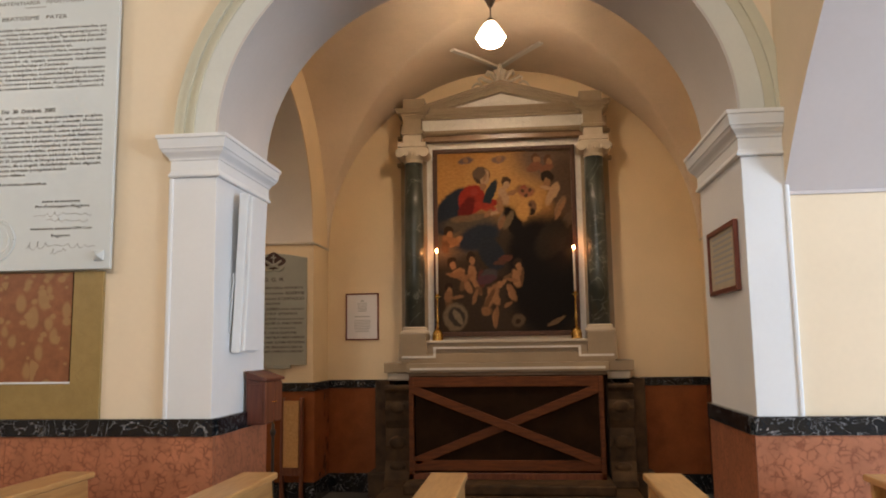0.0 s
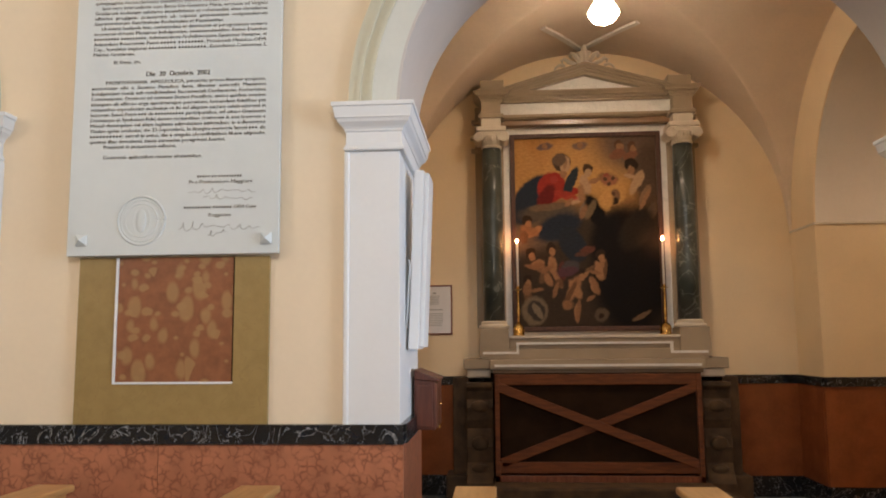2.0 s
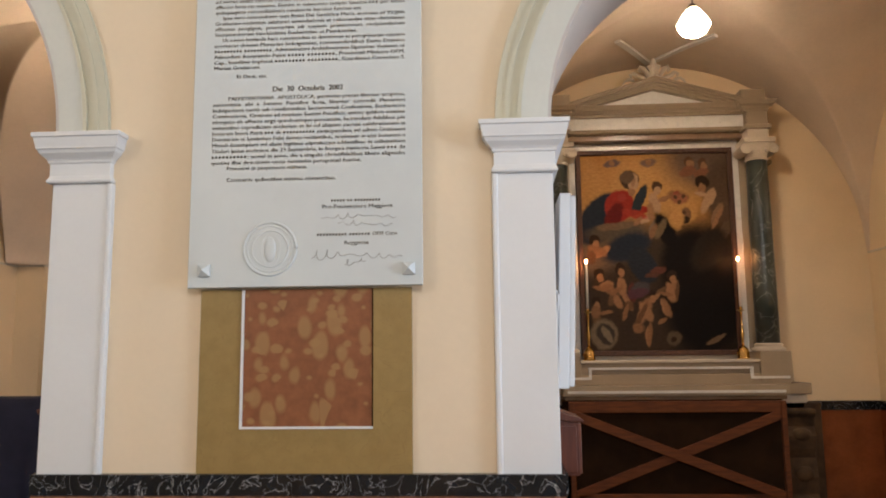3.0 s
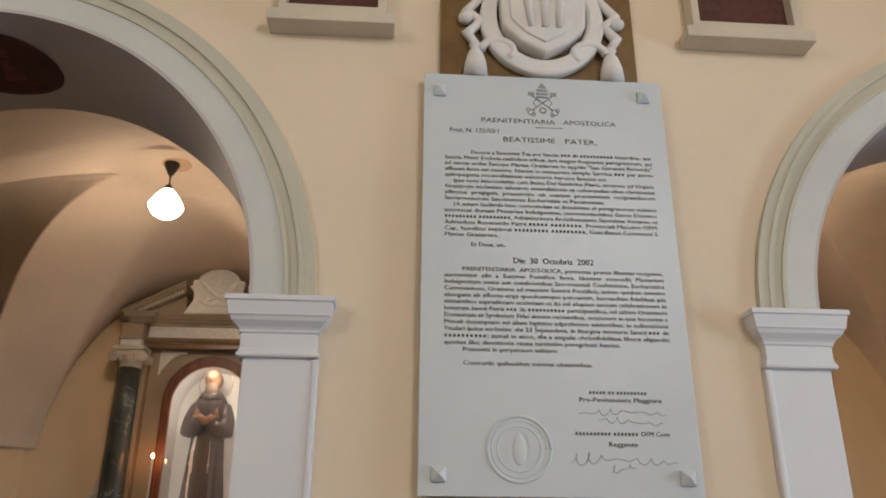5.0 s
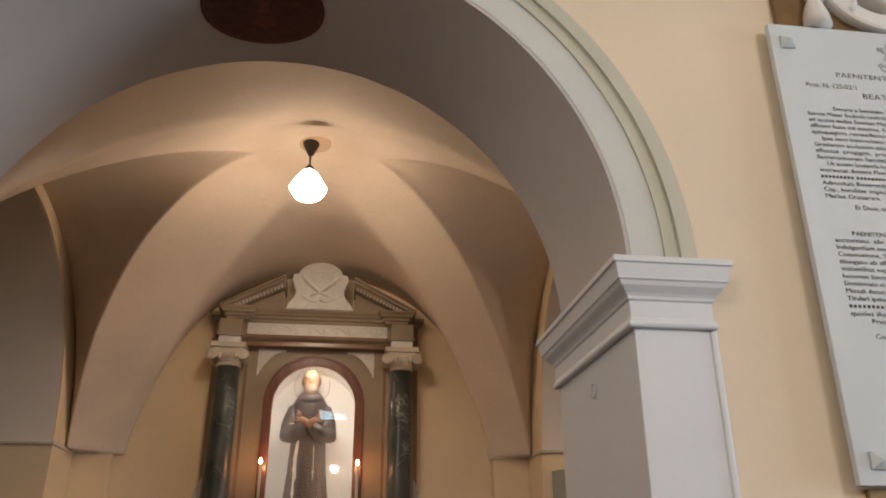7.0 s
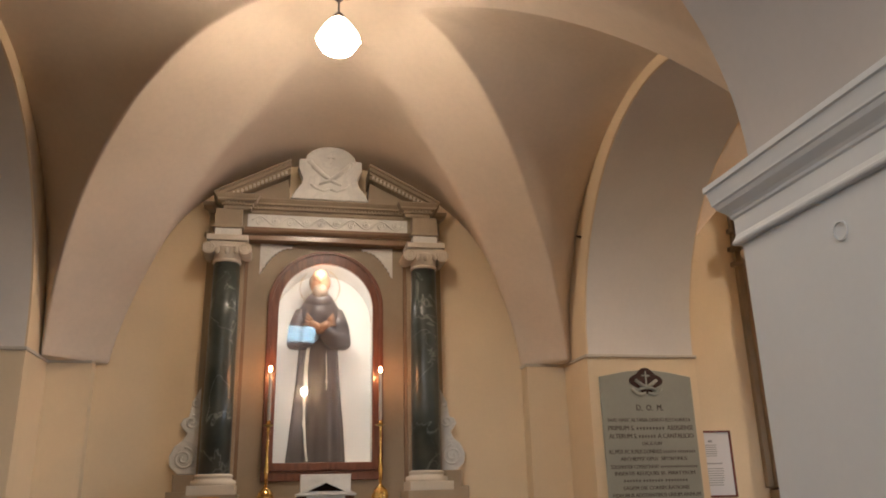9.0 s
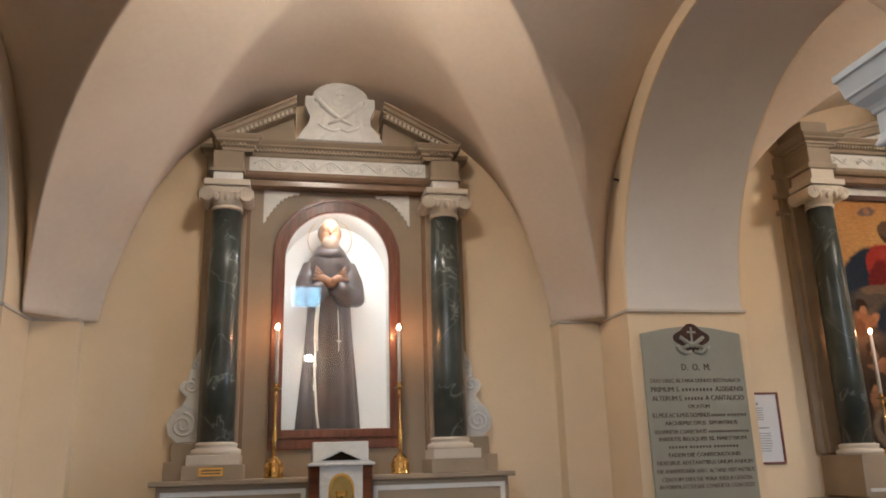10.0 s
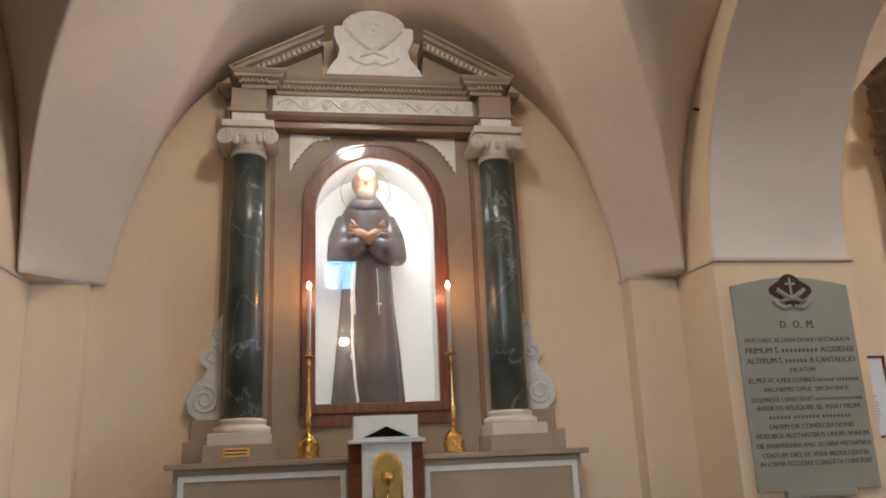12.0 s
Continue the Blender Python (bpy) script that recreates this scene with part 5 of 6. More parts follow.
# sky and clouds
dab(0.22, 1.0, 0.80, 0.44, 0, ORANGE, 0.7)
dab(0.50, 0.80, 0.36, 0.20, 0, GOLD, 0.9)
dab(0.05, 0.80, 0.12, 0.22, 10, GOLD, 0.9, 0.7)
dab(0.88, 0.96, 0.30, 0.16, -10, SMOKE, 0.9)
dab(0.95, 0.80, 0.12, 0.16, 0, (0.09, 0.055, 0.035), 0.9)
dab(0.22, 0.955, 0.055, 0.020, 8, (0.16, 0.105, 0.085), 0.7)
dab(0.22, 0.957, 0.018, 0.016, 0, FLESH, 0.5)
dab(0.47, 0.955, 0.055, 0.020, 8, (0.20, 0.125, 0.085), 0.7)
dab(0.47, 0.957, 0.018, 0.016, 0, FLESH, 0.5)
for u, v in ((0.74, 0.955), (0.83, 0.945)):
    dab(u, v, 0.030, 0.030, 0, (0.11, 0.055, 0.03), 0.5)
    dab(u + 0.01, v - 0.012, 0.024, 0.020, 0, FLESH, 0.6)
    dab(u - 0.01, v - 0.05, 0.055, 0.025, 20, (0.21, 0.085, 0.045), 0.7)
# dark ground of the lower half
dab(0.45, 0.20, 0.80, 0.44, 0, (0.042, 0.028, 0.019), 0.5)
dab(0.10, 0.52, 0.30, 0.12, 20, (0.105, 0.075, 0.050), 0.7)
# cloaked shape, red over blue
dab(0.13, 0.67, 0.125, 0.15, -38, BLUE, 0.3)
dab(0.23, 0.60, 0.20, 0.045, 5, (0.085, 0.065, 0.045), 0.6)
dab(0.30, 0.52, 0.17, 0.065, 22, BLUE, 0.4)
dab(0.40, 0.43, 0.085, 0.10, 25, (0.020, 0.024, 0.032), 0.4)
dab(0.26, 0.735, 0.095, 0.085, -25, RED, 0.25)
dab(0.22, 0.68, 0.050, 0.075, -30, (0.13, 0.012, 0.011), 0.5)
dab(0.37, 0.705, 0.095, 0.020, 10, RED, 0.3)
dab(0.28, 0.775, 0.030, 0.022, 30, (0.32, 0.040, 0.028), 0.7)
dab(0.395, 0.76, 0.035, 0.085, -25, (0.020, 0.028, 0.035), 0.4)
dab(0.335, 0.868, 0.062, 0.048, 20, (0.055, 0.030, 0.018), 0.25)
dab(0.365, 0.852, 0.028, 0.036, 10, PALE, 0.4)
dab(0.345, 0.805, 0.022, 0.022, 0, FLESH, 0.6)
# small pale shapes by it
dab(0.515, 0.828, 0.036, 0.028, 0, (0.075, 0.038, 0.02), 0.4)
dab(0.520, 0.808, 0.026, 0.022, 0, PALE, 0.4)
dab(0.500, 0.745, 0.036, 0.055, 15, PALE, 0.5)
dab(0.565, 0.765, 0.040, 0.013, 20, FLESH, 0.5)
dab(0.44, 0.665, 0.050, 0.016, 40, PALE, 0.5)
dab(0.50, 0.625, 0.038, 0.048, -30, (0.20, 0.14, 0.085), 0.6)
dab(0.55, 0.595, 0.050, 0.030, -40, (0.15, 0.105, 0.065), 0.6)
dab(0.66, 0.775, 0.070, 0.030, -10, (0.25, 0.125, 0.055), 0.8)
dab(0.65, 0.790, 0.020, 0.016, 0, (0.26, 0.07, 0.04), 0.6)
dab(0.71, 0.770, 0.018, 0.016, 0, (0.28, 0.15, 0.06), 0.6)
dab(0.70, 0.700, 0.075, 0.060, 0, GOLD, 0.8)
dab(0.705, 0.685, 0.034, 0.032, 0, (0.19, 0.10, 0.05), 0.5)
dab(0.705, 0.655, 0.024, 0.018, 0, HAIR, 0.6)
dab(0.825, 0.848, 0.050, 0.034, 0, HAIR, 0.3)
dab(0.820, 0.818, 0.026, 0.024, 0, FLESH, 0.5)
dab(0.865, 0.76, 0.034, 0.060, -25, PALE, 0.5)
dab(0.81, 0.785, 0.040, 0.012, -15, PALE, 0.5)
dab(0.91, 0.68, 0.026, 0.060, -25, (0.22, 0.13, 0.07), 0.5)
dab(0.96, 0.60, 0.035, 0.055, -20, (0.10, 0.065, 0.04), 0.7)
# great dark shape
dab(0.70, 0.46, 0.17, 0.15, -25, BLACK, 0.5)
dab(0.565, 0.60, 0.055, 0.10, 25, BLACK, 0.6)
dab(0.80, 0.27, 0.28, 0.32, 0, BLACK, 0.5)
dab(0.84, 0.50, 0.10, 0.12, -35, (0.020, 0.015, 0.011), 0.6)
# groups of small shapes at the foot
for u, v, k in ((0.080, 0.545, 1.0), (0.105, 0.375, 1.0), (0.245, 0.400, 0.95), (0.075, 0.235, 0.9), (0.590, 0.360, 1.0), (0.450, 0.265, 0.9)):
    dab(u, v + 0.012, 0.036 * k, 0.030 * k, 0, HAIR, 0.4)
    dab(u + 0.008, v - 0.006, 0.022 * k, 0.021 * k, 0, FLESH, 0.5)
dab(0.135, 0.500, 0.060, 0.018, 35, FLESH, 0.6)
dab(0.060, 0.500, 0.030, 0.026, 0, DIM, 0.6)
dab(0.15, 0.325, 0.050, 0.026, 20, FLESH, 0.6)
dab(0.20, 0.270, 0.034, 0.050, -30, DIM, 0.6)
dab(0.255, 0.330, 0.030, 0.045, 15, FLESH, 0.6)
dab(0.285, 0.250, 0.022, 0.055, 25, FLESH, 0.6)
dab(0.325, 0.290, 0.028, 0.050, 0, (0.10, 0.030, 0.024), 0.6)
dab(0.38, 0.31, 0.060, 0.035, 20, (0.062, 0.055, 0.055), 0.8)
dab(0.075, 0.170, 0.032, 0.045, 10, DIM, 0.6)
dab(0.135, 0.190, 0.040, 0.012, 15, DIM, 0.6)
dab(0.125, 0.085, 0.090, 0.075, 0, (0.17, 0.125, 0.080), 0.4)
dab(0.135, 0.085, 0.058, 0.055, 20, (0.045, 0.036, 0.030), 0.4)
dab(0.145, 0.085, 0.024, 0.045, 30, (0.19, 0.145, 0.095), 0.6)
dab(0.50, 0.400, 0.050, 0.018, 10, (0.11, 0.038, 0.026), 0.6)
dab(0.575, 0.290, 0.030, 0.050, 15, FLESH, 0.6)
dab(0.535, 0.215, 0.022, 0.045, 20, FLESH, 0.6)
dab(0.515, 0.300, 0.040, 0.012, 35, DIM, 0.6)
dab(0.410, 0.195, 0.034, 0.055, 28, FLESH, 0.6)
dab(0.360, 0.120, 0.030, 0.034, 40, DIM, 0.6)
dab(0.415, 0.070, 0.018, 0.050, 0, FLESH, 0.6)
dab(0.585, 0.060, 0.050, 0.036, 0, (0.095, 0.065, 0.040), 0.6)
dab(0.585, 0.055, 0.020, 0.014, 0, HAIR, 0.6)
dab(0.86, 0.055, 0.070, 0.013, 25, (0.15, 0.095, 0.055), 0.6)
# longer strokes that tie the small shapes together
SHADE, MID = (0.11, 0.055, 0.028), (0.235, 0.118, 0.056)
for u, v, ru, rv, rot, c in (
        (0.172, 0.306, 0.050, 0.024, -40, MID), (0.222, 0.246, 0.050, 0.018, -62, FLESH), (0.105, 0.315, 0.050, 0.012, -12, MID),
        (0.252, 0.318, 0.026, 0.046, 12, FLESH), (0.222, 0.306, 0.045, 0.012, 20, MID), (0.296, 0.226, 0.034, 0.024, -30, SHADE), (0.270, 0.190, 0.016, 0.042, -15, MID),
        (0.360, 0.286, 0.075, 0.026, 12, (0.085, 0.035, 0.045)), (0.073, 0.198, 0.036, 0.034, 0, MID), (0.147, 0.192, 0.048, 0.010, 8, MID),
        (0.400, 0.200, 0.036, 0.070, -28, FLESH), (0.378, 0.185, 0.016, 0.060, -28, SHADE), (0.470, 0.262, 0.046, 0.011, 42, FLESH), (0.348, 0.112, 0.032, 0.026, 15, MID), (0.425, 0.082, 0.017, 0.060, -6, MID),
        (0.598, 0.300, 0.030, 0.056, -8, FLESH), (0.618, 0.295, 0.012, 0.050, -8, SHADE), (0.548, 0.280, 0.048, 0.011, -12, MID), (0.548, 0.212, 0.020, 0.050, 20, MID), (0.516, 0.150, 0.034, 0.011, 35, MID),
        (0.460, 0.378, 0.050, 0.013, 6, (0.10, 0.040, 0.026)), (0.100, 0.505, 0.070, 0.022, -28, MID), (0.060, 0.470, 0.030, 0.034, 0, SHADE),
        (0.360, 0.690, 0.085, 0.022, -16, (0.33, 0.035, 0.022)), (0.225, 0.628, 0.125, 0.020, 4, (0.16, 0.105, 0.058)), (0.385, 0.652, 0.038, 0.012, 45, FLESH),
        (0.470, 0.700, 0.026, 0.050, 0, FLESH), (0.480, 0.600, 0.022, 0.042, -20, MID), (0.530, 0.612, 0.026, 0.055, -30, (0.17, 0.115, 0.060)),
        (0.640, 0.660, 0.050, 0.050, 0, GOLD), (0.668, 0.762, 0.055, 0.026, 0, (0.30, 0.115, 0.062)), (0.850, 0.740, 0.026, 0.060, -28, PALE), (0.912, 0.660, 0.016, 0.060, -28, FLESH)):
    dab(u, v, ru, rv, rot, c, 0.75, 0.9)
for u, v in ((0.640, 0.772), (0.695, 0.775), (0.665, 0.748), (0.690, 0.690)):
    dab(u, v, 0.014, 0.011, 0, (0.10, 0.050, 0.028), 0.6)
dab(0.357, 0.862, 0.030, 0.040, -12, PALE, 0.5)
dab(0.362, 0.850, 0.012, 0.020, -12, (0.30, 0.165, 0.085), 0.8)
dab(0.320, 0.882, 0.048, 0.034, 28, (0.115, 0.070, 0.040), 0.4)


def painted_canvas(w, h, nx=230, nz=300):
    """Canvas front as a fine grid whose paint layer is mixed from the dabs, broken up by brush strokes."""
    me = bpy.data.meshes.new("canvas")
    xs, zs = np.linspace(-w, w, nx + 1), np.linspace(-h, h, nz + 1)
    X, Z = np.meshgrid(xs, zs)
    X, Z = X.ravel(), Z.ravel()
    k = np.arange(nz)[:, None] * (nx + 1) + np.arange(nx)[None, :]
    k = k.ravel()
    faces = np.stack([k, k + 1, k + nx + 2, k + nx + 1], 1)
    me.from_pydata(np.stack([X, X * 0, Z], 1).tolist(), [], faces.tolist())
    wob = np.array([noise.noise_vector((x * 9, 0.3, z * 9)) + 0.9 * noise.noise_vector((x * 27, 1.3, z * 27)) for x, z in zip(X, Z)])
    U = (X + 0.010 * wob[:, 0]) / (2 * w)
    V = (Z + 0.010 * wob[:, 2]) / (2 * h)
    col = np.tile(np.array((0.035, 0.022, 0.014)), (len(X), 1))
    for u, v, ru, rv, rot, colour, soft, amount in DABS:
        du, dv = (U - u + 0.5) * 2 * w, (V - v + 0.5) * 2 * h
        c, s = math.cos(rot), math.sin(rot)
        r = np.hypot((du * c + dv * s) / (ru * 2 * w), (-du * s + dv * c) / (rv * 2 * h))
        f = np.clip((1 + soft * 0.55 - r) / (soft * 1.1), 0, 1)
        f = (f * f * (3 - 2 * f) * amount)[:, None]
        col = col * (1 - f) + np.array(colour) * f
    stroke = np.array([noise.noise((x * 26 + z * 9, 4.0, z * 60)) + 0.6 * noise.noise((x * 70, 7.0, z * 70)) for x, z in zip(X, Z)])
    col *= 0.92 * np.clip(1 + 0.18 * stroke, 0.5, 1.5)[:, None]
    at = me.color_attributes.new("paint", "FLOAT_COLOR", "POINT")
    at.data.foreach_set("color", np.concatenate([col, np.ones((len(X), 1))], 1).ravel())
    return me


pm = bpy.data.materials.new("dark_oil_painting")
pm.use_nodes = True
PN, PL = pm.node_tree.nodes, pm.node_tree.links
pb = PN["Principled BSDF"]
pb.inputs["Roughness"].default_value = 0.5
pb.inputs["Specular IOR Level"].default_value = 0.08
pa = PN.new("ShaderNodeAttribute")
pa.attribute_name = "paint"
PL.new(pa.outputs["Color"], pb.inputs["Base Color"])
pno = PN.new("ShaderNodeTexNoise")
pno.inputs["Scale"].default_value, pno.inputs["Detail"].default_value = 140, 3
pbu = PN.new("ShaderNodeBump")
pbu.inputs["Strength"].default_value, pbu.inputs["Distance"].default_value = 0.25, 0.002
PL.new(pno.outputs["Fac"], pbu.inputs["Height"])
PL.new(pbu.outputs[0], pb.inputs["Normal"])
M_PFRAME = wood("dark_picture_frame", (0.095, 0.036, 0.018), (0.045, 0.018, 0.010), 6, 0.6, 0.0, (8, 8, 1))
pt = thing("painting", ((PX0 + PX1) / 2, 8.40, (PZ0 + PZ1) / 2), "large dark oil painting with golden clouds in a brown frame", "painting")
w, h = (PX1 - PX0) / 2, (PZ1 - PZ0) / 2
part("frame", ring_prism([(-w, -h), (w, -h), (w, h), (-w, h)], [(-w + .05, -h + .05), (w - .05, -h + .05), (w - .05, h - .05), (-w + .05, h - .05)], -0.025, 0.025), M_PFRAME, pt, bevel=0.008)
cv = new("canvas", painted_canvas(w - 0.045, h - 0.045))
cv.data.materials.append(pm)
cv.parent = pt
tagged(cv, "dark oil-painted canvas")
part("stretcher", box(-w + 0.045, w - 0.045, 0.004, 0.02, -h + 0.045, h - 0.045), M_DARK, pt)

# ---- lamps ----


def pendant(x, y, ztop, glass, drop=0.0):
    c = thing("pendant_lamp", (x, y, ztop), "lit opal glass pendant lamp on a dark ceiling rose", "pendant lamp", "chapel lamps")
    part("ceiling_disc", lathe([(0.145, -0.004), (0.145, 0.004)], 36), M_ROSEPLATE, c, "tan painted disc on the vault")
    part("ceiling_rose", lathe([(0.010, -0.115), (0.022, -0.10), (0.055, -0.03), (0.060, -0.012), (0.052, 0.0)], 24), M_FITTING, c, smooth=True)
    part("rod", lathe([(0.006, -0.20 - drop), (0.006, -0.10)], 10), M_FITTING, c)
    part("collar", lathe([(r, z - drop) for r, z in ((0.030, -0.20), (0.034, -0.185), (0.020, -0.165), (0.010, -0.16))], 20), M_FITTING, c, smooth=True)
    sh = part("shade", lathe([(r, z - drop) for r, z in ((0.033, -0.435), (0.092, -0.405), (0.130, -0.345))], 12), glass, c, "glowing faceted white opal glass shade")
    part("shade_top", lathe([(r, z - drop) for r, z in ((0.130, -0.345), (0.127, -0.328), (0.094, -0.27), (0.054, -0.215), (0.033, -0.20))], 12), M_LAMPTOP, sh)
    return c


pendant(-4.975, 6.51, 4.605, M_LAMP, 0.03)
pendant(-0.205, 6.51, 4.625, M_LAMPBRIGHT, 0.045)
# unseen lamp, added in the next bay to light the far pier's arch
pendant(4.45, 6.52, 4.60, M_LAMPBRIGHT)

# ---- writing ----


def glyph_mesh(text, bold):
    c = bpy.data.curves.new("lettering", "FONT")
    c.body, c.size, c.resolution_u, c.offset = text, 1.0, 2, bold
    o = bpy.data.objects.new("lettering", c)
    scene.collection.objects.link(o)
    bpy.context.view_layer.update()
    me = bpy.data.meshes.new_from_object(o.evaluated_get(bpy.context.evaluated_depsgraph_get()))
    bpy.data.objects.remove(o)
    bpy.data.curves.remove(c)
    return me


def text_line(parent, text, x0, x1, z, size, y, material, bold=0.013, fit=True, squeeze=1.0):
    """A line of letters on a wall that faces -y, from x0 to x1. {n} stands for an unlettered bar n letters long."""
    bm = bmesh.new()
    at = 0.0
    chunk = text.replace("{", "\n{").replace("}", "}\n").split("\n")
    for c in chunk:
        if not c:
            continue
        if c[0] == "{":
            n = int(c[1:-1])
            for k in range(n):
                box(at + 0.56 * k + 0.10, at + 0.56 * k + 0.40, -0.001, 0.001, 0.06, 0.48, bm)
            at += 0.56 * n
            continue
        lead = len(c) - len(c.lstrip())
        at += 0.3 * lead
        body = c.strip()
        if body:
            me = glyph_mesh(body, 0.0)
            if len(me.vertices):
                xs = [v.co.x for v in me.vertices]
                vs = [bm.verts.new((v.co.x + at, 0, v.co.y)) for v in me.vertices]
                sets = [vs]
                if bold > 0:
                    sets.append([bm.verts.new((v.co.x + at + 3 * bold, 0.0004, v.co.y)) for v in me.vertices])
                for ws in sets:
                    for p in me.polygons:
                        bm.faces.new([ws[i] for i in p.vertices])
                at += max(xs)
            bpy.data.meshes.remove(me)
        at += 0.3 * (len(c) - len(c.rstrip())) if body else 0
    if at <= 0:
        return
    k = (x1 - x0) / at if fit else size * squeeze
    for v in bm.verts:
        v.co.x *= k
        v.co.z = (v.co.z - 0.35) * size
    ob = part("inscription_line", bm, material, parent)
    ob.location = (x0, y, z)
    return ob


# ---- things on the nave wall ----
pl = thing("inscription_slab", (0, 0, 0), "large pale grey marble slab with long dark lettering on the wall", "plaque")
PY = 3.792
part("slab", box(-3.127, -2.118, PY, 3.816, 1.975, 3.680), M_PLAQUE, pl, "pale grey marble slab", bevel=0.003)
for x, z in ((-3.062, 3.594), (-2.198, 3.600), (-3.055, 2.049), (-2.176, 2.045)):
    bm = bmesh.new()
    b = [bm.verts.new((x + a * 0.026, PY + 0.001, z + c * 0.026)) for a, c in ((-1, -1), (1, -1), (1, 1), (-1, 1))]
    m_ = [bm.verts.new((x + a * 0.026, PY - 0.010, z + c * 0.026)) for a, c in ((-1, -1), (1, -1), (1, 1), (-1, 1))]
    t_ = bm.verts.new((x, PY - 0.032, z))
    for k in range(4):
        bm.faces.new((b[k], b[(k + 1) % 4], m_[(k + 1) % 4], m_[k]))
        bm.faces.new((m_[k], m_[(k + 1) % 4], t_))
    part("stud", bm, M_PLAQUE, pl, "pyramid-headed fixing stud")
TY = PY - 0.0012
L0, L1 = -3.040, -2.190
text_line(pl, "PAENITENTIARIA", -2.892, -2.581, 3.464, 0.030, TY, M_INK, 0.0)
text_line(pl, "APOSTOLICA", -2.547, -2.326, 3.466, 0.030, TY, M_INK, 0.0)
part("rule", box(-2.666, -2.547, TY, TY + 0.001, 3.434, 3.438), M_INKFAINT, pl)
text_line(pl, "Prot. N. 125/02/1", -3.021, -2.819, 3.412, 0.029, TY, M_INK, 0.004)
text_line(pl, "BEATISSIME   PATER,", -2.803, -2.412, 3.376, 0.033, TY, M_INK, 0.0)
P1 = ["Decuria a Sanctitate Tua pro Sancto {3} de {10} honoribus, quo",
      "Sancta Mater Ecclesia caelicibus tribuit, iam magno frequentia peregrinorum, qui",
      "ad sacras aedes Sanctae Mariae Gratiarum in oppido \"San Giovanni Rotondo\"",
      "affluunt facta est maxima. Etenim in memorato templo Sanctus {3} per annos",
      "quinquaginta reconciliationis ministerio heroice functus est.",
      "Ipse vero intercedente cum Beata Dei Genitrice Maria, accessus ad Virginis",
      "Gratiarum ecclesiam salutares emendationis et roborandae vitae christianae",
      "effectus  progignit,  praesertim  ob  copiam  praesentium  recipiendorum",
      "Sacramentorum Sanctissimae Eucharistiae et Paenitentiae.",
      "Ut autem laudanda haec commendata et devotiones et peregrinorum numero",
      "accrescat donum Plenariae Indulgentiae, commendantibus Exmo Domino",
      "{9} {9}, Administratore Archidioeceseos Sipontinae Vestanae, et",
      "Admodum Reverendo Patre {5} {8}, Provinciali Ministro OFM.",
      "Cap., humiliter implorat {9} {9}, Guardianus Conventus S.",
      "Mariae Gratiarum."]
ENDS = {4: -2.38, 8: -2.40, 14: -2.83}
for i, s in enumerate(P1):
    text_line(pl, s, L0 + (0.105 if i == 0 else 0.035 if i in (5, 9) else 0), ENDS.get(i, L1), 3.311 - 0.0259 * i, 0.0235, TY, M_INK)
text_line(pl, "Et Deus, etc.", -2.937, -2.80, 2.908, 0.0235, TY, M_INK)
text_line(pl, "Die  30  Octobris  2002", -2.775, -2.462, 2.846, 0.034, TY, M_INK, 0.02)
P2 = ["PAENITENTIARIA  APOSTOLICA, permotas preces libenter accipiens,",
      "auctoritate  sibi  a  Summo  Pontifice  facta,  libenter  concedit  Plenariam",
      "Indulgentiam suetis sub condicionibus Sacramentali Confessione, Eucharistica",
      "Communione, Oratione ad mentem Summi Pontificis, animo quidem omnino",
      "elongato ab affectu erga quodcumque peccatum, lucrandam fidelibus pie",
      "visitantibus supradictam ecclesiam et ibi vel aliquam sacram celebrationem in",
      "honorem Sancti Patris {3} de {10} participantibus, vel saltem Orationem",
      "Dominicam et Symbolum Fidei devote recitantibus, orationem in eius honorem e",
      "Missali desumptam vel aliam legitime adprobatam addentibus: in sollemnitate",
      "Titulari ipsius ecclesiae; die 23 Septembris, in liturgica memoria Sancti {3} de",
      "{10}; semel in anno, die a singulis christifidelibus libere eligendo;",
      "quoties illuc devotionis causa turmatim peregrinati fuerint."]
for i, s in enumerate(P2):
    text_line(pl, s, L0 + (0.068 if i == 0 else 0), -2.38 if i == 11 else L1, 2.807 - 0.0262 * i, 0.0235, TY, M_INK)
text_line(pl, "Praesenti in perpetuum valituro.", -2.971, -2.615, 2.493, 0.0235, TY, M_INK)
text_line(pl, "Contrariis quibuslibet minime obstantibus.", -2.970, -2.490, 2.442, 0.0235, TY, M_INK)
text_line(pl, "{5} {2} {9}", -2.511, -2.295, 2.343, 0.0235, TY, M_INK)
text_line(pl, "Pro-Penitenziere Maggiore", -2.549, -2.245, 2.316, 0.0235, TY, M_INK)
text_line(pl, "{10} {7} OFM Conv", -2.570, -2.225, 2.196, 0.0235, TY, M_INK)
text_line(pl, "Reggente", -2.452, -2.346, 2.159, 0.0235, TY, M_INK)
random.seed(11)
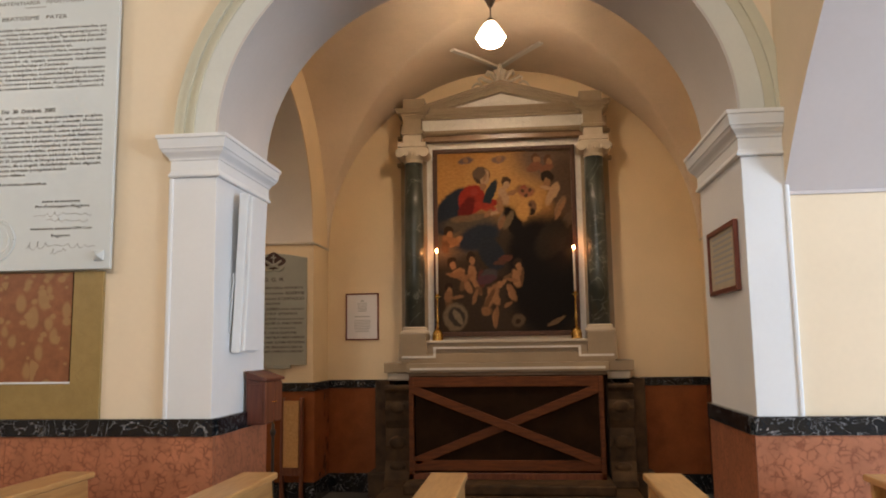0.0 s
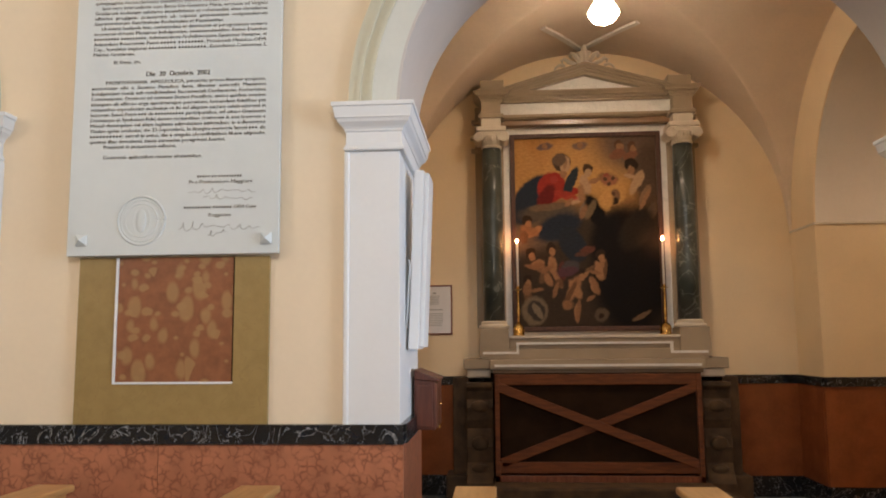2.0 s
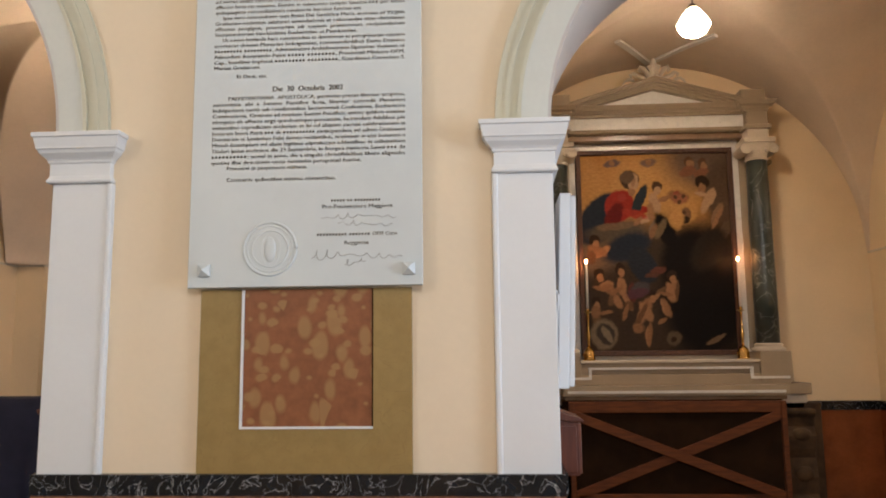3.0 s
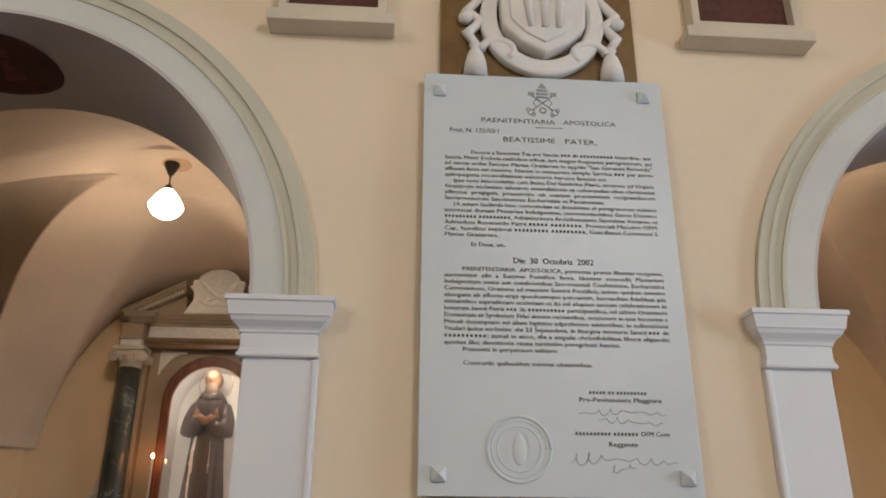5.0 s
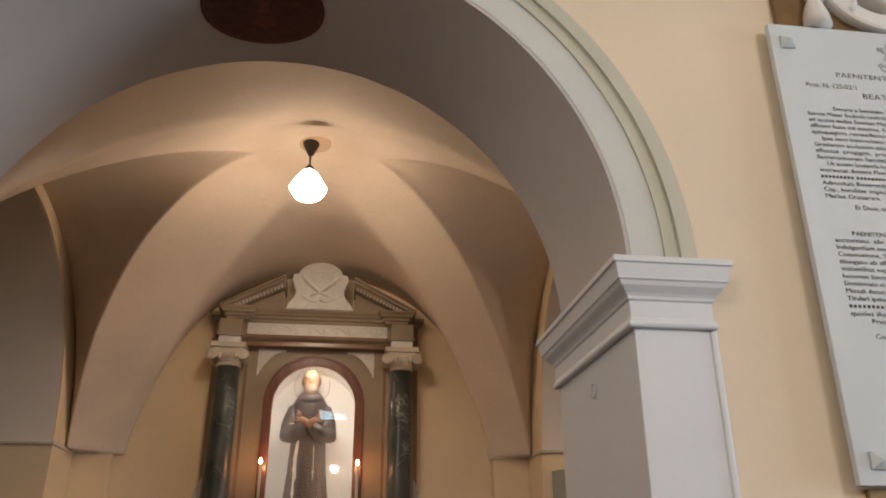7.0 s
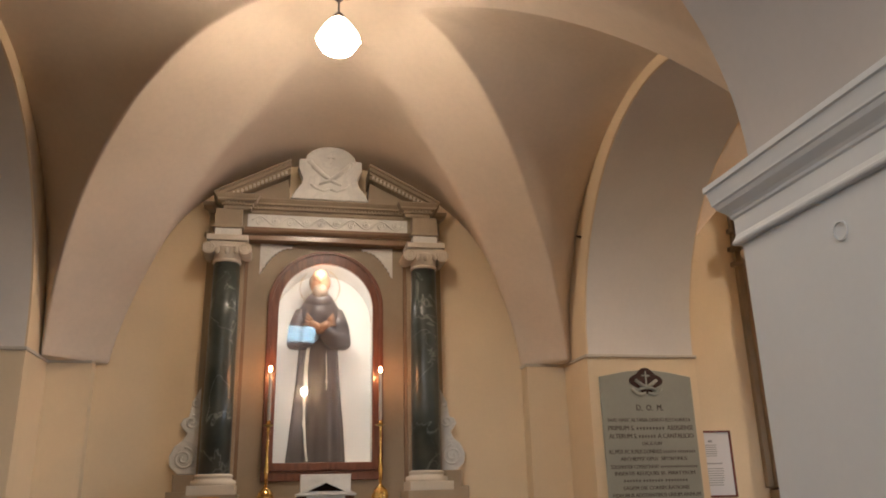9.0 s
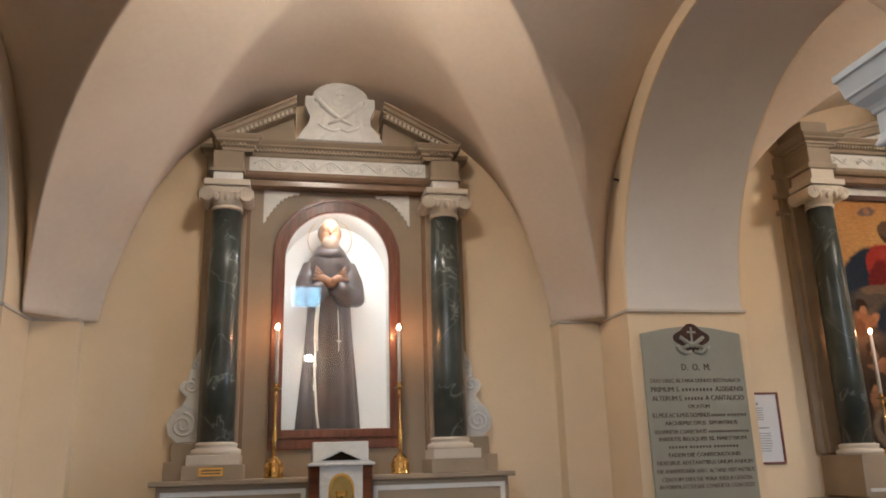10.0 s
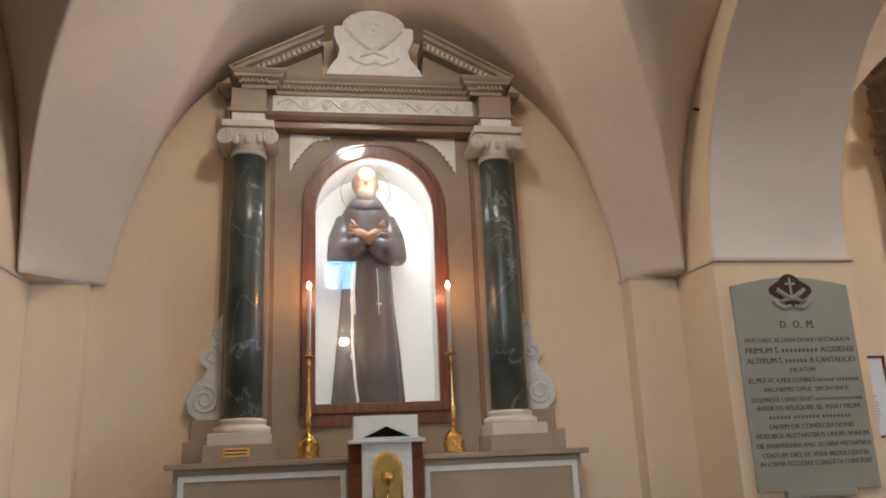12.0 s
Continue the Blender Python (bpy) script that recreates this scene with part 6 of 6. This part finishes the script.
for x0, x1, z, amp in ((-2.553, -2.232, 2.268, 0.010), (-2.481, -2.244, 2.238, 0.009), (-2.591, -2.202, 2.102, 0.015), (-2.45, -2.36, 2.075, 0.013)):
    n = int((x1 - x0) / 0.0016)
    ph = [random.uniform(0, 6.28) for _ in range(4)]
    pts = []
    for i in range(n + 1):
        f = i / n
        env = 0.9 * amp * (0.14 + 1.3 * abs(math.sin(f * 5.3 + ph[0])) ** 2 * (1.3 - f))
        wob = f * (x1 - x0) / 0.0085 + 1.2 * math.sin(f * 9 + ph[1])
        pts.append((x0 + (x1 - x0) * f + 0.5 * env * math.sin(wob + 1.2), TY + 0.0005, z + env * math.sin(wob) + 0.006 * math.sin(f * 4 + ph[2])))
    part("signature_stroke", tube(pts, 0.0012, None, 4), M_INKFAINT, pl)
# round seal in low relief
for r, w in ((0.113, 0.006), (0.098, 0.003), (0.078, 0.003)):
    part("seal_ring", tube([(-2.771 + r * math.cos(a), PY, 2.138 + r * math.sin(a)) for a in [i * math.pi / 24 for i in range(49)]], w, None, 6), M_PLAQUE, pl, smooth=True)
part("seal_figure", ball(-2.771, PY, 2.135, 0.026, 0.006, 0.055), M_PLAQUE, pl, smooth=True)
part("seal_figure", ring_prism([(-2.771 + 0.045 * math.cos(a), 2.135 + 0.075 * math.sin(a)) for a in [i * math.pi / 16 for i in range(32)]], [(-2.771 + 0.036 * math.cos(a), 2.135 + 0.066 * math.sin(a)) for a in [i * math.pi / 16 for i in range(32)]], PY - 0.002, PY + 0.001), M_PLAQUE, pl)
# small engraved emblem at the head
em = part("emblem", lathe([(0.020, 3.578), (0.026, 3.584), (0.024, 3.598), (0.027, 3.602), (0.024, 3.616), (0.021, 3.620), (0.016, 3.636), (0.006, 3.648), (0.003, 3.660)], 20, None, -2.630, 0), M_INKFAINT, pl, "grey engraved emblem with crossed bars")
for v in em.data.vertices:
    v.co.y = PY + 0.0005 + v.co.y * 0.12
for z in (3.588, 3.606, 3.622):
    part("emblem_band", box(-2.654, -2.606, PY - 0.0042, PY, z - 0.0022, z + 0.0022), M_PLAQUE, em)
for s in (-1, 1):
    part("emblem_bar", tube([(-2.630 - s * 0.044, PY, 3.520), (-2.630 + s * 0.046, PY, 3.592)], 0.0032, None, 6), M_INKFAINT, em)
    for cx, cz, r in ((0.050, 3.510, 0.013), (0.062, 3.522, 0.008), (0.040, 3.498, 0.008)):
        part("emblem_ring", tube([(-2.630 + s * (cx + r * math.cos(a)), PY, cz + r * math.sin(a)) for a in [i * math.pi / 6 for i in range(13)]], 0.0024, None, 5), M_INKFAINT, em)
    part("emblem_ward", box(*sorted((-2.630 + s * 0.034, -2.630 + s * 0.060)), PY - 0.002, PY, 3.590, 3.607), M_INKFAINT, em)
    part("emblem_ribbon", tube([(-2.630 + s * 0.020, PY, 3.582), (-2.630 + s * 0.040, PY, 3.556), (-2.630 + s * 0.026, PY, 3.538), (-2.630 + s * 0.034, PY, 3.522)], 0.0022, None, 5), M_INKFAINT, em)
part("emblem_knot", ring_prism([(-2.630 + 0.016 * math.cos(a), 3.520 + 0.016 * math.sin(a)) for a in [i * math.pi / 8 for i in range(16)]], [(-2.630 + 0.009 * math.cos(a), 3.520 + 0.009 * math.sin(a)) for a in [i * math.pi / 8 for i in range(16)]], PY - 0.0015, PY + 0.001), M_INKFAINT, em)

ms = thing("marble_panel", (-2.625, 3.85, 1.20), "brown yellow marble panel with a pink breccia inset below the slab", "wall panel")
Q = 2.625
part("border", ring_prism([(-3.078 + Q, 0.001), (-2.168 + Q, 0.001), (-2.168 + Q, 0.768), (-3.078 + Q, 0.768)], [(-2.895 + Q, 0.185), (-2.332 + Q, 0.185), (-2.332 + Q, 0.767), (-2.895 + Q, 0.767)], -0.022, 0.0), M_GIALLO, ms, bevel=0.002)
part("inset", box(-2.888 + Q, -2.335 + Q, -0.019, 0.0, 0.192, 0.767), M_BRECCIA, ms, "pink breccia marble inset")
part("bead", box(-2.897 + Q, -2.887 + Q, -0.028, -0.018, 0.182, 0.767), M_WHITE, ms)
part("bead", box(-2.887 + Q, -2.333 + Q, -0.028, -0.018, 0.182, 0.192), M_WHITE, ms)
# dark strip painted in for the border's shade on the inset
part("border_shade", box(-2.337 + Q, -2.332 + Q, -0.0235, -0.018, 0.192, 0.767), M_DARK, ms)

ca = thing("coat_of_arms", (-2.615, 3.85, 3.68), "white plaster shield relief on a brown marble panel", "relief")
part("backing", box(-0.445, 0.415, -0.024, 0.0, 0.0, 0.86), M_BROWNMARBLE, ca, "brown marble backing panel", bevel=0.003)


def shield_line(w, top, low, n=14):
    r = [(w, top), (w * 1.02, (top + low) * 0.55), (w * 0.98, low + (top - low) * 0.30), (w * 0.55, low + (top - low) * 0.12)]
    return r + [(0.0, low)] + [(-x, z) for x, z in r[::-1]]


part("cartouche", ring_prism([(0.275 * math.cos(a), 0.30 + 0.29 * math.sin(a)) for a in [i * math.pi / 24 for i in range(48)]], [(0.20 * math.cos(a), 0.32 + 0.23 * math.sin(a)) for a in [i * math.pi / 24 for i in range(48)]], -0.07, -0.02), M_PLASTER, ca, "white moulded plaster rim", smooth=False, bevel=0.015)
sh = part("shield", prism(shield_line(0.185, 0.56, 0.10), -0.105, -0.02), M_PLASTER, ca, "white plaster shield", bevel=0.014)
part("shield_field", prism(shield_line(0.150, 0.54, 0.145), -0.115, -0.10), M_PLASTER, sh, bevel=0.006)
for x in (-0.06, 0.0, 0.06):
    part("charge", tube([(x, -0.118, 0.22), (x * 1.2, -0.120, 0.36), (x, -0.118, 0.50)], [0.014, 0.020, 0.014], None, 8), M_PLASTER, sh, smooth=True)
for s in (-1, 1):
    part("tassel", lathe([(0.052, 0.005), (0.047, 0.06), (0.034, 0.11), (0.018, 0.14), (0.028, 0.155), (0.015, 0.17)], 16, None, s * 0.295, -0.05), M_PLASTER, ca, "white plaster tassel", smooth=True)
    part("cord", tube([(s * 0.295, -0.05, 0.165), (s * 0.33, -0.045, 0.22), (s * 0.27, -0.05, 0.28), (s * 0.33, -0.045, 0.34), (s * 0.26, -0.05, 0.42), (s * 0.30, -0.05, 0.52)], [0.02, 0.026, 0.026, 0.026, 0.022, 0.02], None, 8), M_PLASTER, ca, smooth=True)
    part("scroll", tube([(s * 0.20 + s * 0.07 * math.cos(a), -0.06, 0.13 + 0.05 * math.sin(a)) for a in [i * math.pi / 7 for i in range(10)]], 0.018, None, 8), M_PLASTER, ca, smooth=True)
    part("knot", ball(s * 0.335, -0.05, 0.30, 0.035, 0.03, 0.03, None, 12), M_PLASTER, ca, smooth=True)

for x0, x1, z0 in ((-3.80, -3.26, 3.885), (-1.985, -1.405, 3.900)):
    st = thing("framed_relief", ((x0 + x1) / 2, 3.85, z0), "dark painted panel in a deep cream box frame with a sill", "framed picture", "framed panels on the wall")
    w = (x1 - x0) / 2
    part("sill", box(-w, w, -0.11, 0.0, 0.0, 0.055), M_STONE_W, st, bevel=0.004)
    part("frame", ring_prism([(-w + 0.04, 0.055), (w - 0.04, 0.055), (w - 0.04, 0.80), (-w + 0.04, 0.80)], [(-w + 0.075, 0.10), (w - 0.075, 0.10), (w - 0.075, 0.765), (-w + 0.075, 0.765)], -0.085, 0.0), M_STONE_W, st, bevel=0.004)
    part("panel", box(-w + 0.07, w - 0.07, -0.03, 0.0, 0.095, 0.77), M_ROSETTE, st, "dark red-brown painted panel")

# ---- chapel fittings ----
dm = thing("memorial_slab", (0, 0, 0), "grey marble memorial slab with dark capital letters on the pier", "plaque")
D0, D1, DY = -2.955, -2.235, 7.858
part("slab", prism([(D0, 1.38), (D1, 1.38), (D1, 2.495), (-2.42, 2.530), (-2.595, 2.549), (-2.77, 2.530), (D0, 2.495)], DY, 7.879), M_GREYSLAB, dm, "grey marble slab with a peaked head", bevel=0.003)
part("corbel", box(-2.80, -2.40, DY - 0.02, 7.879, 1.345, 1.382), M_GREYSLAB, dm, bevel=0.004)
em = part("emblem", prism([(-2.595 + r * math.cos(a), 2.465 + r * 0.72 * math.sin(a)) for a, r in [(i * math.pi / 16, 0.118 + 0.016 * math.cos(4 * i * math.pi / 16 * 1.0)) for i in range(32)]], DY - 0.002, DY + 0.001), M_DARKRED, dm, "dark painted emblem with crossed arms and a cross")
part("emblem_cross", box(-2.601, -2.589, DY - 0.009, DY - 0.002, 2.40, 2.535), M_GREYSLAB, em)
part("emblem_cross", box(-2.625, -2.565, DY - 0.009, DY - 0.002, 2.497, 2.509), M_GREYSLAB, em)
for s in (-1, 1):
    part("emblem_arm", tube([(-2.595 + s * 0.085, DY - 0.003, 2.47), (-2.595 + s * 0.02, DY - 0.004, 2.425), (-2.595 - s * 0.07, DY - 0.003, 2.40)], [0.013, 0.015, 0.011], None, 7), M_GREYSLAB, em, smooth=True)
    part("emblem_cloud", tube([(-2.595 + s * 0.01, DY, 2.375), (-2.595 + s * 0.06, DY - 0.004, 2.36), (-2.595 + s * 0.10, DY, 2.385), (-2.595 + s * 0.115, DY, 2.41)], 0.013, None, 7), M_GREYSLAB, em, smooth=True)
DL = [("D.  O.  M.", -2.695, -2.484, 2.272, 0.062), ("DUO HAEC ALTARIA DENUO RESTAURATA", -2.921, -2.276, 2.184, 0.036), ("PRIMUM S. {9} ASSISIENSI", -2.925, -2.268, 2.128, 0.046), ("ALTERUM S. {6} A CANTALICIO", -2.921, -2.266, 2.071, 0.046), ("DICATUM", -2.673, -2.522, 2.018, 0.034), ("ILL.MUS AC R.MUS DOMINUS {6} {8}", -2.930, -2.262, 1.963, 0.042), ("ARCHIEPISCOPUS  SIPONTINUS", -2.848, -2.336, 1.913, 0.036), ("SOLEMNITER CONSECRAVIT {18}", -2.928, -2.258, 1.859, 0.036), ("INSERTIS RELIQUIIS SS. MARTYRUM", -2.903, -2.287, 1.814, 0.036), ("{6} {7} {8}", -2.840, -2.345, 1.766, 0.036), ("EADEM DIE CONSECRATIONIS", -2.846, -2.342, 1.715, 0.036), ("FIDELIBUS ADSTANTIBUS UNUM ANNUM", -2.930, -2.261, 1.667, 0.036), ("DIE ANNIVERSARIA HAEC ALTARIA VISITANTIBUS", -2.935, -2.255, 1.616, 0.036), ("CENTUM DIES DE VERA INDULGENTIA", -2.908, -2.278, 1.566, 0.036), ("IN FORMA ECCLESIAE CONSUETA CONCESSIT", -2.928, -2.264, 1.522, 0.036)]
for s, x0, x1, z, h in DL:
    text_line(dm, s, x0, x1, z, h, DY - 0.0012, M_INK, 0.03)


def notice(name, m, w, h, frame_m, paper, label, rows, fw=0.014):
    n = thing(name, m, label, "framed notice", "framed notices")
    part("frame", ring_prism([(-w, -h), (w, -h), (w, h), (-w, h)], [(-w + fw, -h + fw), (w - fw, -h + fw), (w - fw, h - fw), (-w + fw, h - fw)], -0.024, 0.0), frame_m, n, bevel=0.003)
    sheet = part("sheet", box(-w + fw - 0.002, w - fw + 0.002, -0.012, -0.002, -h + fw - 0.002, h - fw + 0.002), paper, n, "printed paper sheet")
    for z, half, hh in rows:
        part("text_bar", box(-half, half, -0.0135, -0.012, z - hh, z + hh), M_INKFAINT, sheet)
    return n


random.seed(4)
rows = [(0.175, 0.018, 0.008)] + [(0.145 - 0.017 * i, 0.055 - 0.004 * (i % 3), 0.003) for i in range(6)] + [(0.0, 0.085, 0.0045)] + [(-0.04 - 0.018 * i, 0.095 - random.random() * 0.02, 0.003) for i in range(8)]
notice("framed_notice", Matrix.Translation((-1.777, YB, 1.892)), 0.187, 0.260, M_REDFRAME, M_PAPER, "printed notice in a dark red wooden frame on the chapel wall", rows, 0.015)
rows = [(0.13 - 0.03 * i, 0.21 - 0.01 * (i % 3), 0.006) for i in range(9)]
notice("framed_notice", pose(1.105, 4.235, 1.984, 0, 0, -90), 0.292, 0.178, M_REDFRAME, M_OLDPAPER, "aged sheet in a brown wooden frame on the arch jamb", rows, 0.026)

# slim white panel leaning off the jamb, with its cable
wp = thing("wall_panel", pose(-1.561, 4.17, 1.53, 0, 2.2, 0), "slim white panel hung leaning out on the arch jamb", "wall panel")
part("casing", box(0.012, 0.062, -0.13, 0.13, 0.0, 0.875), M_WHITE, wp, bevel=0.006)
part("front", box(0.062, 0.086, -0.12, 0.12, 0.01, 0.865), M_WHITE, wp, bevel=0.006)
part("cable", tube([(0.002, -0.135, 0.43), (0.010, -0.142, 0.40), (0.006, -0.138, 0.32), (0.002, -0.136, 0.10)], 0.004, None, 6), M_WHITE, wp, smooth=True)

bx = thing("offering_box", (-1.545, 4.27, 1.125), "red-brown wooden offering box with a sloping lid on the jamb", "offering box")
part("body", box(0.0, 0.105, 0.0, 0.30, 0.0, 0.25), M_CABINET, bx, bevel=0.003)
part("side_panel", box(0.012, 0.093, -0.008, 0.0, 0.014, 0.225), M_CABINET, bx, "dark purple-brown side panel", bevel=0.003)
for y0, y1 in ((0.008, 0.146), (0.154, 0.292)):
    dr = part("door", box(0.105, 0.116, y0, y1, 0.008, 0.235), M_MAHOG, bx, bevel=0.003)
    part("knob", ball(0.120, y1 - 0.015 if y0 < 0.1 else y0 + 0.015, 0.12, 0.006, 0.006, 0.006, None, 10), M_BRASS, dr, smooth=True)
bm = prism([(0.0, 0.252), (0.125, 0.240), (0.125, 0.254), (0.0, 0.300)], -0.014, 0.314)
part("lid", bm, M_CABINET, bx, bevel=0.004)
part("lock", box(0.116, 0.121, 0.140, 0.160, -0.006, 0.014), M_BRASS, bx)

fs = thing("floor_stand", (-1.96, 6.0, 0.0), "dark metal floor stand behind the pier", "stand")
part("base", lathe([(0.14, 0.0), (0.14, 0.012), (0.03, 0.03)], 24), M_FITTING, fs, smooth=True)
part("pole", lathe([(0.012, 0.02), (0.012, 1.0)], 12), M_FITTING, fs, smooth=True)
part("knob", ball(0, 0, 0.90, 0.024, 0.024, 0.03), M_FITTING, fs, smooth=True)

kn = thing("wooden_board", (-2.36, 7.80, 0.0), "light wooden board in a dark frame leaning on the pier", "board")
part("board", box(-0.085, 0.075, -0.02, 0.02, 0.36, 1.02), M_PEW, kn, bevel=0.004)
for x in (-0.115, 0.085):
    part("upright", box(x, x + 0.03, -0.03, 0.03, 0.0, 1.05), M_MAHOG, kn, bevel=0.003)
part("rail", box(-0.085, 0.085, -0.03, 0.03, 0.28, 0.36), M_MAHOG, kn, bevel=0.003)

# small round hook plate on the jamb, nail in the vault
hk = thing("hook_plate", (-3.771, 4.26, 2.346), "small white painted ring plate on the arch jamb", "wall hook")
part("ring", tube([(-0.003, 0.025 * math.cos(a), 0.025 * math.sin(a)) for a in [i * math.pi / 12 for i in range(25)]], 0.0028, None, 6), M_WHITE, hk, smooth=True)
tagged(part("nail", tube([(-3.03, 7.81, 3.545), (-3.065, 7.81, 3.55)], 0.009, None, 8), M_FITTING), "small rusty nail in the vault edge", "nail")

# dark cloth over a stand just inside the arch
cl = thing("covered_stand", (-5.02, 5.25, 0.0), "stand covered with a dark blue cloth in the chapel", "covered stand")
part("stand", box(-0.50, 0.50, -0.16, 0.16, 0.0, 1.39), M_MAHOG, cl, bevel=0.01)
bm = bmesh.new()
nx, nz = 40, 26
outline = []
for i in range(64):
    a = 2 * math.pi * i / 64
    ca_, sa_ = math.cos(a), math.sin(a)
    outline.append((0.53 * math.copysign(abs(ca_) ** 0.35, ca_), 0.19 * math.copysign(abs(sa_) ** 0.35, sa_), a))
rings = []
for j in range(12):
    f = j / 11
    z = 1.43 - 0.95 * f
    ring = []
    for x, y, a in outline:
        o = 1 + (0.02 + 0.10 * f) * (0.6 + math.sin(a * 9 + 0.8 * math.sin(a * 3)))
        ring.append(bm.verts.new((x * (0.4 + 0.6 * o) if f > 0 else x * 0.97, y * o if f > 0 else y * 0.95, z + (0.012 * math.sin(a * 5) if f > 0 else 0.018))))
    rings.append(ring)
for a, b in zip(rings, rings[1:]):
    for i in range(64):
        bm.faces.new((a[i], a[(i + 1) % 64], b[(i + 1) % 64], b[i]))
bm.faces.new(rings[0])
part("cloth", bm, M_CLOTH, cl, "dark blue draped cloth", smooth=True)

# ---- pews ----


def pew():
    p = thing("pew", (0, 0, 0), "light varnished wooden pew with a flat book ledge", "pew", "pews")
    part("ledge", box(-0.085, 0.085, -2.25, 0.0, 0.945, 0.975), M_PEW, p, bevel=0.008)
    part("backrest", box(0.05, 0.075, -2.20, -0.05, 0.40, 0.945), M_PEW, p, bevel=0.004)
    part("seat", box(0.075, 0.45, -2.20, -0.05, 0.40, 0.435), M_PEW, p, bevel=0.008)
    for y in (-2.20, -0.07):
        part("end_panel", prism([(-0.06, 0.0), (0.44, 0.0), (0.44, 0.42), (0.10, 0.46), (0.07, 0.945), (-0.07, 0.945)], y, y + 0.03), M_PEW, p, bevel=0.004)
    part("kneeler", box(-0.34, -0.16, -2.15, -0.10, 0.12, 0.16), M_PEW, p, bevel=0.006)
    for y in (-2.1, -0.16):
        part("kneeler_foot", box(-0.32, -0.05, y, y + 0.04, 0.0, 0.12), M_PEW, p, bevel=0.004)
    return p


p0 = pew()
p0.matrix_world = pose(-0.33, 3.60, 0, 0, 0, 0)
for x in (-3.01, -2.12, -1.22, 0.62, 1.55):
    copy_thing(p0, pose(x, 3.60, 0, 0, 0, 0))

# crossing pale strips for lit chapel vault creases above the painting, narrow shade-casting ridges before the lamp
for x0, y0, dx, dy, wide, deep, finish_m, words in ((0.012, 8.28, 0.435, -0.80, 0.022, 0.024, M_PLASTER, "pale strip for the lit crease of the chapel vault"), (0.01, 6.40, 1.10, -1.15, 0.011, 0.018, M_VAULT, "narrow ridge added to shade a chapel vault crease")):
    for s in (-1, 1):
        bm = bmesh.new()
        a, b = [], []
        for k in range(25):
            f = k / 24
            x, y = -0.19 + s * (x0 + dx * f), y0 + dy * f
            z = 2.66 + vault_height(CX_R, 2.10, 1.90, 4.63, x, y, True) - deep
            a.append(bm.verts.new((x - s * wide, y - wide * 1.1, z)))
            b.append(bm.verts.new((x + s * wide, y + wide * 1.1, z)))
        for k in range(24):
            bm.faces.new((a[k], a[k + 1], b[k + 1], b[k]))
        ob = structure("trim", bm, finish_m, words, "moulding")
        so = ob.modifiers.new("solid", "SOLIDIFY")
        so.thickness = deep * 0.9
        so.offset = 0.0

# lamp on the nave's south wall, seen only as a reflection
wl = thing("wall_lamp", (-4.74, -2.4, 3.82), "small white glass wall lamp in the nave", "wall lamp")
part("bracket", box(-0.02, 0.02, 0.0, 0.14, -0.13, -0.10), M_BRASS, wl, bevel=0.004)
part("globe", ball(0, 0.14, 0.0, 0.10, 0.10, 0.09), M_LAMP, wl, smooth=True)
